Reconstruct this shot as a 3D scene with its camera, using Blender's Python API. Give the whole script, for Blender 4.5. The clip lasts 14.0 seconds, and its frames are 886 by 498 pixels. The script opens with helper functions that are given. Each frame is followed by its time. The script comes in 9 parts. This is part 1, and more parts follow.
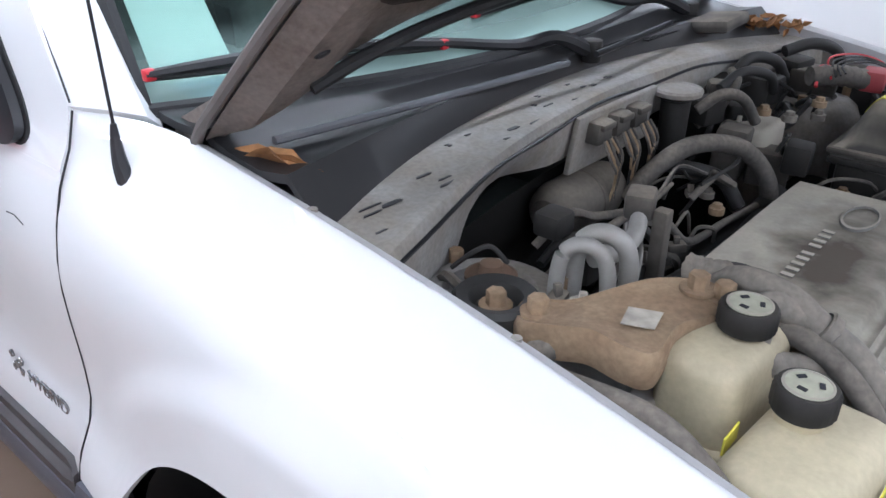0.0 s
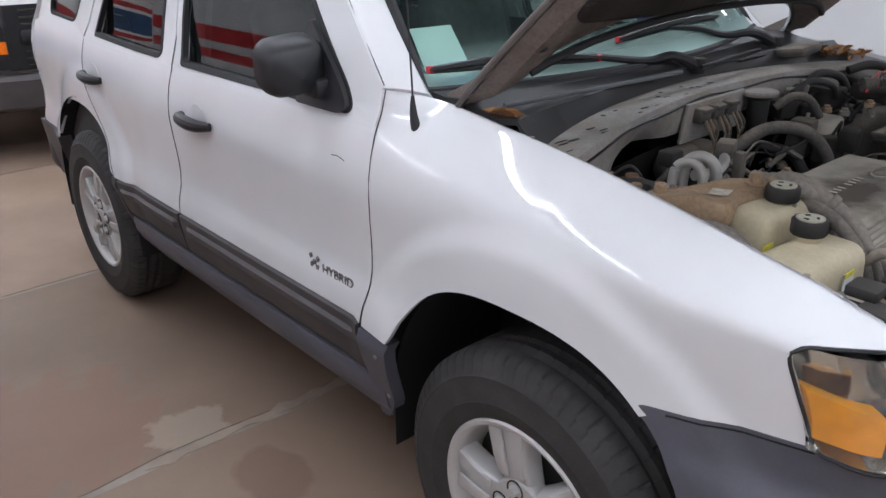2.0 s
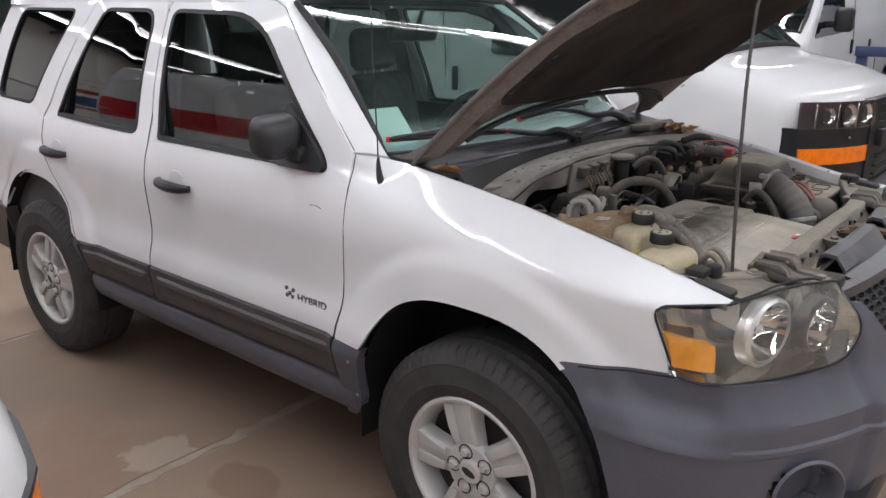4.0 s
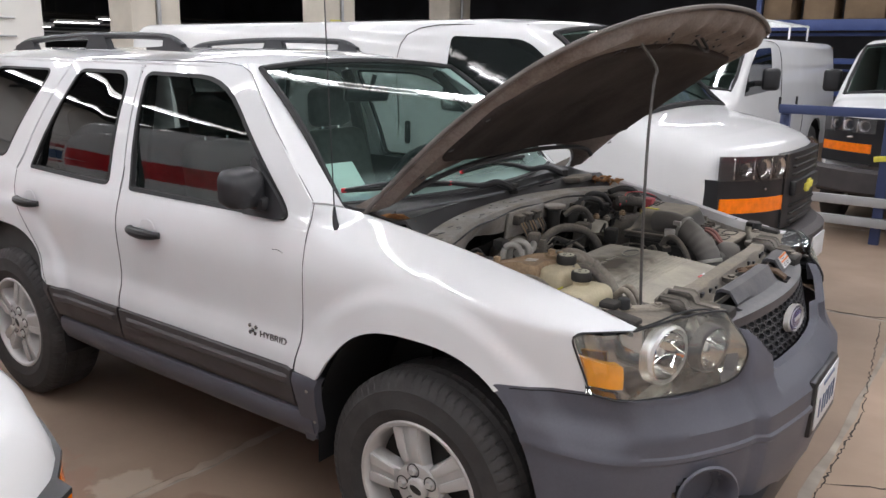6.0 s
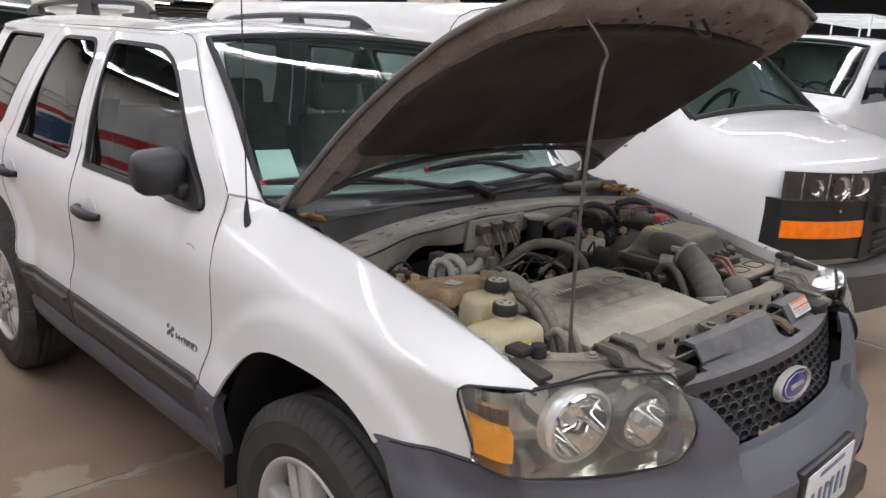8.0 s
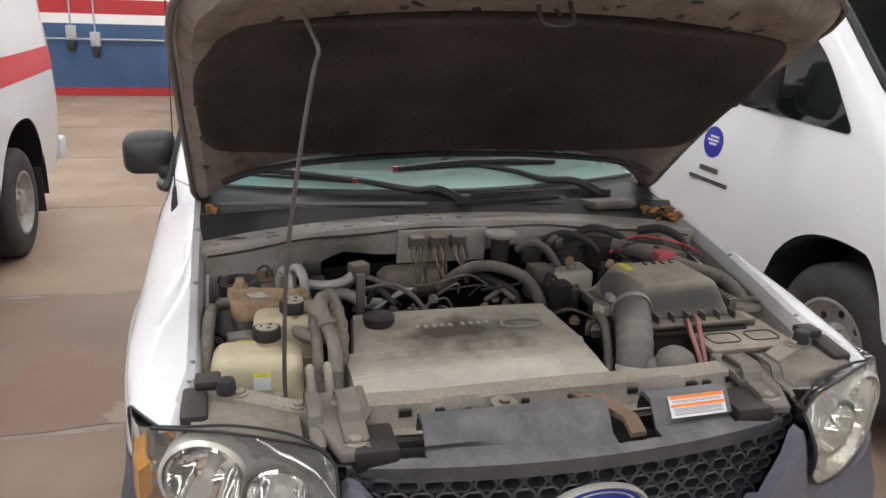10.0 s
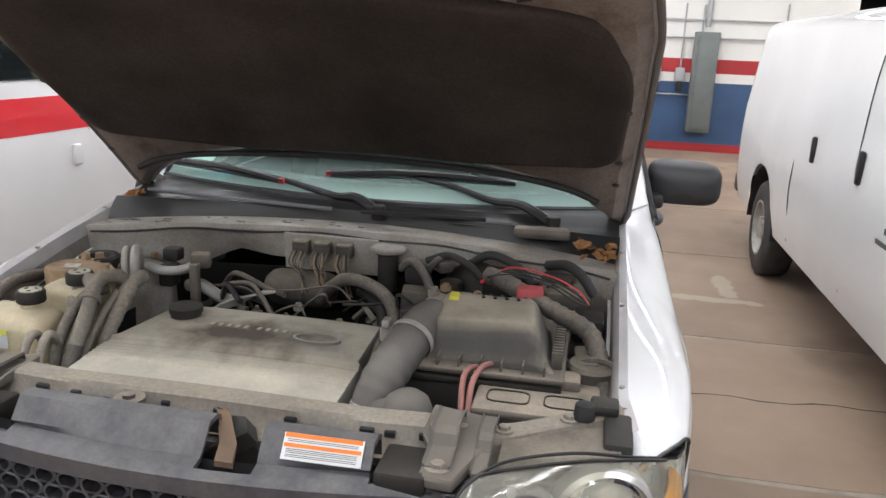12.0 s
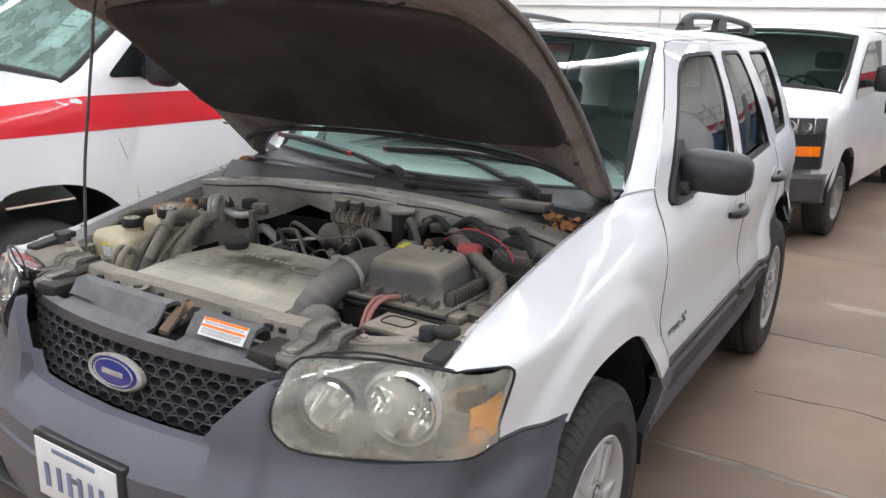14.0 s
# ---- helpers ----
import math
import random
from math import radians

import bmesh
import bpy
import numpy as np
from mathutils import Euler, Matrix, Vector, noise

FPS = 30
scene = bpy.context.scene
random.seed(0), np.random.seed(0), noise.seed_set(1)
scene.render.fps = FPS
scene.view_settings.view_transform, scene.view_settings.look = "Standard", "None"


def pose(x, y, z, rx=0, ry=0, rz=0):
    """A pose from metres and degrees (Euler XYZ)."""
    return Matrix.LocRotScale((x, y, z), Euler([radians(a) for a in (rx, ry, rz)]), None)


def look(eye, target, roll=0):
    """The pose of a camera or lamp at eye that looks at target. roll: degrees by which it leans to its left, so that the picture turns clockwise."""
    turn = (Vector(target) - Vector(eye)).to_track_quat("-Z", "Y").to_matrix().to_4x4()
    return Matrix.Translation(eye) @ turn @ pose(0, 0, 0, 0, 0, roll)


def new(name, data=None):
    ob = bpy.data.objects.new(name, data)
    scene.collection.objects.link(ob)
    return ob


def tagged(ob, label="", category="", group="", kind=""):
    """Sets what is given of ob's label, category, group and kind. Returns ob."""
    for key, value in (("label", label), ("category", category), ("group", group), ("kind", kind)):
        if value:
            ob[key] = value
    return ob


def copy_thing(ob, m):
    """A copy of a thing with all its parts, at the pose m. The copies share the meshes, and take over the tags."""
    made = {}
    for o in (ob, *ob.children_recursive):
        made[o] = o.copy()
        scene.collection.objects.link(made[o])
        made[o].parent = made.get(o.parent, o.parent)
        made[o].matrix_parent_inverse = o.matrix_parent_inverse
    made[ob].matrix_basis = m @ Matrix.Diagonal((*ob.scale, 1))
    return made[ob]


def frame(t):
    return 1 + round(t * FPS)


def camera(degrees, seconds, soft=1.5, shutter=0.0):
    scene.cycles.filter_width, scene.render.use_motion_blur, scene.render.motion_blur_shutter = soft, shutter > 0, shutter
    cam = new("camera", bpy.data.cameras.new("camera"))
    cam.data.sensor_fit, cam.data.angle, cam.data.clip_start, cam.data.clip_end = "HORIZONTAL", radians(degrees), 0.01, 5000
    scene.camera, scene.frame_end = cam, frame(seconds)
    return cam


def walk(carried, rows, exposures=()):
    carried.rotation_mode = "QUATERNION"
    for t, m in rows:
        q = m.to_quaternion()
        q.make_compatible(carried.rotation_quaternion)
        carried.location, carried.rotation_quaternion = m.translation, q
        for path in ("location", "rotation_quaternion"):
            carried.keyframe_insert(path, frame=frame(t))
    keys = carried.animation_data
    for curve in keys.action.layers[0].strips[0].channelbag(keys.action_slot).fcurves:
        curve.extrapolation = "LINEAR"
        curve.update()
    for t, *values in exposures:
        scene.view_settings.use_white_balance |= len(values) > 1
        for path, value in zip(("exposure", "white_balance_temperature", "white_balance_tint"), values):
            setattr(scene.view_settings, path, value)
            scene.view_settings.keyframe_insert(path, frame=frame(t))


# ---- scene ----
cam = camera(58.7, 14.0)
PATH = [
    (0, (0.526, -1.255, 1.583), (-0.631, 0.092, 0.662), 0.5),
    (0.5, (0.646, -1.426, 1.577), (-0.579, -0.107, 0.705), 3.0),
    (1, (0.815, -1.549, 1.587), (-0.538, -0.362, 0.715), 3.3),
    (1.5, (0.924, -1.704, 1.607), (-0.501, -0.563, 0.789), 1.5),
    (2, (0.946, -1.894, 1.637), (-0.448, -0.696, 0.848), -1.3),
    (4.5, (1.318, -2.547, 1.731), (0.114, -1.05, 1.175), 1.1),
    (5, (1.399, -2.593, 1.753), (0.192, -1.086, 1.233), 1.3),
    (5.5, (1.413, -2.651, 1.764), (0.244, -1.109, 1.257), 0.4),
    (6, (1.421, -2.681, 1.768), (0.271, -1.117, 1.285), 0.8),
    (6.5, (1.464, -2.617, 1.765), (0.277, -1.082, 1.280), 0.6),
    (7, (1.53, -2.465, 1.758), (0.267, -0.998, 1.254), 1.4),
    (7.5, (1.517, -2.245, 1.731), (0.228, -0.8, 1.231), 2.4),
    (10, (2.022, -0.639, 1.829), (0.187, -0.126, 1.222), 2.2),
    (10.5, (1.981, -0.297, 1.752), (0.095, 0.035, 1.176), 2.0),
    (11, (1.914, -0.013, 1.749), (-0.009, 0.091, 1.211), 0.1),
    (11.5, (1.969, 0.345, 1.765), (0.051, 0.151, 1.235), 1.1),
    (12, (1.879, 0.645, 1.710), (-0.022, 0.285, 1.201), 2.4),
    (12.5, (1.811, 0.888, 1.720), (-0.017, 0.256, 1.209), 1.7),
    (13, (1.824, 1.191, 1.722), (0.068, 0.413, 1.162), 3.5),
    (13.5, (1.881, 1.358, 1.708), (0.163, 0.471, 1.195), 2.9),
    (14, (1.937, 1.547, 1.732), (0.301, 0.53, 1.197), 1.6),
]
walk(cam, [(t, look(eye, target, roll)) for t, eye, target, roll in PATH],
     [(0.0, 0.5, 5650, 12), (0.5, 0.0, 5550, 17), (1.5, -0.15, 5800, 14), (2.2, -0.15, 6000, 13), (5.0, -0.11, 6350, 13), (7.5, -0.05, 6400, 13), (10.0, 0.13, 6500, 11), (11.0, 0.27, 6450, 11), (12.5, 0.33, 6350, 11), (14.0, 0.35, 6200, 11)])


# ---------------------------------------------------------------- light
world = bpy.data.worlds.new("garage_world")
scene.world = world
world.use_nodes = True
world.node_tree.nodes["Background"].inputs[0].default_value = (0.75, 0.85, 1.0, 1)
world.node_tree.nodes["Background"].inputs[1].default_value = 0.02


def strip_light(x, y, z, length, power, along_x=True):
    """The light of one row of fluorescent tubes."""
    lamp = bpy.data.lights.new("strip_light", "AREA")
    lamp.shape, lamp.size, lamp.size_y, lamp.energy = "RECTANGLE", length, 0.10, power
    lamp.color = (0.97, 0.985, 1.0)
    ob = new("strip_light", lamp)
    ob.matrix_world = pose(x, y, z, 0, 0, 0 if along_x else 90)
    tagged(ob, "white fluorescent tube light under the ceiling", "light", kind="structure")
    return ob


LIGHT_ROWS = [-11.0, -8.0, -5.0, -2.0, 1.0, 4.0, 7.0]
for row_x in LIGHT_ROWS:
    for row_y in (-10.5, -1.5, 7.5):
        strip_light(row_x, row_y, 4.10, 7.6, 112, along_x=False)

# ---------------------------------------------------------------- materials
def mat(name, color, rough=0.5, metal=0.0, vary=0.15, scale=6.0, bump=0.0, bump_scale=60.0, coat=0.0,
        dust=0.0, dust_color=(0.30, 0.27, 0.22), dust_scale=5.0, transmission=0.0, ior=1.45, up_dust=0.0, grain=0.0, up_from=-0.1, spec=0.5):
    """A procedural surface: base colour with soft and fine variation, dust that settles in patches, and fine relief."""
    m = bpy.data.materials.new(name)
    m.use_nodes = True
    nt = m.node_tree
    n, l = nt.nodes, nt.links
    b = n["Principled BSDF"]
    b.inputs["Roughness"].default_value = rough
    b.inputs["Metallic"].default_value = metal
    b.inputs["Coat Weight"].default_value = coat
    b.inputs["Coat Roughness"].default_value = 0.025
    b.inputs["Specular IOR Level"].default_value = spec
    b.inputs["Transmission Weight"].default_value = transmission
    b.inputs["IOR"].default_value = ior
    tc = n.new("ShaderNodeTexCoord")
    big = n.new("ShaderNodeTexNoise")
    big.inputs["Scale"].default_value, big.inputs["Detail"].default_value = scale, 6
    l.new(tc.outputs["Object"], big.inputs["Vector"])
    ramp = n.new("ShaderNodeMapRange")
    ramp.inputs[1].default_value, ramp.inputs[2].default_value = 0.3, 0.7
    ramp.inputs[3].default_value, ramp.inputs[4].default_value = 1 - vary, 1 + vary * 0.6
    l.new(big.outputs[0], ramp.inputs[0])
    mul = n.new("ShaderNodeMix")
    mul.data_type, mul.blend_type = "RGBA", "MULTIPLY"
    mul.inputs[0].default_value = 1
    mul.inputs[6].default_value = (*color, 1)
    l.new(ramp.outputs[0], mul.inputs[7])
    col = mul.outputs[2]
    grit = n.new("ShaderNodeTexNoise")
    grit.inputs["Scale"].default_value, grit.inputs["Detail"].default_value = 130, 4
    l.new(tc.outputs["Object"], grit.inputs["Vector"])
    gr = n.new("ShaderNodeMapRange")
    gr.inputs[1].default_value, gr.inputs[2].default_value = 0.3, 0.7
    gr.inputs[3].default_value, gr.inputs[4].default_value = 1 - grain, 1 + grain
    l.new(grit.outputs[0], gr.inputs[0])
    if dust > 0:
        dn = n.new("ShaderNodeTexNoise")
        dn.inputs["Scale"].default_value, dn.inputs["Detail"].default_value = dust_scale, 9
        dn.inputs["Roughness"].default_value = 0.65
        l.new(tc.outputs["Object"], dn.inputs["Vector"])
        dr = n.new("ShaderNodeMapRange")
        dr.inputs[1].default_value, dr.inputs[2].default_value = 0.35, 0.68
        dr.inputs[3].default_value, dr.inputs[4].default_value = dust * 0.42, min(1.0, dust * 1.15)
        l.new(dn.outputs[0], dr.inputs[0])
        fac = dr.outputs[0]
        if up_dust > 0:
            geo = n.new("ShaderNodeNewGeometry")
            sep = n.new("ShaderNodeSeparateXYZ")
            l.new(geo.outputs["Normal"], sep.inputs[0])
            ur = n.new("ShaderNodeMapRange")
            ur.inputs[1].default_value, ur.inputs[2].default_value = up_from, max(0.85, up_from + 0.2)
            ur.inputs[3].default_value, ur.inputs[4].default_value = 1 - up_dust, 1
            l.new(sep.outputs["Z"], ur.inputs[0])
            um = n.new("ShaderNodeMath")
            um.operation = "MULTIPLY"
            l.new(fac, um.inputs[0])
            l.new(ur.outputs[0], um.inputs[1])
            fac = um.outputs[0]
        dm = n.new("ShaderNodeMix")
        dm.data_type = "RGBA"
        l.new(fac, dm.inputs[0])
        l.new(col, dm.inputs[6])
        dm.inputs[7].default_value = (*dust_color, 1)
        col = dm.outputs[2]
        rm = n.new("ShaderNodeMapRange")
        rm.inputs[3].default_value, rm.inputs[4].default_value = rough, 0.9
        l.new(fac, rm.inputs[0])
        l.new(rm.outputs[0], b.inputs["Roughness"])
        if coat > 0:
            cm = n.new("ShaderNodeMapRange")
            cm.inputs[3].default_value, cm.inputs[4].default_value = coat, 0.0
            l.new(fac, cm.inputs[0])
            l.new(cm.outputs[0], b.inputs["Coat Weight"])
    if grain > 0:
        gm = n.new("ShaderNodeMix")
        gm.data_type, gm.blend_type = "RGBA", "MULTIPLY"
        gm.inputs[0].default_value = 1
        l.new(col, gm.inputs[6])
        l.new(gr.outputs[0], gm.inputs[7])
        col = gm.outputs[2]
    l.new(col, b.inputs["Base Color"])
    if bump > 0:
        fn = n.new("ShaderNodeTexNoise")
        fn.inputs["Scale"].default_value, fn.inputs["Detail"].default_value = bump_scale, 5
        l.new(tc.outputs["Object"], fn.inputs["Vector"])
        bn = n.new("ShaderNodeBump")
        bn.inputs["Strength"].default_value, bn.inputs["Distance"].default_value = bump, 0.004
        l.new(fn.outputs[0], bn.inputs["Height"])
        l.new(bn.outputs[0], b.inputs["Normal"])
    return m


def glass_mat(name, tint, alpha_mix, rough=0.02, haze=0.0, haze_color=(0.6, 0.6, 0.56), low_band=None):
    """Thin car glass: part clear, part tinted, with a glossy face."""
    m = bpy.data.materials.new(name)
    m.use_nodes = True
    nt = m.node_tree
    n, l = nt.nodes, nt.links
    out = n["Material Output"]
    n.remove(n["Principled BSDF"])
    tr = n.new("ShaderNodeBsdfTransparent")
    tr.inputs[0].default_value = (*tint, 1)
    gl = n.new("ShaderNodeBsdfGlossy")
    gl.inputs["Roughness"].default_value = rough
    lw = n.new("ShaderNodeLayerWeight")
    p5 = n.new("ShaderNodeMath")
    p5.operation = "POWER"
    p5.inputs[1].default_value = 5
    l.new(lw.outputs["Facing"], p5.inputs[0])
    fr = n.new("ShaderNodeMath")
    fr.operation = "MULTIPLY_ADD"
    fr.inputs[1].default_value, fr.inputs[2].default_value = 0.92, 0.05
    l.new(p5.outputs[0], fr.inputs[0])
    mx = n.new("ShaderNodeMixShader")
    ad = n.new("ShaderNodeMath")
    ad.operation = "ADD"
    ad.inputs[1].default_value = alpha_mix
    l.new(fr.outputs[0], ad.inputs[0])
    l.new(ad.outputs[0], mx.inputs[0])
    l.new(tr.outputs[0], mx.inputs[1])
    l.new(gl.outputs[0], mx.inputs[2])
    if haze > 0:
        df = n.new("ShaderNodeBsdfDiffuse")
        df.inputs[0].default_value = (*haze_color, 1)
        hz = n.new("ShaderNodeMixShader")
        tn = n.new("ShaderNodeTexNoise")
        tn.inputs["Scale"].default_value, tn.inputs["Detail"].default_value = 9, 5
        tcn = n.new("ShaderNodeTexCoord")
        l.new(tcn.outputs["Object"], tn.inputs["Vector"])
        rg = n.new("ShaderNodeMapRange")
        rg.inputs[1].default_value, rg.inputs[2].default_value = 0.35, 0.65
        rg.inputs[3].default_value, rg.inputs[4].default_value = haze * 0.6, haze * 1.4
        l.new(tn.outputs[0], rg.inputs[0])
        haze_fac = rg.outputs[0]
        if low_band:
            # the diffuse share rises towards the lower edge
            z0, z1, most = low_band
            sp = n.new("ShaderNodeSeparateXYZ")
            l.new(tcn.outputs["Object"], sp.inputs[0])
            lr = n.new("ShaderNodeMapRange")
            lr.inputs[1].default_value, lr.inputs[2].default_value = z0, z1
            lr.inputs[3].default_value, lr.inputs[4].default_value = most, 0.0
            l.new(sp.outputs["Z"], lr.inputs[0])
            sm = n.new("ShaderNodeMath")
            sm.operation = "ADD"
            l.new(haze_fac, sm.inputs[0])
            l.new(lr.outputs[0], sm.inputs[1])
            haze_fac = sm.outputs[0]
        l.new(haze_fac, hz.inputs[0])
        l.new(mx.outputs[0], hz.inputs[1])
        l.new(df.outputs[0], hz.inputs[2])
        l.new(hz.outputs[0], out.inputs[0])
    else:
        l.new(mx.outputs[0], out.inputs[0])
    return m


M_WHITE = mat("white_car_paint", (0.72, 0.725, 0.735), 0.5, 0, 0.05, 2.5, coat=1.0, spec=0.0, dust=0.07, dust_color=(0.5, 0.48, 0.45), dust_scale=1.4)
M_VANWHITE = mat("white_van_paint", (0.73, 0.73, 0.735), 0.5, 0, 0.05, 1.5, coat=0.9, spec=0.0, dust=0.08, dust_color=(0.5, 0.48, 0.45))
M_CLAD = mat("grey_cladding_plastic", (0.062, 0.057, 0.060), 0.55, 0, 0.16, 5, bump=0.12, bump_scale=400, dust=0.16, dust_color=(0.15, 0.125, 0.11))
M_BUMPER = mat("grey_bumper_plastic", (0.084, 0.086, 0.108), 0.40, 0, 0.16, 4, grain=0.04, bump=0.08, bump_scale=500, dust=0.10, dust_color=(0.2, 0.2, 0.2))
M_BLACK = mat("black_plastic", (0.018, 0.018, 0.02), 0.42, 0, 0.2, 8)
M_RUBBER = mat("black_rubber", (0.02, 0.02, 0.021), 0.7, 0, 0.25, 20, bump=0.2, bump_scale=120)
M_TYRE = mat("tyre_rubber", (0.026, 0.026, 0.0265), 0.68, 0, 0.3, 14, grain=0.08, bump=0.2, bump_scale=150, dust=0.26, dust_color=(0.11, 0.10, 0.095), dust_scale=7)
M_ALLOY = mat("painted_alloy", (0.60, 0.595, 0.585), 0.38, 0.3, 0.08, 9, dust=0.15, dust_color=(0.3, 0.28, 0.25), dust_scale=12)
M_DARKMETAL = mat("dark_steel", (0.05, 0.048, 0.045), 0.6, 0.4, 0.3, 12, bump=0.2)
M_DUSTGREY = mat("dusty_grey_paint", (0.33, 0.33, 0.33), 0.6, 0, 0.36, 9, dust=0.8, dust_color=(0.235, 0.20, 0.16), dust_scale=7, bump=0.12, grain=0.12)
M_DUSTPLASTIC = mat("dusty_black_plastic", (0.04, 0.038, 0.036), 0.65, 0, 0.35, 12, dust=0.78, dust_color=(0.27, 0.232, 0.185), dust_scale=6, bump=0.1, up_dust=0.85, grain=0.1)
M_DUSTBLACK = mat("grimy_black_plastic", (0.014, 0.0135, 0.013), 0.6, 0, 0.2, 9, dust=0.3, dust_color=(0.10, 0.084, 0.066), dust_scale=6, bump=0.1, up_dust=0.85, grain=0.1)
M_COVER = mat("dusty_engine_cover", (0.17, 0.167, 0.158), 0.65, 0, 0.12, 6, grain=0.05, dust=0.95, dust_color=(0.50, 0.45, 0.36), dust_scale=3, bump=0.08, bump_scale=220, up_dust=0.85, up_from=0.3)
M_SUPPORT = mat("dusty_radiator_support", (0.17, 0.16, 0.15), 0.65, 0, 0.4, 11, dust=0.85, dust_color=(0.27, 0.23, 0.175), dust_scale=8, bump=0.14, up_dust=0.6, grain=0.13)
M_TANK = mat("yellowed_plastic_tank", (0.54, 0.47, 0.31), 0.5, 0, 0.28, 9, dust=0.66, dust_color=(0.33, 0.285, 0.21), dust_scale=5, bump=0.05, grain=0.06, up_dust=0.25)
M_RUST = mat("rusty_steel", (0.33, 0.25, 0.16), 0.85, 0.0, 0.4, 14, grain=0.14, dust=0.40, dust_color=(0.20, 0.10, 0.05), dust_scale=16, bump=0.15, bump_scale=90)
M_ALU = mat("dull_aluminium", (0.46, 0.45, 0.43), 0.5, 0.6, 0.15, 20, dust=0.5, dust_color=(0.28, 0.26, 0.22), dust_scale=14)
M_PAD = mat("hood_insulation_felt", (0.0275, 0.0241, 0.0227), 0.95, 0, 0.5, 3.5, grain=0.16, bump=0.35, bump_scale=90, dust=0.6, dust_color=(0.078, 0.067, 0.061), dust_scale=3.4, spec=0.2)
M_HOODIN = mat("dusty_hood_underside", (0.32, 0.29, 0.265), 0.5, 0, 0.35, 9, dust=0.88, dust_color=(0.125, 0.098, 0.080), dust_scale=9, bump=0.15, grain=0.16)
M_RED = mat("red_plastic", (0.55, 0.03, 0.04), 0.4, 0, 0.15, 12)
M_AMBER = mat("amber_lens", (1.0, 0.40, 0.0), 0.22, 0, 0.15, 25, coat=0.5, bump=0.3, bump_scale=80)
M_VANAMBER = mat("orange_lens", (1.0, 0.22, 0.0), 0.25, 0, 0.15, 25, coat=0.5, bump=0.3, bump_scale=80)
M_BOWL = mat("dulled_lamp_bowl", (0.62, 0.62, 0.60), 0.16, 1.0, 0.3, 18, bump=0.3, bump_scale=22)
M_CHROME = mat("chrome", (0.85, 0.85, 0.86), 0.08, 1.0, 0.03, 9)
M_REFLECT = mat("lamp_reflector", (0.70, 0.70, 0.69), 0.22, 0.5, 0.3, 18, bump=0.2, bump_scale=40)
M_BLUE = mat("blue_enamel", (0.02, 0.03, 0.22), 0.25, 0.1, 0.05, 9, coat=0.5)
M_STRIPE = mat("red_vinyl_stripe", (0.62, 0.012, 0.022), 0.35, 0, 0.06, 3, coat=0.3)
M_SEAT = mat("grey_seat_fabric", (0.10, 0.10, 0.095), 0.95, 0, 0.2, 30, bump=0.3, bump_scale=300)
M_TRIM = mat("grey_interior_trim", (0.07, 0.07, 0.068), 0.75, 0, 0.15, 8)
M_PAPER = mat("pale_paper", (0.66, 0.74, 0.70), 0.8, 0, 0.05, 6)
M_INK = mat("black_ink", (0.02, 0.02, 0.025), 0.7, 0, 0.1, 6)
M_ORANGEINK = mat("orange_ink", (0.75, 0.20, 0.03), 0.6, 0, 0.15, 20)
M_YELLOW = mat("yellow_paint_marks", (0.68, 0.62, 0.08), 0.6, 0, 0.25, 30)
M_LEAF = mat("dry_leaf", (0.34, 0.17, 0.07), 0.85, 0, 0.5, 40)
M_PLATE = mat("white_enamel_plate", (0.72, 0.74, 0.76), 0.35, 0, 0.06, 14, dust=0.15)
M_GLASS = glass_mat("windscreen_glass", (0.66, 0.80, 0.76), -0.02, haze=0.02, haze_color=(0.50, 0.68, 0.63), low_band=(1.225, 1.315, 0.45))
M_DARKGLASS = glass_mat("tinted_window_glass", (0.12, 0.135, 0.13), 0.04)
M_SIDEGLASS = glass_mat("lightly_tinted_glass", (0.30, 0.36, 0.34), 0.055)
M_WSGLASS = glass_mat("green_van_windscreen", (0.62, 0.76, 0.71), 0.03)
# teal haze paints in the brightness seen through and reflected off this glass
M_WSVEIL = glass_mat("veiled_green_windscreen", (0.62, 0.76, 0.71), 0.02, haze=0.30, haze_color=(0.42, 0.60, 0.55))
M_VANGLASS = mat("dark_van_window", (0.012, 0.015, 0.015), 0.04, 0, 0.1, 2, coat=0.6)
M_LENS = glass_mat("hazy_headlamp_lens", (0.93, 0.93, 0.88), 0.04, 0.03, 0.10, (0.70, 0.71, 0.67))
M_FOGLENS = glass_mat("clouded_headlamp_lens", (0.93, 0.93, 0.86), 0.04, 0.06, 0.26, (0.72, 0.73, 0.64))
M_VANLENS = glass_mat("clear_headlamp_lens", (0.9, 0.9, 0.9), 0.04, 0.03)

# ---------------------------------------------------------------- building tools
def part(name, bm, material, parent=None, label="", smooth=True, angle=35):
    """Links a bmesh (or mesh) as one mesh object under a thing or a part."""
    if isinstance(bm, bmesh.types.BMesh):
        me = bpy.data.meshes.new(name)
        bm.to_mesh(me)
        bm.free()
        if smooth:
            for p in me.polygons:
                p.use_smooth = True
            me.set_sharp_from_angle(angle=radians(angle))
    else:
        me = bm
        if smooth:
            me.set_sharp_from_angle(angle=radians(angle))
    me.materials.append(material)
    ob = new(name, me)
    if parent is not None:
        ob.parent = parent
    if label:
        tagged(ob, label)
    return ob


def thing(name, label, category, group="", kind="", at=None):
    ob = new(name)
    ob.empty_display_size = 0.1
    if at is not None:
        ob.matrix_world = at
    return tagged(ob, label, category, group, kind)


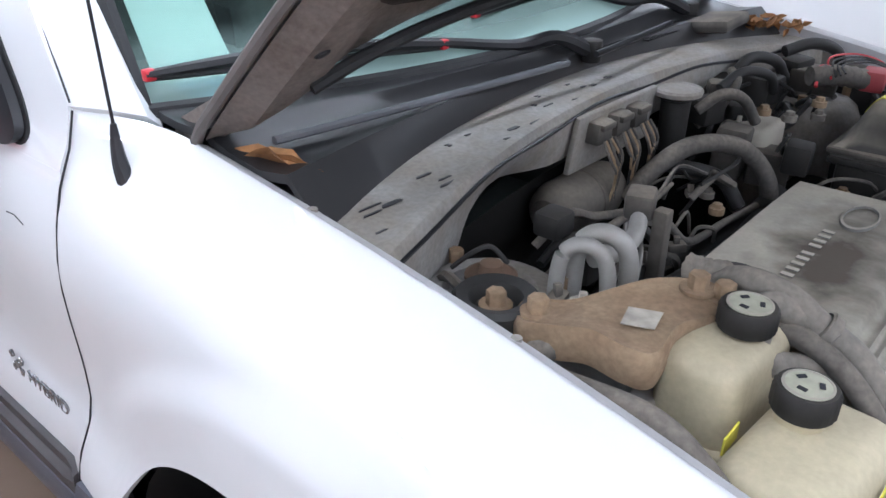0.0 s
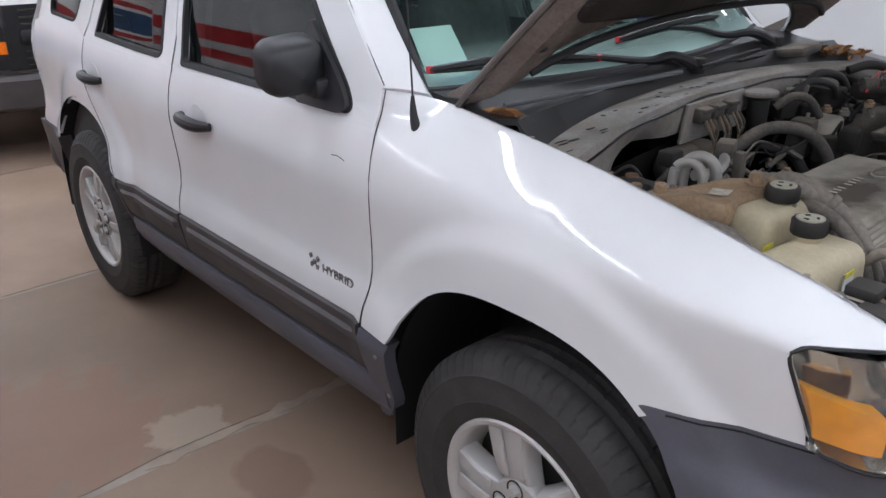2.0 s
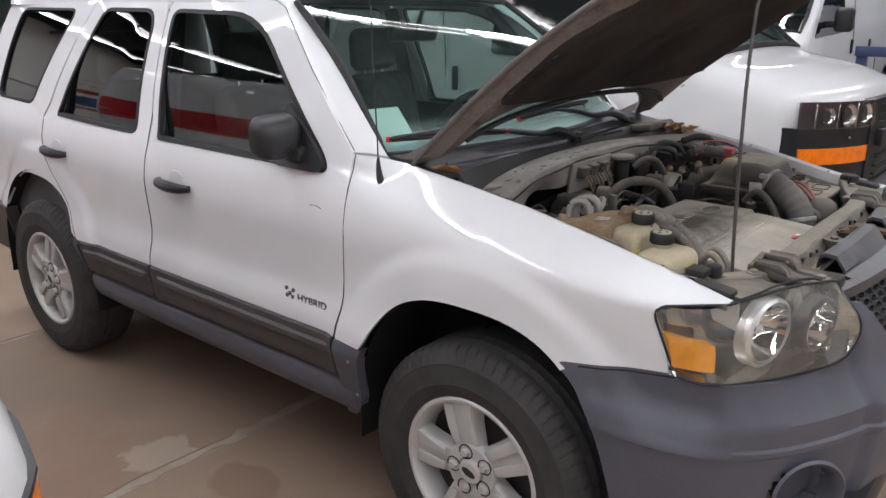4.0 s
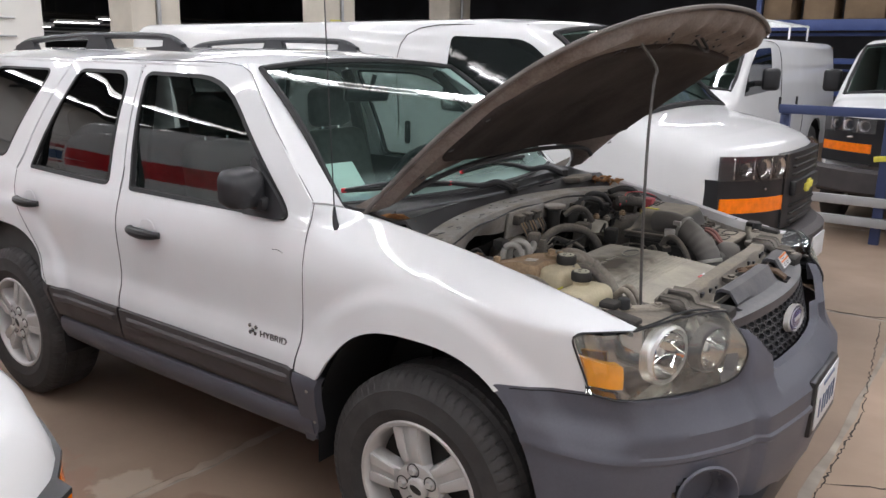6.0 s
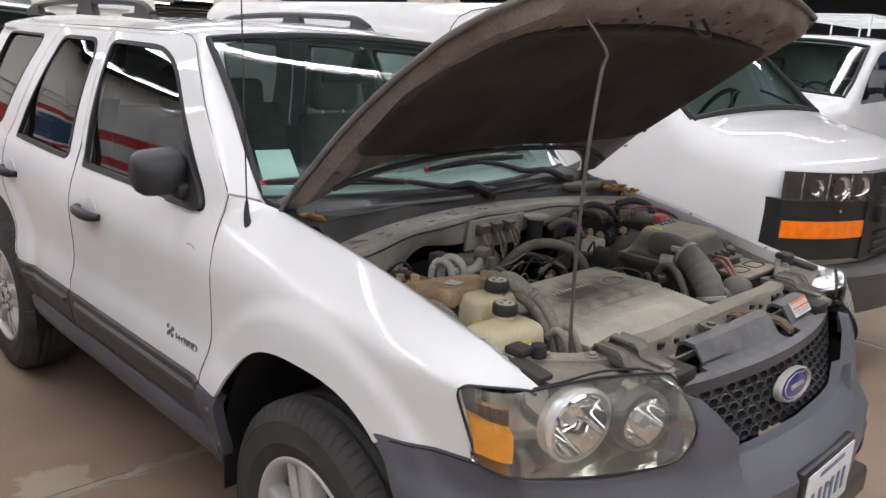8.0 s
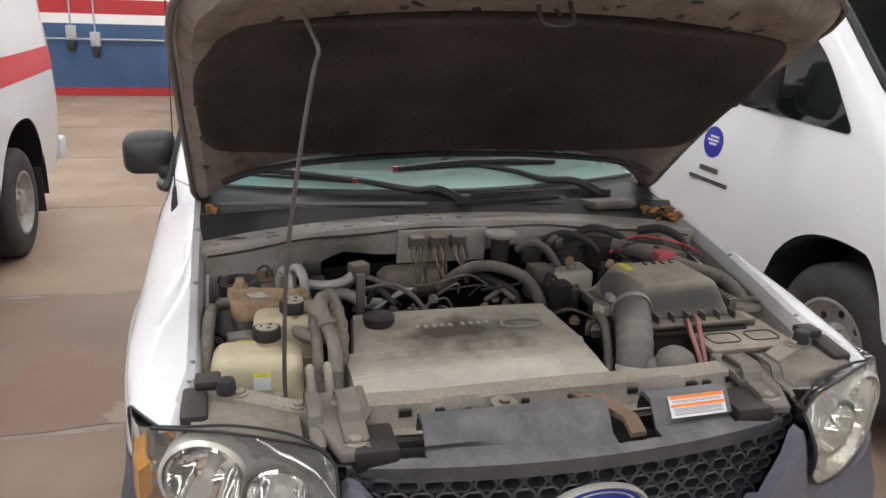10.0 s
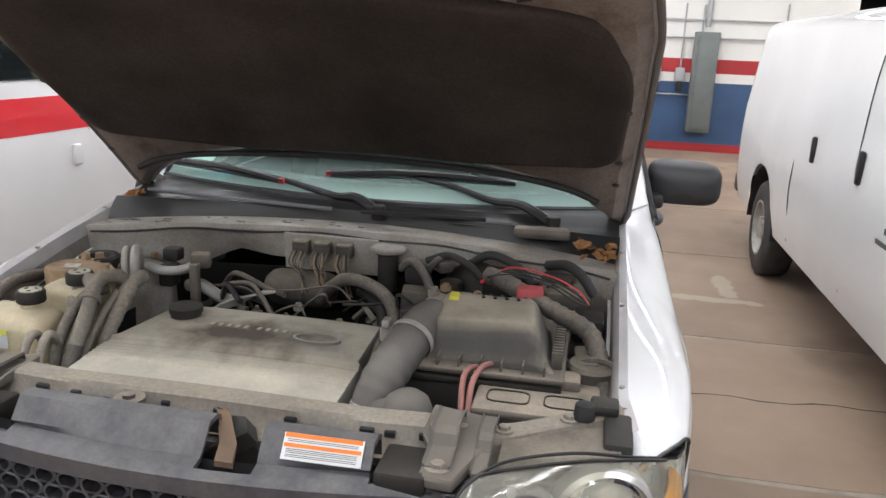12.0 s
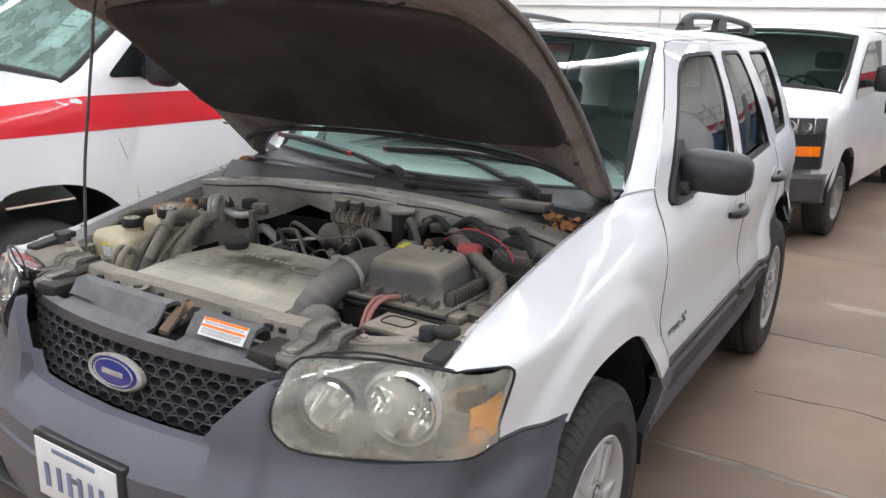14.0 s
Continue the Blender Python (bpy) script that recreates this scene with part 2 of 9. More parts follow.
def box(bm, c, s, bevel=0.0, rot=None, seg=2, taper=1.0):
    """A bevelled block at c of size s; rot: Euler degrees; taper: size of the top against the bottom."""
    made = bmesh.ops.create_cube(bm, size=1)
    vs = made["verts"]
    for v in vs:
        k = taper if v.co.z > 0 else 1.0
        v.co = Vector((v.co.x * s[0] * k, v.co.y * s[1] * k, v.co.z * s[2]))
    m = pose(*c, *(rot or (0, 0, 0)))
    if bevel > 0:
        es = list({e for v in vs for e in v.link_edges})
        got = bmesh.ops.bevel(bm, geom=es, offset=bevel, segments=seg, affect="EDGES", profile=0.5)
        vs = list({v for f in got["faces"] for v in f.verts} | {v for v in vs if v.is_valid})
    bmesh.ops.transform(bm, matrix=m, verts=vs)
    return bm


def cyl(bm, a, b, r, r2=None, seg=20, bevel=0.0):
    """A cylinder or cone from a to b."""
    a, b = Vector(a), Vector(b)
    d = b - a
    made = bmesh.ops.create_cone(bm, cap_ends=True, segments=seg, radius1=r, radius2=r if r2 is None else r2, depth=d.length)
    vs = made["verts"]
    if bevel > 0:
        es = [e for e in {e for v in vs for e in v.link_edges} if len(e.link_faces) == 2 and any(len(f.verts) > 4 for f in e.link_faces)]
        got = bmesh.ops.bevel(bm, geom=es, offset=bevel, segments=2, affect="EDGES", profile=0.5)
        vs = list({v for f in got["faces"] for v in f.verts} | {v for v in vs if v.is_valid})
    m = Matrix.Translation((a + b) / 2) @ d.to_track_quat("Z", "Y").to_matrix().to_4x4()
    bmesh.ops.transform(bm, matrix=m, verts=vs)
    return bm


def smooth_path(pts, n=8):
    """A Catmull-Rom line through the points."""
    p = [Vector(q) for q in pts]
    if len(p) < 3:
        return p
    p = [2 * p[0] - p[1]] + p + [2 * p[-1] - p[-2]]
    out = []
    for i in range(1, len(p) - 2):
        for k in range(n):
            t = k / n
            a, b, c, d = p[i - 1:i + 3]
            out.append(0.5 * (2 * b + (c - a) * t + (2 * a - 5 * b + 4 * c - d) * t * t + (3 * b - a - 3 * c + d) * t ** 3))
    return out + [p[-2]]


def tube(bm, pts, r, seg=10, n=6, ribs=0.0):
    """A hose or wire of radius r (a number, or a function of 0..1) through the points; ribs: depth of corrugation."""
    path = smooth_path(pts, n)
    rings, ref = [], Vector((0.31, 0.17, 0.93))
    for i, q in enumerate(path):
        d = (path[min(i + 1, len(path) - 1)] - path[max(i - 1, 0)]).normalized()
        u = d.cross(ref)
        if u.length < 0.05:
            u = d.cross(Vector((1, 0, 0)))
        u.normalize()
        w = d.cross(u)
        rad = r(i / (len(path) - 1)) if callable(r) else r
        rad += ribs * (1 if i % 2 else -1)
        rings.append([bm.verts.new(q + rad * (math.cos(a) * u + math.sin(a) * w)) for a in [2 * math.pi * k / seg for k in range(seg)]])
    for a, b in zip(rings, rings[1:]):
        for k in range(seg):
            bm.faces.new((a[k], a[(k + 1) % seg], b[(k + 1) % seg], b[k]))
    bm.faces.new(rings[0][::-1])
    bm.faces.new(rings[-1])
    return bm


def lathe(bm, profile, m=Matrix(), seg=40):
    """Turns (radius, height) pairs about local z, then places them by m."""
    rings = []
    for r, h in profile:
        rings.append([bm.verts.new(m @ Vector((r * math.cos(2 * math.pi * k / seg), r * math.sin(2 * math.pi * k / seg), h))) for k in range(seg)])
    for a, b in zip(rings, rings[1:]):
        for k in range(seg):
            bm.faces.new((a[k], a[(k + 1) % seg], b[(k + 1) % seg], b[k]))
    return bm


def sheet(f, us, vs, thick=None, keep=None):
    """A grid of f(u, v); thick: a vector (or function of the place) along which its rim is turned in."""
    bm = bmesh.new()
    g = [[bm.verts.new(f(u, v)) for v in vs] for u in us]
    for i in range(len(us) - 1):
        for j in range(len(vs) - 1):
            if keep is None or keep((us[i] + us[i + 1]) / 2, (vs[j] + vs[j + 1]) / 2):
                quad = (g[i][j], g[i + 1][j], g[i + 1][j + 1], g[i][j + 1])
                if (quad[0].co - quad[2].co).length > 1e-5 and (quad[1].co - quad[3].co).length > 1e-5:
                    bm.faces.new(quad)
    bmesh.ops.remove_doubles(bm, verts=bm.verts[:], dist=1e-5)
    for v in [v for v in bm.verts if not v.link_faces]:
        bm.verts.remove(v)
    if thick is not None:
        rim = [e for e in bm.edges if len(e.link_faces) == 1]
        got = bmesh.ops.extrude_edge_only(bm, edges=rim)
        for v in [q for q in got["geom"] if isinstance(q, bmesh.types.BMVert)]:
            v.co += Vector(thick(v.co) if callable(thick) else thick)
    bmesh.ops.recalc_face_normals(bm, faces=bm.faces[:])
    return bm


def slab(bm, loop, depth, lift=None):
    """A plate: the loop of points (Vectors), and its copy moved by the vector depth, closed all round."""
    a = [bm.verts.new(Vector(q)) for q in loop]
    b = [bm.verts.new(Vector(q) + Vector(depth)) for q in loop]
    bm.faces.new(a[::-1])
    bm.faces.new(b)
    for i in range(len(a)):
        j = (i + 1) % len(a)
        bm.faces.new((a[i], a[j], b[j], b[i]))
    return bm


def rounded(pts, r, n=5, sub=1):
    """A closed 2D outline with its corners rounded by r (a number, or one for each corner); sub: pieces of each straight run."""
    out = []
    for i, p in enumerate(pts):
        p = Vector(p)
        a, b = Vector(pts[i - 1]), Vector(pts[(i + 1) % len(pts)])
        rr = r[i] if isinstance(r, (list, tuple)) else r
        p0 = p + (a - p).normalized() * min(rr, (a - p).length * 0.49)
        p1 = p + (b - p).normalized() * min(rr, (b - p).length * 0.49)
        for k in range(n + 1):
            t = k / n
            out.append((1 - t) ** 2 * p0 + 2 * t * (1 - t) * p + t * t * p1)
    if sub > 1:
        dense = []
        for i, q in enumerate(out):
            dense.append(q)
            if i % (n + 1) == n:
                nxt = out[(i + 1) % len(out)]
                dense += [q.lerp(nxt, k / sub) for k in range(1, sub)]
        out = dense
    return out


def ring(bm, outer, inner, place, depth):
    """A frame between two outlines of equal count, laid by place(a, b) and given the vector depth."""
    loops = []
    for o in (outer, inner):
        loops.append([bm.verts.new(place(*q)) for q in o])
        loops.append([bm.verts.new(place(*q) + Vector(depth)) for q in o])
    of, ob_, jf, jb = loops
    n = len(of)
    for i in range(n):
        j = (i + 1) % n
        bm.faces.new((of[i], of[j], jf[j], jf[i]))
        bm.faces.new((ob_[j], ob_[i], jb[i], jb[j]))
        bm.faces.new((of[j], of[i], ob_[i], ob_[j]))
        bm.faces.new((jf[i], jf[j], jb[j], jb[i]))
    bmesh.ops.recalc_face_normals(bm, faces=bm.faces[:])
    return bm


def shrink(pts, d):
    """The outline moved inwards by about d."""
    n = len(pts)
    c = sum((Vector(p) for p in pts), Vector((0, 0))) / n
    out = []
    for i in range(n):
        t = (Vector(pts[(i + 1) % n]) - Vector(pts[i - 1]))
        if t.length < 1e-9:
            t = Vector((1, 0))
        nrm = Vector((-t.y, t.x)).normalized()
        if nrm.dot(c - Vector(pts[i])) < 0:
            nrm = -nrm
        out.append(Vector(pts[i]) + nrm * d)
    return out


def fill(outline, place, depth=None, rows=1):
    """A filled plate on an outline, laid by place(a, b)."""
    bm = bmesh.new()
    vs = [bm.verts.new(place(*q)) for q in outline]
    f = bm.faces.new(vs)
    bmesh.ops.triangulate(bm, faces=[f])
    if depth is not None:
        got = bmesh.ops.extrude_face_region(bm, geom=bm.faces[:])
        for v in [q for q in got["geom"] if isinstance(q, bmesh.types.BMVert)]:
            v.co += Vector(depth)
    bmesh.ops.recalc_face_normals(bm, faces=bm.faces[:])
    return bm


def lerp_table(x, table):
    return float(np.interp(x, [a for a, _ in table], [b for _, b in table]))


def frange(a, b, n):
    return [a + (b - a) * i / (n - 1) for i in range(n)]

# ---------------------------------------------------------------- the garage
def concrete(name, base, joint=False):
    m = mat(name, base, 0.46, 0, 0.22, 1.3, bump=0.12, bump_scale=30, dust=0.45, dust_color=tuple(c * 0.62 for c in base), dust_scale=0.9)
    nt = m.node_tree
    n, l = nt.nodes, nt.links
    b = n["Principled BSDF"]
    src = b.inputs["Base Color"].links[0].from_socket
    info = n.new("ShaderNodeObjectInfo")
    r = n.new("ShaderNodeMapRange")
    r.inputs[3].default_value, r.inputs[4].default_value = 0.77, 1.15
    l.new(info.outputs["Random"], r.inputs[0])
    mul = n.new("ShaderNodeMix")
    mul.data_type, mul.blend_type = "RGBA", "MULTIPLY"
    mul.inputs[0].default_value = 1
    l.new(src, mul.inputs[6])
    l.new(r.outputs[0], mul.inputs[7])
    # oil stains
    tc = n.new("ShaderNodeTexCoord")
    v = n.new("ShaderNodeTexNoise")
    v.inputs["Scale"].default_value, v.inputs["Detail"].default_value = 0.8, 3
    geo = n.new("ShaderNodeNewGeometry")
    l.new(geo.outputs["Position"], v.inputs["Vector"])
    st = n.new("ShaderNodeMapRange")
    st.inputs[1].default_value, st.inputs[2].default_value = 0.62, 0.72
    st.inputs[3].default_value, st.inputs[4].default_value = 0.0, 0.45
    l.new(v.outputs[0], st.inputs[0])
    mx = n.new("ShaderNodeMix")
    mx.data_type = "RGBA"
    l.new(st.outputs[0], mx.inputs[0])
    l.new(mul.outputs[2], mx.inputs[6])
    mx.inputs[7].default_value = (0.085, 0.055, 0.042, 1)
    l.new(mx.outputs[2], b.inputs["Base Color"])
    return m


M_FLOOR = concrete("worn_concrete", (0.395, 0.284, 0.208))
M_JOINT = mat("pale_joint_filler", (0.36, 0.31, 0.26), 0.8, 0, 0.35, 5)
M_PATCH = mat("worn_pale_concrete", (0.40, 0.325, 0.26), 0.7, 0, 0.35, 5, dust=0.4, dust_color=(0.33, 0.25, 0.19), dust_scale=9)
M_CRACK = mat("dark_crack_dirt", (0.05, 0.04, 0.033), 0.9, 0, 0.3, 10)
M_WALLWHITE = mat("white_wall_paint", (0.78, 0.77, 0.74), 0.6, 0, 0.06, 1.0, bump=0.1, bump_scale=12)
M_WALLRED = mat("red_wall_paint", (0.42, 0.03, 0.035), 0.5, 0, 0.12, 2)
M_WALLBLUE = mat("blue_wall_paint", (0.045, 0.095, 0.20), 0.5, 0, 0.18, 2, bump=0.1, bump_scale=12)
M_CEIL = mat("dark_ceiling", (0.035, 0.037, 0.045), 0.8, 0, 0.3, 0.8)
M_COLUMN = mat("cream_column_paint", (0.62, 0.58, 0.50), 0.6, 0, 0.1, 3)
M_STEELBLUE = mat("blue_steel_beam", (0.05, 0.07, 0.16), 0.5, 0.2, 0.2, 3)
M_CONDUIT = mat("grey_conduit", (0.42, 0.43, 0.44), 0.5, 0.3, 0.12, 5)

M_CABINET = mat("grey_green_cabinet_paint", (0.16, 0.18, 0.175), 0.5, 0.1, 0.12, 4)
M_RACKBLUE = mat("blue_rack_paint", (0.07, 0.11, 0.30), 0.45, 0, 0.15, 3)
M_CARTON = mat("brown_cardboard", (0.30, 0.21, 0.13), 0.8, 0, 0.2, 3)

WALL_X, FAR_Y, NEAR_Y, BACK_X, CEIL_Z = -12.8, 20.0, -20.0, 9.5, 4.5
DEEP_X, OPEN_Y = -27.0, 4.7

bm = bmesh.new()
box(bm, ((DEEP_X + BACK_X) / 2, (FAR_Y + NEAR_Y) / 2, -0.1030), (BACK_X - DEEP_X, FAR_Y - NEAR_Y, 0.2))
floor = tagged(part("floor", bm, M_JOINT), "worn stained brown concrete garage floor in slabs", "floor", kind="structure")

bm = bmesh.new()
box(bm, ((DEEP_X + BACK_X) / 2, (FAR_Y + NEAR_Y) / 2, CEIL_Z + 0.1), (BACK_X - DEEP_X, FAR_Y - NEAR_Y, 0.2))
for k in range(12):
    box(bm, (BACK_X - 1.0 - k * 3.0, (FAR_Y + NEAR_Y) / 2, CEIL_Z - 0.12), (0.14, FAR_Y - NEAR_Y - 0.1, 0.24))
for yy in (-8.0, -3.0, 2.0, 7.0, 12.0):
    cyl(bm, (DEEP_X + 0.1, yy, CEIL_Z - 0.32), (BACK_X - 0.1, yy, CEIL_Z - 0.32), 0.045, seg=10)
tagged(part("ceiling", bm, M_CEIL), "dark garage ceiling with beams and pipes", "ceiling", kind="structure")


def wall(name, a, b, along_x, mats, label):
    """A wall from a to b with painted bands: red base, blue dado, white, red stripe, white above."""
    holder = tagged(new(name), label, "wall", kind="structure")
    bands = [(0, 0.14, 1, "base"), (0.14, 1.20, 2, "dado"), (1.20, 1.36, 0, "band"), (1.36, 1.60, 1, "stripe"), (1.60, CEIL_Z, 0, "upper")]
    for z0, z1, mi, nm in bands:
        bm = bmesh.new()
        size = (abs(b[0] - a[0]) if along_x else 0.2, 0.2 if along_x else abs(b[1] - a[1]), z1 - z0)
        box(bm, ((a[0] + b[0]) / 2, (a[1] + b[1]) / 2, (z0 + z1) / 2), size)
        part("painted_" + nm, bm, mats[mi], holder)
    return holder


WM = (M_WALLWHITE, M_WALLRED, M_WALLBLUE)
# near-black colour stands in for the lack of light on these far walls
M_WALLDARK = mat("wall_gloom_tone", (0.045, 0.047, 0.055), 0.7, 0, 0.4, 0.9)
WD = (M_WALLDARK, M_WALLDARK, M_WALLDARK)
wall("wall_west", (WALL_X - 0.1, NEAR_Y), (WALL_X - 0.1, OPEN_Y), False, WM, "painted garage wall with red stripe over blue dado")
wall("wall_east", (BACK_X + 0.1, NEAR_Y), (BACK_X + 0.1, FAR_Y), False, WM, "painted garage wall with red stripe over blue dado")
wall("wall_deep", (DEEP_X - 0.1, OPEN_Y), (DEEP_X - 0.1, FAR_Y), False, WD, "far wall of the next bay, gloom put into its colour")
wall("wall_passage", (DEEP_X, OPEN_Y - 0.1), (WALL_X - 0.2, OPEN_Y - 0.1), True, WD, "wall of the next bay, gloom put into its colour")
wall("wall_south", (WALL_X, NEAR_Y - 0.1), (BACK_X, NEAR_Y - 0.1), True, WM, "painted garage wall with red stripe over blue dado")
wall("wall_north", (DEEP_X, FAR_Y + 0.1), (BACK_X, FAR_Y + 0.1), True, WD, "far wall of the garage, coloured dark to look unlit")


M_TUBE = bpy.data.materials.new("fluorescent_tube")
M_TUBE.use_nodes = True
M_TUBE.node_tree.nodes["Principled BSDF"].inputs["Emission Color"].default_value = (1, 0.97, 0.93, 1)
M_TUBE.node_tree.nodes["Principled BSDF"].inputs["Emission Strength"].default_value = 9


def light_fixture(x, y, length):
    t = thing("strip_light_fixture", "white fluorescent strip light hanging below the ceiling", "light", "ceiling strip lights", at=pose(x, y, 4.32))
    bm = bmesh.new()
    box(bm, (0, 0, 0.05), (length, 0.24, 0.07), 0.012, taper=0.6)
    part("housing", bm, M_VANWHITE, t)
    for s in (-0.06, 0.06):
        bm = bmesh.new()
        cyl(bm, (-length / 2 + 0.04, s, 0.0), (length / 2 - 0.04, s, 0.0), 0.014, seg=8)
        part("tube", bm, M_TUBE, t, "glowing fluorescent tube")
    for s in (-0.4, 0.4):
        bm = bmesh.new()
        cyl(bm, (s * length, 0, 0.085), (s * length, 0, 0.275), 0.006, seg=6)
        part("hanger", bm, M_DARKMETAL, t)
    return t


first = None
for row_x in LIGHT_ROWS:
    for k in range(10):
        fy = -13.1 + k * 2.62
        if first is None:
            first = light_fixture(row_x, fy, 2.40)
        else:
            copy_thing(first, pose(row_x, fy, 4.17, 0, 0, 90))


def pendant_light(x, y, z):
    t = thing("pendant_light", "white strip light on long rods in the dark bay", "light", "pendant lights", at=pose(x, y, 0))
    bm = bmesh.new()
    box(bm, (0, 0, z), (0.3, 1.2, 0.06), 0.01)
    part("shade", bm, M_VANWHITE, t)
    bm = bmesh.new()
    box(bm, (0, 0, z - 0.04), (0.12, 1.1, 0.02), 0.004)
    part("tube", bm, M_TUBE, t, "glowing fluorescent tube")
    for d in (-0.5, 0.5):
        bm = bmesh.new()
        cyl(bm, (0, d, z), (0, d, CEIL_Z + 0.02), 0.008, seg=6)
        part("rod", bm, M_DARKMETAL, t)


for k in range(7):
    pendant_light(-16.5 - 1.4 * k, 6.2 + 2.0 * k, 2.25 + 0.16 * (k % 3))

# painted columns along the opening to the next bay
col = tagged(new("column"), "cream painted concrete column", "column", "columns", kind="structure")
bm = bmesh.new()
box(bm, (0, 0, CEIL_Z / 2), (0.62, 0.46, CEIL_Z), 0.02)
part("shaft", bm, M_COLUMN, col)
bm = bmesh.new()
box(bm, (0.02, 0.52, CEIL_Z / 2), (0.5, 0.40, CEIL_Z), 0.02)
part("shaft", bm, M_COLUMN, col)
bm = bmesh.new()
cyl(bm, (0.33, 0.27, 0.05), (0.33, 0.27, CEIL_Z - 0.02), 0.035, seg=12)
part("drain_pipe", bm, M_CONDUIT, col)
col.matrix_world = pose(-10.6, 5.05, 0)
for yy in (9.35, 13.6):
    copy_thing(col, pose(-10.6, yy, 0))
sign = tagged(new("column_sign"), "yellow and red safety sign on the column", "sign")
bm = bmesh.new()
box(bm, (0.012, 0, 0), (0.02, 0.30, 0.14), 0.003)
part("sign_plate", bm, M_YELLOW, sign)
bm = bmesh.new()
box(bm, (0.012, 0, -0.26), (0.02, 0.12, 0.30), 0.003)
part("sign_plate", bm, M_STRIPE, sign, "red arrow sign")
sign.matrix_world = pose(-10.26, 9.40, 2.32)

# electrical cabinet, conduits and outlets on the wall
cab = tagged(new("electrical_cabinet"), "tall grey steel electrical cabinet on the wall", "cabinet")
bm = bmesh.new()
box(bm, (0.12, 0, 0), (0.24, 0.40, 1.70), 0.015)
part("body", bm, M_CABINET, cab)
bm = bmesh.new()
box(bm, (0.252, 0.02, 0), (0.02, 0.32, 1.56), 0.008)
part("door", bm, M_CABINET, cab)
bm = bmesh.new()
cyl(bm, (0.08, 0, 0.93), (0.08, 0, 2.9), 0.04, seg=10)
part("conduit", bm, M_CONDUIT, cab)
cab.matrix_world = pose(WALL_X, 2.33, 1.20)


def outlet(y, z):
    o = tagged(new("wall_outlet"), "small grey outlet box on the painted wall", "outlet", "wall outlets")
    bm = bmesh.new()
    box(bm, (0.05, 0, 0), (0.10, 0.16, 0.24), 0.015)
    part("outlet_box", bm, M_CONDUIT, o)
    bm = bmesh.new()
    cyl(bm, (0.04, 0, 0.12), (0.04, 0, 1.2), 0.015, seg=8)
    part("conduit", bm, M_CONDUIT, o)
    bm = bmesh.new()
    box(bm, (0.09, 0, -0.20), (0.09, 0.10, 0.18), 0.02)
    part("plug", bm, M_BLACK, o)
    o.matrix_world = pose(WALL_X, y, z)


for (oy, oz) in ((-3.1, 1.05), (-2.73, 0.95), (1.55, 1.30), (1.95, 1.32), (2.25, 1.30), (3.6, 1.35)):
    outlet(oy, oz)
for (za, ya, yb) in ((0.95, -3.6, -1.4), (0.98, 0.9, 2.4), (1.95, -6.0, 4.2), (2.25, -6.0, 4.2)):
    bm = bmesh.new()
    cyl(bm, (WALL_X + 0.04, ya, za), (WALL_X + 0.04, yb, za), 0.016, seg=8)
    tagged(part("wall_conduit", bm, M_CONDUIT), "thin grey conduit along the wall", "conduit", "wall conduits")

# blue steel barrier frame in front of the far vans
rack = tagged(new("steel_rack"), "tall blue painted steel frame in front of parked vans", "rack")
for (px_, h_) in ((0, 3.3), (2.6, 3.3), (-0.95, 1.25)):
    bm = bmesh.new()
    box(bm, (px_, 0, h_ / 2), (0.09, 0.08, h_), 0.006)
    part("upright", bm, M_STEELBLUE, rack)
for (z, x0, x1, mt) in ((0.42, -0.6, 2.6, M_CONDUIT), (0.22, -0.6, 2.6, M_CONDUIT), (1.27, -1.0, 2.6, M_STEELBLUE), (2.42, -1.6, 3.4, M_STEELBLUE), (2.56, -1.6, 3.4, M_STEELBLUE), (2.72, -1.6, 3.4, M_STEELBLUE)):
    bm = bmesh.new()
    box(bm, ((x0 + x1) / 2, -0.07, z), (x1 - x0, 0.05, 0.09), 0.006)
    part("beam", bm, mt, rack)
bm = bmesh.new()
box(bm, (0.06, -0.11, 0.86), (0.30, 0.03, 0.05), 0.004, (0, -8, 0))
part("tie_strap", bm, M_YELLOW, rack, "yellow tie strap")
rack.matrix_world = pose(0.36, 5.90, 0)

# overhead pipes in the dark next bay
rng = random.Random(8)
for k in range(14):
    z_, x_ = rng.uniform(1.95, 2.75), rng.uniform(-25.5, -17.0)
    bm = bmesh.new()
    cyl(bm, (x_, 4.62, z_), (x_ + rng.uniform(-1.0, 1.0), 20.06, z_ + rng.uniform(-0.1, 0.1)), rng.choice((0.02, 0.03, 0.05)), seg=8)
    tagged(part("overhead_pipe", bm, (M_CONDUIT, M_DARKMETAL)[k % 2]), "long overhead pipe in the dark bay", "pipe", "overhead pipes")

# blue pallet racking behind the far vans
pr = tagged(new("pallet_rack"), "long blue steel pallet racking with brown boxes", "rack")
for k in range(4, 8):
    bm = bmesh.new()
    box(bm, (-13.5 + 2.6 * k, 0, 1.7), (0.09, 0.09, 3.4), 0.006)
    part("upright", bm, M_RACKBLUE, pr)
for (z, h, dy) in ((2.36, 0.20, 0), (2.20, 0.06, 0.3), (1.72, 0.10, 0), (1.55, 0.04, 0.4), (1.15, 0.12, 0), (3.0, 0.14, 0)):
    bm = bmesh.new()
    box(bm, (0.85, -0.075 + dy, z), (7.9, 0.06, h), 0.006)
    part("beam", bm, M_RACKBLUE, pr)
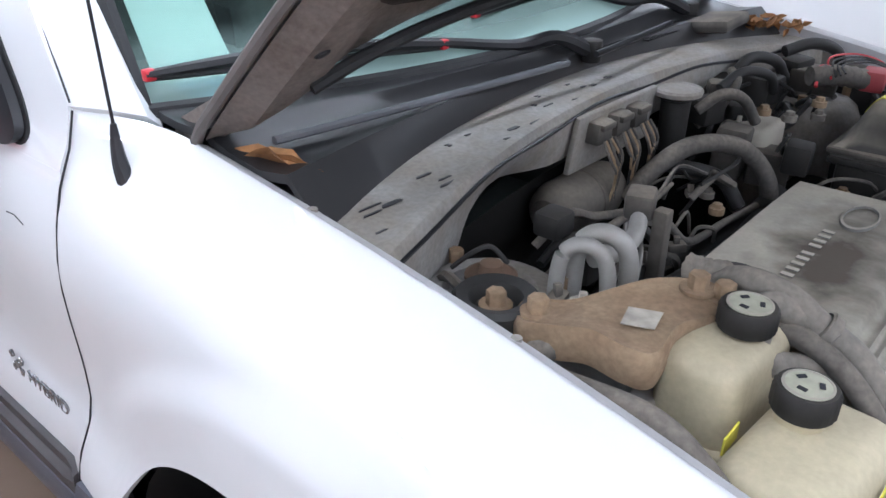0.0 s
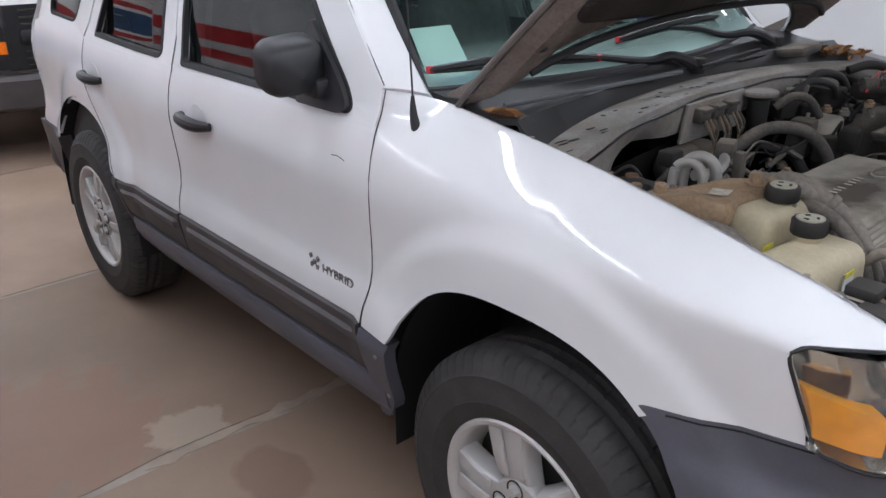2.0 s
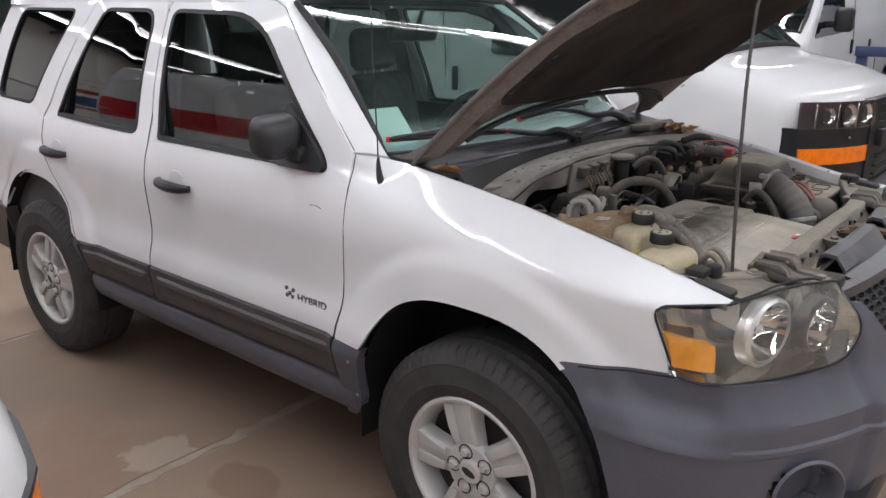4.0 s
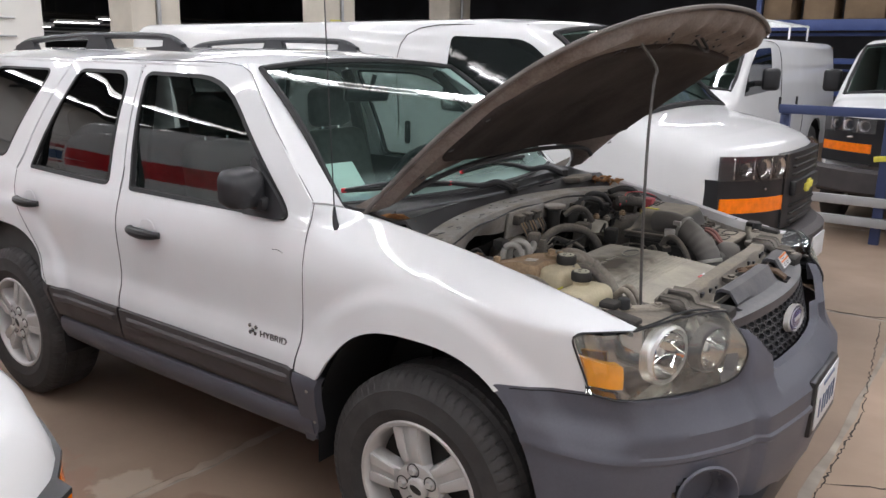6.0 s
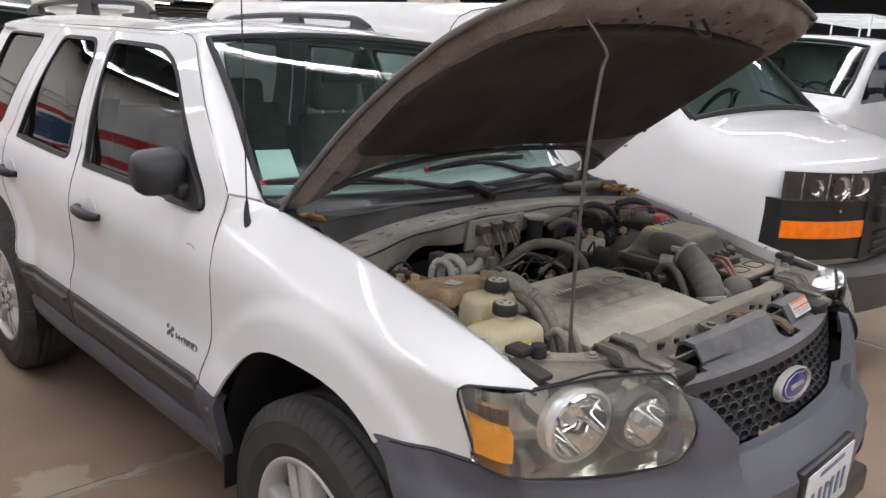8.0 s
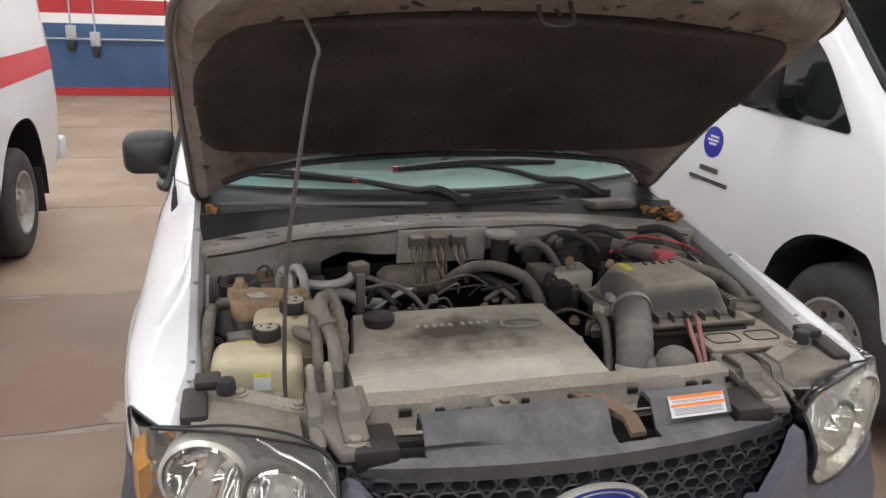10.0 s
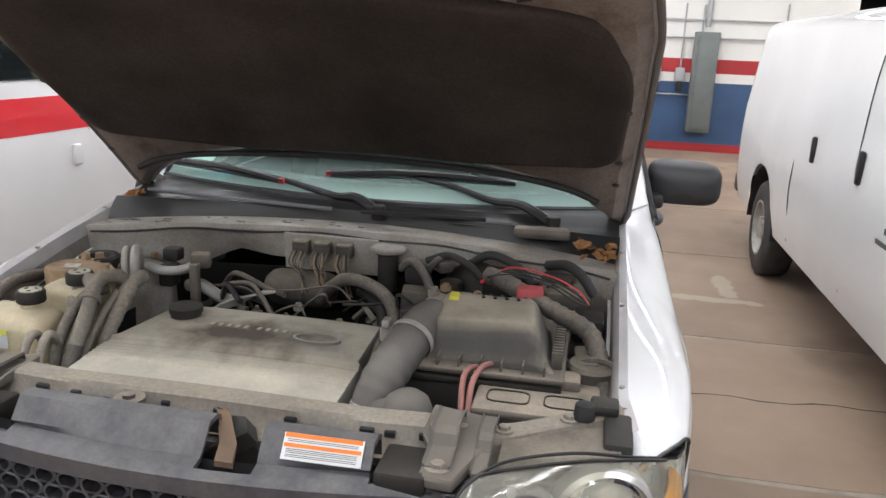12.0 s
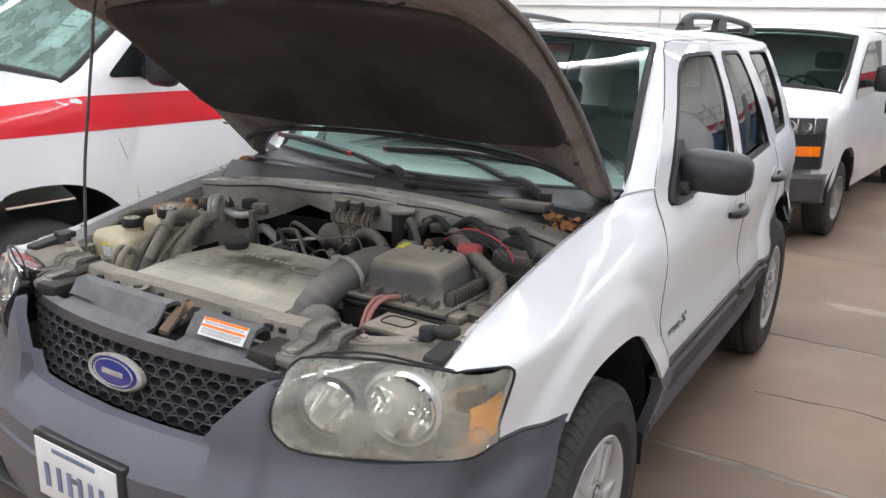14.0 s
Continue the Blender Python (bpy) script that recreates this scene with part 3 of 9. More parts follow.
for k in range(14, 24):
    bm = bmesh.new()
    w_ = rng.uniform(0.4, 0.7)
    box(bm, (-13.0 + 0.73 * k, 0.45, 2.47 + w_ * 0.4), (w_, 0.7, w_ * 0.8), 0.01, (0, 0, rng.uniform(-6, 6)))
    part("carton", bm, M_CARTON, pr, "brown cardboard carton")
for k in range(9, 16):
    bm = bmesh.new()
    w_ = rng.uniform(0.2, 0.5)
    box(bm, (-13.0 + 1.1 * k, 0.45, 1.78 + w_ * 0.3), (w_, 0.5, w_ * 0.6), 0.01, (0, 0, rng.uniform(-9, 9)))
    part("carton", bm, (M_CARTON, M_CONDUIT)[k % 2], pr)
pr.matrix_world = pose(0, 13.6, 0)

# ---------------------------------------------------------------- the white hybrid SUV: forward is +x, front axle at x = 0
SUV = thing("suv", "white sport utility vehicle with grey lower cladding, hood propped open", "car")
AXLE_F, AXLE_R, HUB_Z = 0.0, -2.62, 0.362
RIDE = 0.028  # the whole car stands this much higher on its tyres
ZT = [(0.25, .80), (0.34, .845), (0.45, .872), (0.60, .892), (0.66, .897), (0.71, .890), (0.77, .873), (0.85, .872), (0.95, .879), (1.02, .880), (1.10, .864), (1.16, .842), (1.20, .822), (1.30, .796), (1.40, .764), (1.50, .726), (1.58, .690), (1.64, .660), (1.72, .60)]


ZT = [(p.x, p.y) for p in smooth_path([(a, b, 0) for a, b in ZT], 5)]


def half(x, z):
    """The body's half width."""
    w = lerp_table(z, ZT)
    if x > 0.25:
        w -= 0.19 * (x - 0.25) ** 1.5
    if x < -1.9:
        w -= 0.05 * (-1.9 - x) ** 1.2
    for ax in (AXLE_F, AXLE_R):
        r = math.hypot((x - ax) * 1.05, z - HUB_Z - 0.02)
        if z > 0.45:
            q = 1 - min(1, max(0, (r - 0.605) / 0.062))
            flare = 0.017 * q * q * (3 - 2 * q) + 0.016 * min(1, max(0, (0.625 - r) / 0.12))
            w += flare * min(1, max(0, (z - 0.45) / 0.2))
    return w


def arch(x, ax, grow=0.0):
    """The upper edge of a wheel opening at x."""
    a, b = 0.43 + grow, 0.525 + grow
    u = abs(x - ax) / a
    return HUB_Z + b * (1 - u ** 2.6) ** (1 / 2.6) if u < 1 else 0.0


FTOP = [(-0.52, 1.232), (-0.387, 1.213), (-.14, 1.180), (.078, 1.147), (.278, 1.108), (.46, 1.068), (.64, 1.035), (.70, 1.026)]


FTOP = [(p.x, p.y) for p in smooth_path([(a, b, 0) for a, b in FTOP], 6)]


def fender_top(x):
    return lerp_table(x, FTOP)


def fender_y(x, z):
    zt = fender_top(x)
    w = half(x, z)
    r = lerp_table(x, [(0.0, 0.14), (0.52, 0.055)])
    s = min(1, max(0, (z - (zt - r)) / r))
    edge = 0.748 if x < 0.5 else 0.748 + 0.03 * (x - 0.5) / 0.16
    if x < -0.34:
        k = min(1, (-0.34 - x) / 0.165)
        edge += (half(x, zt) - edge) * k * k
    return w - (w - edge) * s ** 2.2


M_FLANGE = mat("grey_flange_paint", (0.55, 0.55, 0.57), 0.45, 0, 0.15, 9, dust=0.35, dust_color=(0.3, 0.27, 0.23), dust_scale=8)
M_LINER = mat("black_liner_plastic", (0.009, 0.009, 0.0095), 0.8, 0, 0.2, 9)
BUMP_TOP = [(0.30, 0.80), (0.351, 0.819), (0.52, 0.838), (0.60, 0.846)]


def fender_front(z):
    """The fender's front edge beside the headlamp, rounded at the top."""
    x = 0.510 + 0.058 * (1 - (min(z, 1.0) - 0.85) / 0.15)
    k = min(1, max(0, (z - 0.975) / 0.037))
    return x + (0.535 - 0.510) * (1 - math.sqrt(1 - k * k)) if z < 1.012 else 0.535


def make_fender(s):
    xs = sorted(set([round(v, 4) for v in frange(-0.515, -0.42, 5) + frange(-0.42, 0.36, 40) + frange(0.36, 0.535, 12)]))

    def low(x):
        z = 0.655
        if abs(x) < 0.43:
            z = max(z, arch(x, 0))
        if x > 0.31:
            z = max(z if x < 0.34 else 0.0, lerp_table(x, BUMP_TOP))
        return z

    def f(x, v):
        zt = fender_top(x)
        if v <= 1:
            z = low(x) + (zt - low(x)) * v
            if x > 0.36:
                x += (x - 0.36) / 0.175 * (fender_front(z) - 0.535)
            return Vector((x, s * fender_y(x, z), z))
        dy, dz = {1.2: (0.010, 0.004), 1.4: (0.022, -0.006), 1.6: (0.028, -0.03), 1.8: (0.032, -0.075)}[v]
        return Vector((x, s * (fender_y(x, zt) - dy), zt + dz))

    vs = [k / 22 for k in range(23)] + [1.2, 1.4, 1.6, 1.8]
    bm = sheet(f, xs, vs, thick=lambda c: (0, -s * 0.012, 0))
    # the point that reaches forward over the headlamp
    xs2 = frange(0.535, 0.672, 9)

    def g(x, v):
        zt = fender_top(x)
        zl = 1.012 + (x - 0.517) * 0.12 if x < 0.66 else fender_top(x) - 0.003
        if v <= 1:
            z = min(zl, zt - 0.001) + (zt - min(zl, zt - 0.001)) * v
            return Vector((x, s * (fender_y(x, z)), z))
        dy, dz = {1.2: (0.010, 0.004), 1.4: (0.022, -0.006), 1.6: (0.028, -0.03), 1.8: (0.032, -0.075)}[v]
        return Vector((x, s * (fender_y(x, zt) - dy), zt + dz))

    bm2 = sheet(g, xs2, [0, 0.25, 0.5, 0.75, 1, 1.2, 1.4, 1.6, 1.8], thick=lambda c: (0, -s * 0.01, 0))
    me = bpy.data.meshes.new("tip")
    bm2.to_mesh(me)
    bm2.free()
    bm.from_mesh(me)
    bpy.data.meshes.remove(me)
    def fl(x, v):
        zt = fender_top(x)
        dy, dz = [(0.036, -0.075), (0.031, -0.028), (0.023, -0.001), (0.006, 0.0065)][v]
        return Vector((x, s * (fender_y(x, zt) - dy), zt + dz))

    fd = part("fender", bm, M_WHITE, SUV, angle=50)
    bm = bmesh.new()
    tube(bm, [f(x, 0) + Vector((0, s * 0.0005, 0)) for x in frange(0.346, 0.535, 16)], 0.0022, 6, 1)
    part("bumper_seam", bm, M_LINER, fd, "dark seam above the bumper")
    part("fender_flange", sheet(fl, frange(-0.33, 0.60, 40), [0, 1, 2, 3]), M_FLANGE, fd, "grey painted inner flange")
    for x in (-0.12, 0.17, 0.47):
        bm = bmesh.new()
        p, q = fl(x, 2), fl(x, 3)
        cyl(bm, p.lerp(q, 0.4) - Vector((0, 0, 0.004)), p.lerp(q, 0.4) + Vector((0, 0, 0.0025)), 0.006, seg=8)
        part("flange_bolt", bm, M_DUSTGREY, fd)
    return fd


def side(s):
    return lambda x, z: Vector((x, s * half(x, z), z))


def rear_edge(z):
    """The rear edge of the rear door."""
    return lerp_table(z, [(0.50, -2.13), (0.66, -2.20), (0.80, -2.30), (0.93, -2.44), (1.05, -2.56), (1.25, -2.585)])


def make_door(s, name, x_front, x_rear, win, outer, handle_at, glass):
    """A door: white shell, grey cladding below, window frame, glass, rubber seal, handle."""
    P = side(s)

    def f(u, z):
        a, b = x_front(z), x_rear(z)
        return P(a + (b - a) * u, z)

    shell = part(name, sheet(f, frange(0, 1, 26), frange(0.655, 1.155, 16), thick=lambda c: (0, -s * 0.03, 0)), M_WHITE, SUV)

    def clad(u, v):
        a, b = x_front(0.6) - 0.004, x_rear(0.6) + 0.004
        x = a + (b - a) * u
        z, d = [(0.652, 0.002), (0.648, 0.009), (0.630, 0.010), (0.624, 0.010), (0.616, 0.023), (0.596, 0.024), (0.586, 0.012), (0.580, 0.009), (0.540, 0.009), (0.510, 0.006), (0.497, -0.006)][v]
        if 4 <= v <= 6:
            end = min(1.0, max(0.0, (min(u - 0.02, 0.955 - u)) / 0.025))
            d = 0.010 + (d - 0.010) * end
        return Vector((x, s * (half(x, z) + d), z))

    part("cladding", sheet(clad, frange(0, 1, 44), list(range(11)), thick=lambda c: (0, -s * 0.02, 0)), M_CLAD, shell, "grey plastic door cladding")
    o = rounded(outer, [0.01] * (len(outer) - 2) + [0.09, 0.04], 5, 8)
    w = rounded(win, [0.03] * (len(win) - 2) + [0.09 if len(win) == 4 else 0.17, 0.05], 5, 8)
    bm = bmesh.new()
    ring(bm, o, w, P, (0, -s * 0.025, 0))
    part("window_frame", bm, M_WHITE, shell)
    bm = bmesh.new()
    ring(bm, shrink(w, -0.004), shrink(w, 0.011), lambda x, z: P(x, z) + Vector((0, s * 0.003, 0)), (0, -s * 0.02, 0))
    part("window_seal", bm, M_RUBBER, shell, "black rubber window seal")
    c0, c1, c2, c3 = [Vector(q) for q in (win[0], win[1], win[-2], win[-1])]

    def pane(u, v):
        q = c0.lerp(c1, u).lerp(c3.lerp(c2, u), v)
        return P(q.x, q.y) + Vector((0, -s * (0.035 - 0.031 * v - 0.014 * math.sin(math.pi * min(1, max(0, v)))), 0))

    part("window_glass", sheet(pane, frange(-0.01, 1.01, 16), frange(-0.02, 1.02, 14)), glass, shell, "tinted window glass")
    hx, hz = handle_at
    hy = half(hx, hz)
    bm = bmesh.new()
    m = Matrix.Translation((hx + 0.015, s * (hy + 0.0), hz + 0.012))
    lathe(bm, [(0.0, 0.004), (0.03, 0.004), (0.042, 0.0045), (0.046, 0.001)], m @ pose(0, 0, 0, -90 * s) @ Matrix.Diagonal((1.15, 0.95, 1, 1)), 24)
    part("handle_cup", bm, M_WHITE, shell)
    bm = bmesh.new()
    tube(bm, [(hx - 0.10, s * (hy + 0.008), hz + 0.002), (hx - 0.07, s * (hy + 0.030), hz), (hx, s * (hy + 0.038), hz - 0.002), (hx + 0.06, s * (hy + 0.030), hz - 0.004), (hx + 0.10, s * (hy + 0.008), hz - 0.004)],
         lambda t: 0.013 + 0.008 * math.sin(math.pi * t), 10, 5)
    part("door_handle", bm, M_BLACK, shell, "black plastic door handle")
    return shell


M_RAIL = mat("dark_rail_plastic", (0.035, 0.036, 0.04), 0.45, 0, 0.12, 5)


def make_side(s):
    make_fender(s)
    fd = make_door(s, "front_door", lambda z: lerp_table(z, [(0.5, -0.535), (0.66, -0.53), (1.0, -0.50), (1.25, -0.505)]), lambda z: -1.622,
                   [(-1.575, 1.168), (-0.605, 1.168), (-0.645, 1.222), (-1.11, 1.638), (-1.648, 1.645)],
                   [(-1.622, 1.14), (-0.506, 1.14), (-0.512, 1.240), (-1.02, 1.682), (-1.690, 1.688)], (-1.405, 1.02), M_SIDEGLASS)
    rd = make_door(s, "rear_door", lambda z: -1.630, rear_edge,
                   [(-2.455, 1.178), (-1.735, 1.172), (-1.765, 1.645), (-2.19, 1.645)],
                   [(-2.585, 1.14), (-1.630, 1.14), (-1.698, 1.688), (-2.29, 1.688)], (-2.395, 1.025), M_DARKGLASS)
    P = side(s)
    # dark gaps round the doors
    for line in ([(lerp_table(z, [(0.5, -0.535), (0.66, -0.53), (1.0, -0.50), (1.25, -0.505)]) + 0.004, z) for z in frange(0.50, 1.235, 16)],
                 [(-1.626, z) for z in frange(0.50, 1.15, 14)] + [(-1.632, 1.16), (-1.694, 1.68)],
                 [(rear_edge(z) - 0.003, z) for z in frange(0.52, 1.15, 16)],
                 [(-0.509, 1.244), (-0.77, 1.471), (-0.93, 1.612), (-0.985, 1.655), (-1.06, 1.682), (-1.16, 1.691), (-1.35, 1.693), (-1.70, 1.693), (-2.0, 1.693), (-2.29, 1.692)]):
        bm = bmesh.new()
        tube(bm, [P(x, z) for x, z in line], 0.0016, 6, 1)
        part("door_gap", bm, M_BLACK, SUV, "dark door gap")
    # quarter panel
    def low(x):
        z = 0.66
        if abs(x - AXLE_R) < 0.43:
            z = max(z, arch(x, AXLE_R))
        return z

    def fq(u, v):
        # columns follow the door edge at the front
        z_hint = 0.66 + 0.5 * v
        x0 = rear_edge(z_hint) - 0.007
        x = x0 + (-3.44 - x0) * u
        zl = low(x)
        z = max(z_hint, zl)
        return P(x, z)

    part("quarter_panel", sheet(fq, frange(0, 1, 40), frange(0, 1, 24), thick=lambda c: (0, -s * 0.012, 0)), M_WHITE, SUV, angle=50)
    o = rounded([(-3.40, 1.155), (-2.592, 1.155), (-2.297, 1.688), (-3.28, 1.688)], [0.02, 0.01, 0.03, 0.06], 5, 8)
    w = rounded([(-3.20, 1.205), (-2.755, 1.200), (-2.46, 1.640), (-3.10, 1.640)], [0.05, 0.05, 0.07, 0.07], 5, 8)
    bm = bmesh.new()
    ring(bm, o, w, P, (0, -s * 0.025, 0))
    q = part("rear_pillar", bm, M_WHITE, SUV)
    def qpane(u, v):
        a = Vector((-3.20, 1.205)).lerp(Vector((-2.755, 1.20)), u).lerp(Vector((-3.10, 1.64)).lerp(Vector((-2.46, 1.64)), u), v)
        return P(a.x, a.y) + Vector((0, -s * 0.012, 0))

    part("quarter_window", sheet(qpane, frange(-0.02, 1.02, 10), frange(-0.02, 1.02, 12)), M_DARKGLASS, q, "tinted rear side window")
    bm = bmesh.new()
    ring(bm, shrink(w, -0.003), shrink(w, 0.008), lambda x, z: P(x, z) + Vector((0, s * 0.002, 0)), (0, -s * 0.02, 0))
    part("window_seal", bm, M_RUBBER, q, "black rubber window seal")
    # rocker below the doors
    def rock(x, v):
        z, d = [(0.496, -0.014), (0.488, 0.004), (0.470, 0.014), (0.430, 0.018), (0.390, 0.008), (0.368, -0.02), (0.35, -0.12)][v]
        return Vector((x, s * (half(x, z) + d), z))

    part("rocker_panel", sheet(rock, frange(-2.17, -0.46, 20), list(range(7)), thick=(0, -s * 0.02, 0)), M_BUMPER, SUV, "grey plastic rocker panel")
    # cladding between front wheel and door, with mud flap
    def fc(u, v):
        z = 0.652 - 0.275 * v
        x0 = -0.515
        x1 = -0.43 * (1 - ((max(0, z - HUB_Z)) / 0.525) ** 2.6) ** (1 / 2.6) if z > HUB_Z else -0.43
        x1 -= 0.05 * max(0, v - 0.6) ** 2 / 0.16
        return Vector((x0 + (x1 - x0) * u, s * (half(-0.45, z) + 0.012 - (0.012 if v == 0 else 0)), z))

    part("fender_cladding", sheet(fc, frange(0, 1, 6), frange(0, 1, 12), thick=(0, -s * 0.035, 0)), M_BUMPER, SUV, "grey plastic cladding")
    for zb in (0.60, 0.47):
        bm = bmesh.new()
        cyl(bm, (-0.445, s * (half(-0.45, zb) + 0.008), zb), (-0.445, s * (half(-0.45, zb) + 0.015), zb), 0.006, seg=10)
        part("cladding_screw", bm, M_ALU, SUV, "small bright screw")

    def fr(u, v):
        z = 0.655 - 0.29 * v
        x0 = -2.185 + 0.0 * v
        x1 = AXLE_R + 0.43 * (1 - ((max(0, z - HUB_Z)) / 0.525) ** 2.6) ** (1 / 2.6)
        return Vector((x0 + (x1 - x0) * u, s * (half(-2.2, z) + 0.012 - (0.012 if v == 0 else 0)), z))

    part("rear_cladding", sheet(fr, frange(0, 1, 4), frange(0, 1, 12), thick=(0, -s * 0.06, 0)), M_CLAD, SUV, "grey plastic cladding")

    def fb(u, v):
        z = 0.66 - 0.30 * v
        x0 = AXLE_R - 0.43 * (1 - ((max(0, z - HUB_Z)) / 0.525) ** 2.6) ** (1 / 2.6)
        return Vector((x0 + (-3.50 - x0) * u, s * (half(x0 + (-3.50 - x0) * u, z) + 0.012), z))

    part("rear_bumper_end", sheet(fb, frange(0, 1, 8), frange(0, 1, 10), thick=(0, -s * 0.06, 0)), M_CLAD, SUV, "grey plastic bumper end")
    # wheel arch liners
    for ax in (AXLE_F, AXLE_R):
        def li(u, y):
            a = math.pi * u
            x = ax + 0.452 * math.cos(a)
            return Vector((x, s * y, HUB_Z + 0.545 * math.sin(a) ** 0.8 if 0 < u < 1 else HUB_Z - 0.06))
        bm = sheet(li, frange(0, 1, 22), frange(0.50, 0.872, 4))
        part("wheel_arch_liner", bm, M_LINER, SUV, "black plastic wheel arch liner")
        bm = sheet(lambda u, v: Vector((ax + 0.44 * (2 * u - 1), s * 0.50, 0.28 + 0.70 * v)), frange(0, 1, 3), frange(0, 1, 3))
        part("arch_inner_wall", bm, M_LINER, SUV)
    # A pillar
    def pil(u, v):
        a, b = Vector((-0.513, 0, 1.238)), Vector((-1.045, 0, 1.690))
        p = a.lerp(b, u)
        y = half(p.x, p.z)
        c, d = Vector((-0.43, 0, 1.226)), Vector((-0.985, 0, 1.678))
        q = c.lerp(d, u)
        q.z += 0.02 * math.sin(math.pi * u)
        yq = y - 0.065 + 0.01 * u
        w = p.lerp(q, v)
        w.y = s * (y + (yq - y) * v ** 1.6)
        w.z += 0.006 * math.sin(math.pi * v)
        return w

    part("windscreen_pillar", sheet(pil, frange(0, 1, 16), frange(0, 1, 6), thick=(0, -s * 0.02, -0.02)), M_WHITE, SUV)
    # roof rail
    rl = part("roof_rail", bmesh.new(), M_RAIL, SUV, "dark grey roof rail")
    bm = bmesh.new()
    y = s * 0.545
    tube(bm, [(-1.47, y, 1.725), (-1.53, y, 1.752), (-1.62, y, 1.768), (-1.95, y, 1.775), (-2.35, y, 1.770), (-2.75, y, 1.748), (-2.90, y, 1.712)], 0.016, 10, 8)
    bm.to_mesh(rl.data)
    bm.free()
    bm = bmesh.new()
    slab(bm, [(-1.43, y - 0.016, 1.705), (-1.72, y - 0.016, 1.712), (-1.72, y - 0.016, 1.722), (-1.60, y - 0.016, 1.728), (-1.59, y - 0.016, 1.766), (-1.53, y - 0.016, 1.760)], (0, 0.032, 0))
    part("rail_foot", bm, M_RAIL, rl)
    bm = bmesh.new()
    slab(bm, [(-2.93, y - 0.016, 1.700), (-2.70, y - 0.016, 1.705), (-2.72, y - 0.016, 1.74), (-2.76, y - 0.016, 1.752)], (0, 0.032, 0))
    part("rail_foot", bm, M_RAIL, rl)
    bm = bmesh.new()
    slab(bm, [(-2.02, y - 0.016, 1.712), (-2.22, y - 0.016, 1.712), (-2.18, y - 0.016, 1.768), (-2.05, y - 0.016, 1.772)], (0, 0.032, 0))
    part("rail_foot", bm, M_RAIL, rl)
    rl.location = (-0.07, 0, 0.024)
    # mirror: black sail plate, arm and housing
    sail = rounded([(-0.835, 1.165), (-0.60, 1.165), (-0.66, 1.235), (-0.835, 1.375)], [0.02, 0.06, 0.04, 0.03], 7)
    mir = part("door_mirror", fill(sail, lambda x, z: P(x, z) + Vector((0, s * 0.006, 0)), (0, s * 0.014, 0)), M_BLACK, SUV, "black plastic door mirror")
    bm = bmesh.new()
    yb = half(-0.75, 1.22)
    box(bm, (-0.745, s * (yb + 0.020), 1.212), (0.09, 0.07, 0.05), 0.015)
    part("mirror_arm", bm, M_BLACK, mir)
    bm = bmesh.new()
    loop = rounded([(-0.082, -0.066), (0.084, -0.066), (0.084, 0.058), (-0.082, 0.068)], 0.045, 6)

    def hs(k, t):
        a = loop[k % len(loop)]
        sc = [0.90, 1.0, 1.02, 0.97, 0.80, 0.45, 0.02][t]
        dxx = [-0.040, -0.033, -0.008, 0.018, 0.038, 0.050, 0.053][t]
        return Vector((-0.765 + dxx, s * (yb + 0.082 + (0.034 if s > 0 else 0) + a[0] * sc * (1.4 if s > 0 else 1)), 1.282 + a[1] * sc - 0.006 * t))

    bm = sheet(lambda u, v: hs(int(u), int(v)), list(range(len(loop) + 1)), list(range(7)))
    part("mirror_housing", bm, M_BLACK, mir)
    bm = bmesh.new()
    bm = fill([Vector(q) * 0.90 for q in loop], lambda a, b: Vector((-0.800, s * (yb + 0.082 + (0.034 if s > 0 else 0) + a * (1.4 if s > 0 else 1)), 1.282 + b)))
    part("mirror_glass", bm, M_CHROME, mir, "mirror glass", smooth=False)
    return fd


for sgn in (-1, 1):
    make_side(sgn)

# roof
def roof(u, v):
    x = -0.985 - 2.36 * u - 0.05 * (1 - v * v) * (1 if u < 0.01 else (1 - u) ** 8)
    edge = 1.682 - 0.02 * max(0, u - 0.6)
    y = v * (half(x, 1.682) + 0.006)
    z = edge + 0.068 * (1 - abs(v) ** 2.8) - 0.030 * max(0, 1 - u * 5) ** 2
    return Vector((x, y, z))


part("roof", sheet(roof, frange(0, 1, 26), frange(-1, 1, 25), thick=(0, 0, -0.02)), M_WHITE, SUV)


def glass_at(u, v):
    """The windscreen, u up, v across."""
    y = v * (0.735 + (0.615 - 0.735) * u)
    xb = -0.455 + 0.155 * (1 - v * v)
    xt = -0.99 - 0.045 * (1 - v * v) + 0.02
    zb = 1.222 - 0.004 * (1 - v * v)
    zt = 1.672 + 0.03 * (1 - v * v)
    bow = 0.028 * math.sin(math.pi * u)
    return Vector((xb + (xt - xb) * u + bow * 0.6, y, zb + (zt - zb) * u + bow))


ws = part("windscreen", sheet(glass_at, frange(0, 1, 14), frange(-1, 1, 22)), M_GLASS, SUV, "clear windscreen glass")
bm = bmesh.new()
edge = [glass_at(u, -1) for u in frange(0, 1, 12)] + [glass_at(1, v) for v in frange(-1, 1, 16)][1:] + [glass_at(u, 1) for u in frange(1, 0, 12)][1:] + [glass_at(0, v) for v in frange(1, -1, 16)][1:]
tube(bm, edge, 0.013, 6, 1)
part("windscreen_seal", bm, M_RUBBER, ws, "black rubber windscreen seal")

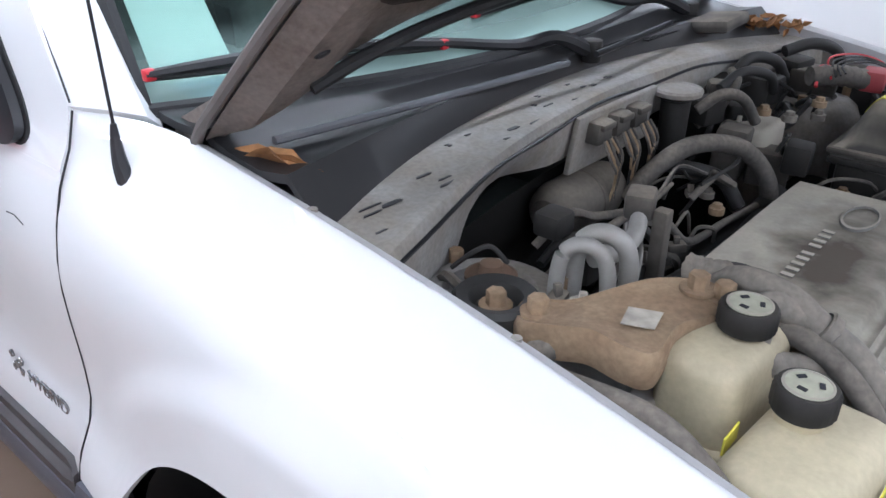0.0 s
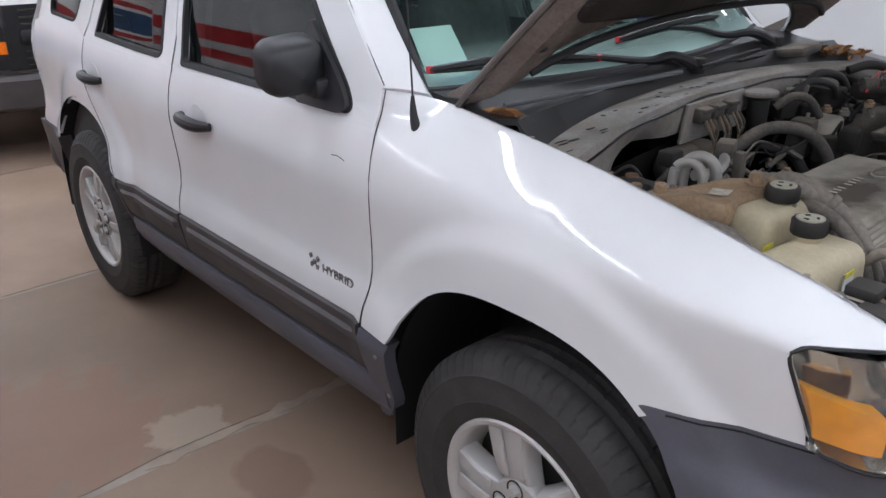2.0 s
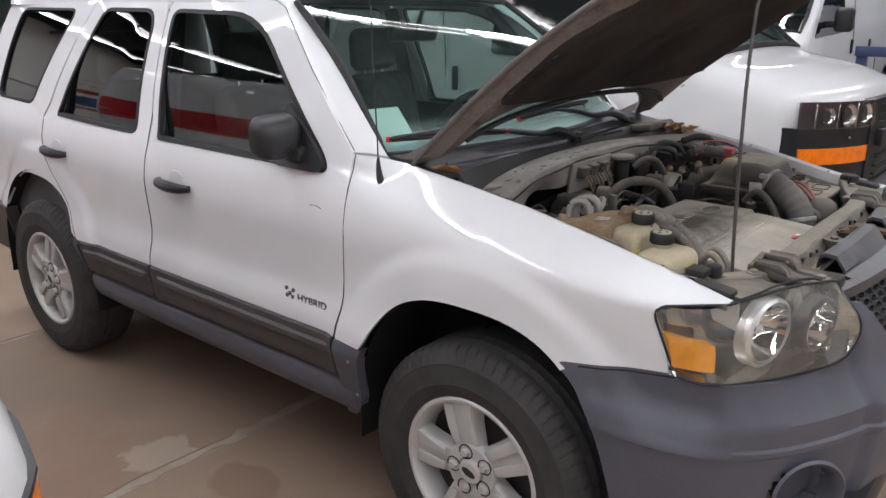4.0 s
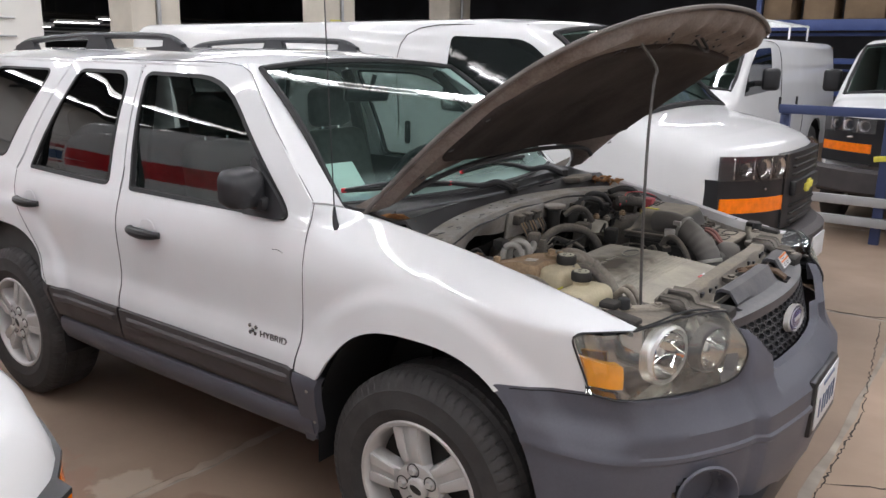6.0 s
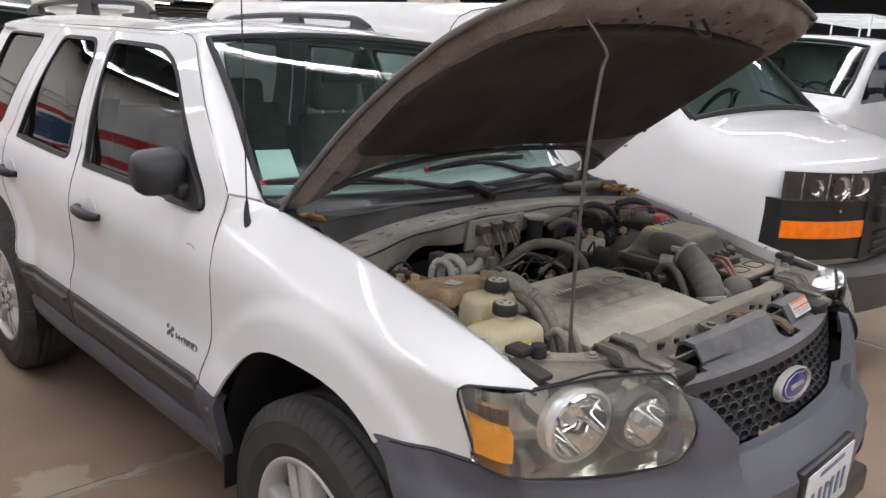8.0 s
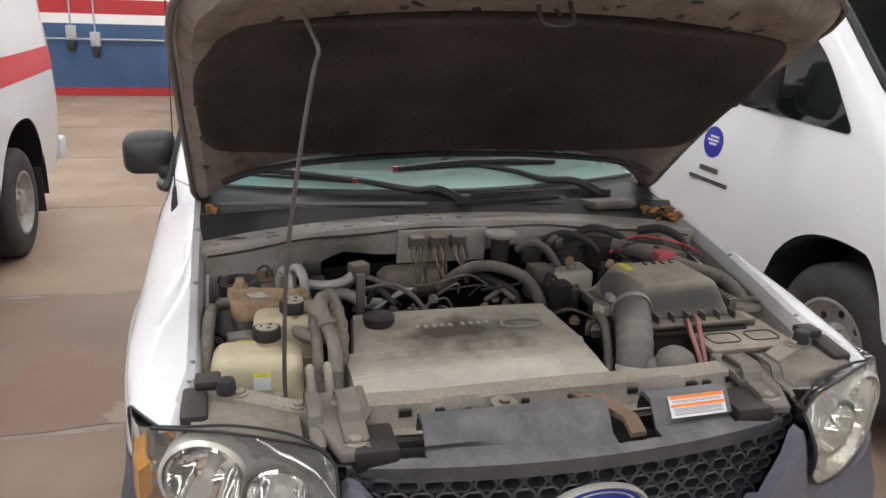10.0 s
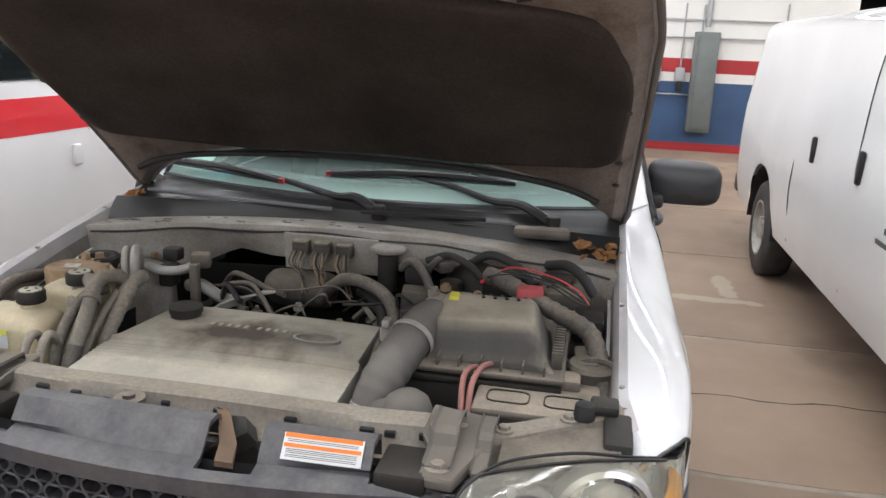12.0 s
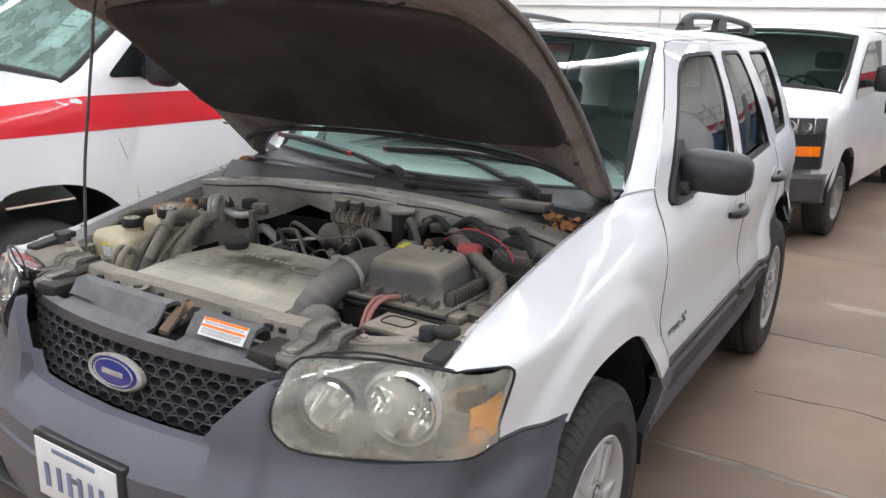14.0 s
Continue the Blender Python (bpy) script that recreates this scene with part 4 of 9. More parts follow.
# rear of the body
bm = sheet(lambda u, v: Vector((-3.44 - 0.05 * math.sin(math.pi * u) + (0.16 * max(0, u - 0.5) * 2), v * (half(-3.4, 0.66 + u * 1.02) - 0.004), 0.66 + u * 1.02)), frange(0, 1, 14), frange(-1, 1, 13))
part("tailgate", bm, M_WHITE, SUV)
bm = bmesh.new()
box(bm, (-3.47, 0, 0.52), (0.16, 1.62, 0.28), 0.05)
part("rear_bumper", bm, M_CLAD, SUV, "grey plastic rear bumper")
bm = bmesh.new()
box(bm, (-1.35, 0, 0.36), (3.9, 1.30, 0.16), 0.03)
box(bm, (-1.55, 0, 0.47), (2.0, 1.56, 0.06), 0.02)
part("underbody", bm, M_DARKMETAL, SUV, "dark steel underbody")


# ---------------------------------------------------------------- wheels
TYRE_R = 0.39
TYRE_GROW = (TYRE_R - 0.229) / (0.3625 - 0.229)


def tyre_bm():
    bm = bmesh.new()
    prof = [(0.229, -0.100), (0.240, -0.110), (0.266, -0.118), (0.270, -0.1195), (0.274, -0.118), (0.296, -0.1185), (0.318, -0.1150), (0.320, -0.1168), (0.324, -0.1130), (0.332, -0.109), (0.345, -0.100), (0.356, -0.088), (0.3605, -0.076), (0.362, -0.060), (0.362, -0.050), (0.362, -0.043), (0.3625, -0.028), (0.3625, -0.012), (0.3625, -0.006)]
    prof = [(0.229 + (r - 0.229) * TYRE_GROW, w) for r, w in prof]
    prof = prof + [(r, -w * 1.30) for r, w in prof[::-1]]
    seg = 480
    rings = []
    for i, (r, w) in enumerate(prof):
        row = []
        for k in range(seg):
            rr = r
            if abs(w) < 0.131 and r > 0.345:
                notch = (k + int(abs(w) * 40) + (3 if w > 0 else 0)) % 7 == 0
                if abs(w) > 0.070 and notch:
                    rr -= 0.0065
                if abs(w) < 0.040 and (k + int(abs(w) * 100)) % 9 == 0:
                    rr -= 0.003
            if abs(abs(w) - 0.046) < 0.005 or abs(w) < 0.007:
                rr -= 0.011
            a = 2 * math.pi * k / seg
            row.append(bm.verts.new((rr * math.cos(a), w, rr * math.sin(a))))
        rings.append(row)
    for a, b in zip(rings, rings[1:]):
        for k in range(seg):
            bm.faces.new((a[k], a[(k + 1) % seg], b[(k + 1) % seg], b[k]))
    bmesh.ops.recalc_face_normals(bm, faces=bm.faces[:])
    return bm


def wheel(name_parent, x, y, s, spin=0.0, tyre=None):
    """An alloy wheel with five broad slotted spokes; outward is s."""
    w = new("wheel")
    w.parent = name_parent
    w.matrix_world = pose(x, y, HUB_Z, 0, spin, 0) @ Matrix.Diagonal((1, -s, 1, 1))
    o = new("tyre", tyre)
    o.parent = w
    tagged(o, "worn black all-season tyre")
    bm = bmesh.new()
    R = pose(0, 0, 0, 90)
    lathe(bm, [(0.214, -0.10), (0.214, 0.095), (0.219, 0.104), (0.213, 0.110), (0.205, 0.108), (0.198, 0.098), (0.194, 0.07), (0.185, 0.0), (0.185, -0.09), (0.214, -0.10)], R, 60)
    part("rim_barrel", bm, M_ALLOY, w, "silver alloy rim")
    bm = bmesh.new()
    lathe(bm, [(0.0, 0.02), (0.184, 0.02), (0.184, 0.03), (0.0, 0.03)], R, 40)
    part("brake_disc", bm, M_DUSTBLACK, w, "dark steel brake disc")
    for k in range(5):
        m = pose(0, 0, 0, 0, 72 * k + 18, 0)
        bm = bmesh.new()
        outline = [(0.045, -0.040), (0.075, -0.042), (0.13, -0.047), (0.196, -0.060), (0.204, -0.03), (0.204, 0.03), (0.196, 0.060), (0.13, 0.047), (0.075, 0.042), (0.045, 0.040)]
        top, bot = [], []
        for r, t in outline:
            lift = 0.083 + 0.012 * math.sin(min(1, (r - 0.04) / 0.16) * math.pi)
            top.append(bm.verts.new(m @ Vector((r, -lift, t * 0.92))))
            bot.append(bm.verts.new(m @ Vector((r, -0.045, t))))
        n = len(outline)
        ft = bm.faces.new(top)
        bm.faces.new(bot[::-1])
        for i in range(n):
            j = (i + 1) % n
            bm.faces.new((top[i], bot[i], bot[j], top[j]))
        bmesh.ops.recalc_face_normals(bm, faces=bm.faces[:])
        bmesh.ops.bevel(bm, geom=[e for e in ft.edges], offset=0.006, segments=2, affect="EDGES", profile=0.5)
        # two raised ribs along the spoke
        for sd in (-1, 1):
            rib = bmesh.new()
            slab(rib, [m @ Vector((0.088, -0.0920, sd * 0.010)), m @ Vector((0.190, -0.0860, sd * 0.013)), m @ Vector((0.196, -0.0840, sd * 0.050)), m @ Vector((0.13, -0.0925, sd * 0.041)), m @ Vector((0.088, -0.0920, sd * 0.034))], m.to_3x3() @ Vector((0, -0.009, 0)))
            bmesh.ops.recalc_face_normals(rib, faces=rib.faces[:])
            bmesh.ops.bevel(rib, geom=rib.edges[:], offset=0.0035, segments=2, affect="EDGES", profile=0.5)
            tmp_me = bpy.data.meshes.new("rib")
            rib.to_mesh(tmp_me)
            rib.free()
            bm.from_mesh(tmp_me)
            bpy.data.meshes.remove(tmp_me)
        bmesh.ops.recalc_face_normals(bm, faces=bm.faces[:])
        part("spoke", bm, M_ALLOY, w)
    bm = bmesh.new()
    lathe(bm, [(0.075, 0.05), (0.080, 0.088), (0.076, 0.0965), (0.042, 0.096), (0.038, 0.088), (0.036, 0.1), (0.030, 0.106), (0.0, 0.107)], R, 30)
    part("hub", bm, M_ALLOY, w)
    bm = bmesh.new()
    lathe(bm, [(0.021, 0.1065), (0.019, 0.1085), (0.0, 0.109)], R @ Matrix.Diagonal((1.1, 0.55, 1, 1)), 24)
    part("cap_emblem", bm, M_DARKMETAL, w)
    for k in range(5):
        a = radians(72 * k + 54)
        bm = bmesh.new()
        cyl(bm, (0.057 * math.cos(a), -0.085, 0.057 * math.sin(a)), (0.057 * math.cos(a), -0.110, 0.057 * math.sin(a)), 0.0145, 0.011, 6)
        part("lug_nut", bm, M_ALLOY, w)
        bm = bmesh.new()
        at_lug = Matrix.Translation((0.057 * math.cos(a), 0, 0.057 * math.sin(a))) @ R
        lathe(bm, [(0.023, 0.095), (0.0225, 0.0985), (0.020, 0.0985), (0.0165, 0.090), (0.0, 0.089)], at_lug, 18)
        part("lug_pocket", bm, M_DARKMETAL, w)
    for c in w.children:
        if c != o:
            c.scale = (1.085, 1, 1.085)
    return w


_t = tyre_bm()
TYRE = bpy.data.meshes.new("tyre")
_t.to_mesh(TYRE)
_t.free()
for p in TYRE.polygons:
    p.use_smooth = True
TYRE.set_sharp_from_angle(angle=radians(24))
TYRE.materials.append(M_TYRE)
for wx, sy, sp in ((AXLE_F, -1, 20), (AXLE_R, -1, 47), (AXLE_F, 1, 5), (AXLE_R, 1, 31)):
    wheel(SUV, wx, sy * 0.775, sy, sp, TYRE)

# ---------------------------------------------------------------- front bumper, lamps and grille
PLAN = [(0, .992), (.2, .980), (.40, .947), (.475, .927), (.55, .902), (.65, .853), (.75, .790), (.82, .722), (.86, .665), (.885, .60), (.898, .50), (.905, .35)]
HLPLAN = [(0.40, .905), (.5, .868), (.6, .825), (.7, .765), (.77, .715), (.82, .672), (.845, .61), (.852, .555), (.856, .505)]


def plan_curve(table, n):
    """Points (x, y) at even steps of length along a plan table of (y, x)."""
    pts = [Vector((x, y)) for y, x in table]
    fine = smooth_path([(p.x, p.y, 0) for p in pts], 8)
    acc = [0]
    for a, b in zip(fine, fine[1:]):
        acc.append(acc[-1] + (b - a).length)
    out = []
    for k in range(n):
        d = acc[-1] * k / (n - 1)
        out.append((float(np.interp(d, acc, [q.x for q in fine])), float(np.interp(d, acc, [q.y for q in fine]))))
    return out


BC = plan_curve(PLAN, 121)


def bumper_top(y):
    """Height of the bumper's upper edge at |y|."""
    return lerp_table(y, [(0, 0.828), (0.285, 0.828), (0.30, 0.832), (0.445, 0.985), (0.470, 0.990), (0.484, 0.93), (0.515, 0.876), (0.57, 0.853), (0.62, 0.847), (0.72, 0.842), (0.80, 0.845), (0.86, 0.845), (0.89, 0.838), (0.905, 0.819)])


BZ = [0.40, 0.42, 0.44, 0.46, 0.48, 0.50, 0.52, 0.54, 0.56, 0.58, 0.60, 0.62, 0.64, 0.665, 0.672, 0.685, 0.692, 0.71, 0.73, 0.745, 0.757, 0.775, 0.787, 0.80, 0.812]


def bumper(u, v):
    """u: along the plan from right to left, v: rows from the lower edge up."""
    x, y = BC[abs(u)]
    top = bumper_top(y)
    w = max(0, abs(u) - 92) / 28
    if y > 0.83:
        b = min(1, (y - 0.83) / 0.05)
        top += (lerp_table(x + w * w * (0.335 - 0.35), BUMP_TOP) + 0.003 - top) * b * b * (3 - 2 * b)
    z = BZ[v] if v < len(BZ) else BZ[-1] + (top - BZ[-1]) * (v - len(BZ) + 1) / 8
    ins = lerp_table(z, [(0.40, 0.075), (0.46, 0.03), (0.55, 0.008), (0.665, 0.0), (0.672, -0.007), (0.685, -0.007), (0.692, 0.0), (0.745, 0.0), (0.757, 0.009), (0.775, 0.022), (0.80, 0.037), (0.83, 0.052), (0.88, 0.060), (0.95, 0.078), (1.01, 0.11)])
    q = min(1, max(0, (0.490 - y) / 0.032))
    ins -= 0.022 * q * q * (3 - 2 * q)
    if z > 0.78 and y < 0.34:
        ins += 0.022 * min(1, (z - 0.78) / 0.05)
    k = 1 - ins / max(0.3, math.hypot(x, y))
    sx = x - ins * (1.0 if y < 0.6 else max(0.15, (0.9 - y) / 0.3))
    sy_ = y - ins * 0.5 * min(1, max(0, (y - 0.52) / 0.26))
    if abs(u) > 92:
        q = min(1, max(0, (z - HUB_Z) / 0.525))
        sx += w * w * (0.43 * (1 - q ** 2.6) ** (1 / 2.6) + 0.035 + 0.05 * (1 - q) ** 2 - 0.35)
    if y > 0.80 and z > 0.66:
        # flush with the fender along the seam
        b, c = min(1, (y - 0.80) / 0.07), min(1, (z - 0.66) / 0.12)
        sy_ += (half(sx, z) + 0.0015 - sy_) * b * b * (3 - 2 * b) * c * c * (3 - 2 * c)
    return Vector((sx, math.copysign(sy_, u) if u else 0.0, z))


FOG_Y, FOG_Z = 0.66, 0.555
bm = sheet(bumper, list(range(-120, 121)), list(range(len(BZ) + 8)), thick=(-0.03, 0, 0),
           keep=lambda u, v: not (((BC[min(120, int(abs(u)))][1] - FOG_Y) / 0.085) ** 2 + ((BZ[min(int(v), len(BZ) - 1)] + 0.01 - FOG_Z) / 0.072) ** 2 < 1))
front_bumper = part("front_bumper", bm, M_BUMPER, SUV, "dark grey plastic front bumper", angle=28)
for s in (-1, 1):
    bm = bmesh.new()
    m = pose(0.845, s * FOG_Y, FOG_Z, 0, 90, 0) @ pose(0, 0, 0, 0, 0, 0)
    m = Matrix.Translation((0.85, s * FOG_Y, FOG_Z)) @ Vector((1, s * 0.85, 0)).to_track_quat("Z", "Y").to_matrix().to_4x4()
    lathe(bm, [(0.098, 0.016), (0.092, 0.022), (0.085, 0.016), (0.078, -0.01), (0.062, -0.06), (0.0, -0.062)], m, 32)
    part("fog_lamp_recess", bm, M_BUMPER, front_bumper, "round fog lamp pocket")
bm = bmesh.new()
box(bm, (0.90, 0, 0.44), (0.12, 1.2, 0.1), 0.02)
part("lower_intake", bm, M_BLACK, front_bumper)

# licence plate with its black holder
M_PLATEINK = mat("grey_blue_plate_ink", (0.16, 0.20, 0.30), 0.6, 0, 0.25, 30)
bm = bmesh.new()
box(bm, (1.000, 0.0, 0.670), (0.03, 0.34, 0.19), 0.01)
holder = part("plate_holder", bm, M_BLACK, front_bumper)
bm = bmesh.new()
box(bm, (1.018, 0.0, 0.676), (0.004, 0.305, 0.152), 0.0015)
pl = part("licence_plate", bm, M_PLATE, SUV, "white licence plate")
for k in range(6):
    bm = bmesh.new()
    box(bm, (1.0215, -0.098 + k * 0.040 - (0.004 if k else 0.012), 0.664), (0.002, 0.017, 0.062), 0.0005)
    part("plate_bar", bm, M_PLATEINK, pl)
bm = bmesh.new()
box(bm, (1.0215, 0.0, 0.736), (0.002, 0.16, 0.012), 0.0005)
part("plate_bar", bm, M_PLATEINK, pl)


def hl_top(y):
    return lerp_table(y, [(0.475, 1.022), (0.495, 1.044), (0.55, 1.055), (0.62, 1.060), (0.68, 1.058), (0.74, 1.048), (0.80, 1.035), (0.842, 1.018), (0.86, 1.010)])


def hl_bot(y):
    return lerp_table(y, [(0.475, 0.888), (0.495, 0.868), (0.55, 0.855), (0.72, 0.846), (0.80, 0.844), (0.842, 0.845), (0.86, 0.850)])


HC = [q for q in plan_curve(HLPLAN, 60) if q[1] >= 0.482]


def headlamp(s):
    H = new("headlamp")
    H.parent = SUV

    def surf(k, v, inset=0.0):
        x, y = HC[k]
        t, b = hl_top(y), hl_bot(y)
        frac = k / (len(HC) - 1)
        slide = max(0, frac - 0.70) / 0.30
        if k < 3:
            b += 0.02 * (3 - k) / 3
            t -= 0.02 * (3 - k) / 3
        x += slide * 0.060 * (1 - v)
        z = b + (t - b) * v
        lean = -0.05 * v ** 2 * (1 - 0.75 * frac) + 0.0
        lean += 0.012 * math.sin(math.pi * v)
        tuck = 0.008 * max(0, frac - 0.6) / 0.4
        return Vector((x + lean - inset, s * (y - inset * 0.3 - tuck - inset * slide), z))

    ks = list(range(len(HC)))
    part("lens", sheet(lambda u, v: surf(u, v), ks, frange(0, 1, 14)), M_LENS if s < 0 else M_FOGLENS, H, "hazy clear plastic lens" if s < 0 else "cloudy yellowed plastic lens")
    # black bowl behind
    def bowl(u, v):
        p = surf(u, v, 0.0)
        e = min(u, len(ks) - 1 - u) / 6
        f = min(v, 1 - v) * 5
        d = 0.095 * min(1, e) * min(1, f)
        return Vector((p.x - d - 0.004, p.y - s * d * 0.45, p.z))
    part("lamp_bowl", sheet(bowl, ks, frange(0, 1, 16)), M_BOWL, H, "silver reflector bowl")
    # rubber edge
    bm = bmesh.new()
    ed = [surf(k, 0) for k in ks[:-3]] + [Vector((fender_front(z) + 0.002, s * (fender_y(fender_front(z), z) + 0.001), z)) for z in frange(0.852, 1.011, 16)]
    ed += [Vector((x, s * (fender_y(x, 1.012 + (x - 0.517) * 0.12) + 0.001), 1.011 + (x - 0.517) * 0.12)) for x in frange(0.54, 0.655, 8)]
    ed += [surf(k, 1) for k in ks[::-1] if HC[k][0] > 0.69] + [surf(0, v) for v in frange(1, 0, 6)][1:]
    tube(bm, ed, 0.0034, 6, 1)
    part("lamp_edge", bm, M_BLACK, H)
    # round lamps
    for (cy, cz, r, dpt) in ((0.575, 0.955, 0.056, 0.055), (0.700, 0.955, 0.070, 0.062)):
        cx = lerp_table(cy, HLPLAN) - dpt
        d = Vector((1, s * 0.28, -0.03)).normalized()
        m = Matrix.Translation((cx, s * cy, cz)) @ d.to_track_quat("Z", "Y").to_matrix().to_4x4()
        bm = bmesh.new()
        lathe(bm, [(r * 1.08, 0.0), (r * 1.05, 0.03), (r * 0.96, 0.034), (r * 0.90, 0.02), (r * 0.70, -0.015), (r * 0.35, -0.035), (0.0, -0.038)], m, 32)
        part("reflector", bm, M_CHROME, H, "round chrome reflector")
        bm = bmesh.new()
        lathe(bm, [(r * 1.09, 0.0), (r * 1.10, 0.036), (r * 1.22, 0.030), (r * 1.26, 0.0)], m, 32)
        part("bezel", bm, M_CLAD if cy < 0.6 else M_REFLECT, H, "lamp bezel")
        bm = bmesh.new()
        lathe(bm, [(0.0, 0.012), (0.012, 0.008), (0.014, -0.035)], m, 14)
        part("bulb", bm, M_PLATE, H)
    # amber turn lamp at the outer corner
    k0, k1 = len(ks) - 14, len(ks) - 2
    am = sheet(lambda u, v: surf(u, 0.13 + 0.05 * (k1 - u) / 12 + (0.46 - 0.10 * (k1 - u) / 12) * v, 0.0015), list(range(k0, k1 + 1)), frange(0, 1, 6), thick=lambda c: (-0.03, -s * 0.02, 0))
    part("turn_lamp", am, M_AMBER, H, "amber turn signal lens")
    return H


for s in (-1, 1):
    headlamp(s)

# grille: honeycomb in rows
M_GRILLE = mat("grey_grille_plastic", (0.03, 0.031, 0.034), 0.3, 0, 0.15, 14)


def grille_x(y, z):
    return 0.905 - 0.060 * (abs(y) / 0.45) ** 2 - 0.30 * max(0, z - 0.83)


def grille_half(z):
    return 0.292 + (z - 0.83) * 0.95


bm = sheet(lambda y, z: Vector((grille_x(y * grille_half(z), z) - 0.05, y * grille_half(z), z)), frange(-1, 1, 13), frange(0.825, 1.0, 5))
grille = part("grille", bm, M_BLACK, SUV, "dark honeycomb radiator grille")
pitch_y, pitch_z = 0.047, 0.0235
cell = 0
for row in range(8):
    zc = 0.838 + row * pitch_z
    for col in range(-12, 13):
        yc = (col + 0.5 * (row % 2)) * pitch_y
        if abs(yc) > grille_half(zc) + 0.055 or zc > 0.992:
            continue
        bm = bmesh.new()
        hexa = [(0.0232, 0.0045), (0.0135, 0.0125), (-0.0135, 0.0125), (-0.0232, 0.0045), (-0.0232, -0.0045), (-0.0135, -0.0125), (0.0135, -0.0125), (0.0232, -0.0045)]
        o = [Vector(q) for q in hexa]
        i_ = [Vector(q) * 0.74 for q in hexa]
        ring(bm, o, i_, lambda a, b: Vector((grille_x(yc + a, zc + b) - 0.012 * (abs(a) + abs(b)) / 0.02 * 0.3, yc + a, zc + b)), (-0.03, 0, 0))
        part("grille_cell", bm, M_GRILLE, grille, smooth=False)
bm = bmesh.new()
m = Matrix.Translation((grille_x(0, 0.908) + 0.010, 0, 0.908)) @ pose(0, 0, 0, 0, 80, 0) @ Matrix.Rotation(radians(90), 4, "Z")
E2 = Matrix.Diagonal((0.098, 0.041, 1, 1))
lathe(bm, [(1.0, -0.01), (1.0, 0.004), (0.93, 0.010), (0.86, 0.006)], m @ E2, 40)
emb = part("grille_emblem", bm, M_ALU, SUV, "blue oval emblem with a chrome rim")
bm = bmesh.new()
lathe(bm, [(0.90, 0.005), (0.5, 0.010), (0.0, 0.011)], m @ E2, 40)
part("emblem_face", bm, M_BLUE, emb, "blue enamel")
bm = bmesh.new()
lathe(bm, [(0.74, 0.0085), (0.72, 0.0115), (0.69, 0.0085)], m @ E2, 40)
box(bm, m @ Vector((0, 0, 0.0105)), (0.003, 0.075, 0.012), 0.001, (0, -10, 0))
part("emblem_mark", bm, M_ALU, emb)


def lettering(text, size, depth):
    """Raised letters as a mesh in the local xy plane."""
    cu = bpy.data.curves.new("letters", "FONT")
    cu.body, cu.size, cu.extrude, cu.align_x = text, size, depth, "CENTER"
    tmp = bpy.data.objects.new("letters", cu)
    scene.collection.objects.link(tmp)
    me = bpy.data.meshes.new_from_object(tmp.evaluated_get(bpy.context.evaluated_depsgraph_get()))
    bpy.data.objects.remove(tmp)
    bpy.data.curves.remove(cu)
    return me


M_BADGE = mat("dull_badge_chrome", (0.30, 0.30, 0.31), 0.25, 0.8, 0.4, 60)
for s in (-1, 1):
    me = lettering("HYBRID", 0.036, 0.002)
    ob = part("hybrid_badge", me, M_BADGE, SUV, "chrome lettered badge", smooth=False)
    ob.matrix_world = pose(-0.655, s * (half(-0.65, 0.735) + 0.002), 0.722, 90, 0, 0 if s < 0 else 180) @ Matrix.Diagonal((1.15, 1, 1, 1))
    bm = bmesh.new()
    for k, (dx, dz) in enumerate(((0, 0), (0.018, 0.014), (-0.016, 0.016), (0.014, -0.012), (-0.014, -0.010))):
        box(bm, (-0.765 + dx, s * (half(-0.765, 0.738) + 0.003), 0.740 + dz), (0.014, 0.005, 0.014), 0.002, (0, 30 * k, 0))
    part("badge_leaf", bm, M_BADGE, SUV, "small chrome leaf emblem")
ab_ = Vector((-0.413, -(fender_y(-0.413, 1.178) + 0.004), 1.178))
bm = bmesh.new()
tube(bm, [ab_ + Vector((0.012, -0.002, -0.028)), ab_ + Vector((0.004, -0.004, 0.0)), ab_ + Vector((-0.002, -0.002, 0.03)), ab_ + Vector((-0.004, 0, 0.055))], lambda t: 0.014 - 0.010 * t, 10, 5)
ant = part("antenna_base", bm, M_BLACK, SUV, "black rubber antenna base")
bm = bmesh.new()
tube(bm, [ab_ + Vector((-0.004, 0, 0.045)), ab_ + Vector((-0.02, 0.004, 0.35)), ab_ + Vector((-0.04, 0.008, 0.80))], 0.0022, 6, 4)
part("antenna_rod", bm, M_BLACK, ant, "thin black antenna")
bm = bmesh.new()
tube(bm, [side(-1)(-0.655, 1.062), side(-1)(-0.63, 1.064), side(-1)(-0.60, 1.058)], 0.0012, 5, 4)
part("scratch", bm, M_BLACK, SUV, "small dark scratch")

# ---------------------------------------------------------------- the open hood on its prop rod
HINGE = Vector((-0.395, 0, 1.215))
HOOD_TILT = 35.5


def hood_p(d, y, lift=0.0):
    """A place on the opened hood: d metres along it from the hinge line, y across, lift above its outer skin's plane."""
    a = radians(HOOD_TILT)
    bow = 0.055 * math.sin(math.pi * min(1, d / 1.20)) - 0.07 * max(0, d - 0.85) ** 1.5 * 2.2
    h = lift + bow + 0.010 - 0.045 * (abs(y) / 0.72) ** 2
    return HINGE + Vector((d * math.cos(a) - h * math.sin(a), y, d * math.sin(a) + h * math.cos(a)))


def hood_half(d):
    return lerp_table(d, [(-0.02, 0.70), (0.06, 0.742), (0.5, 0.748), (0.85, 0.745), (1.0, 0.725), (1.08, 0.68), (1.13, 0.62), (1.2, 0.52)])


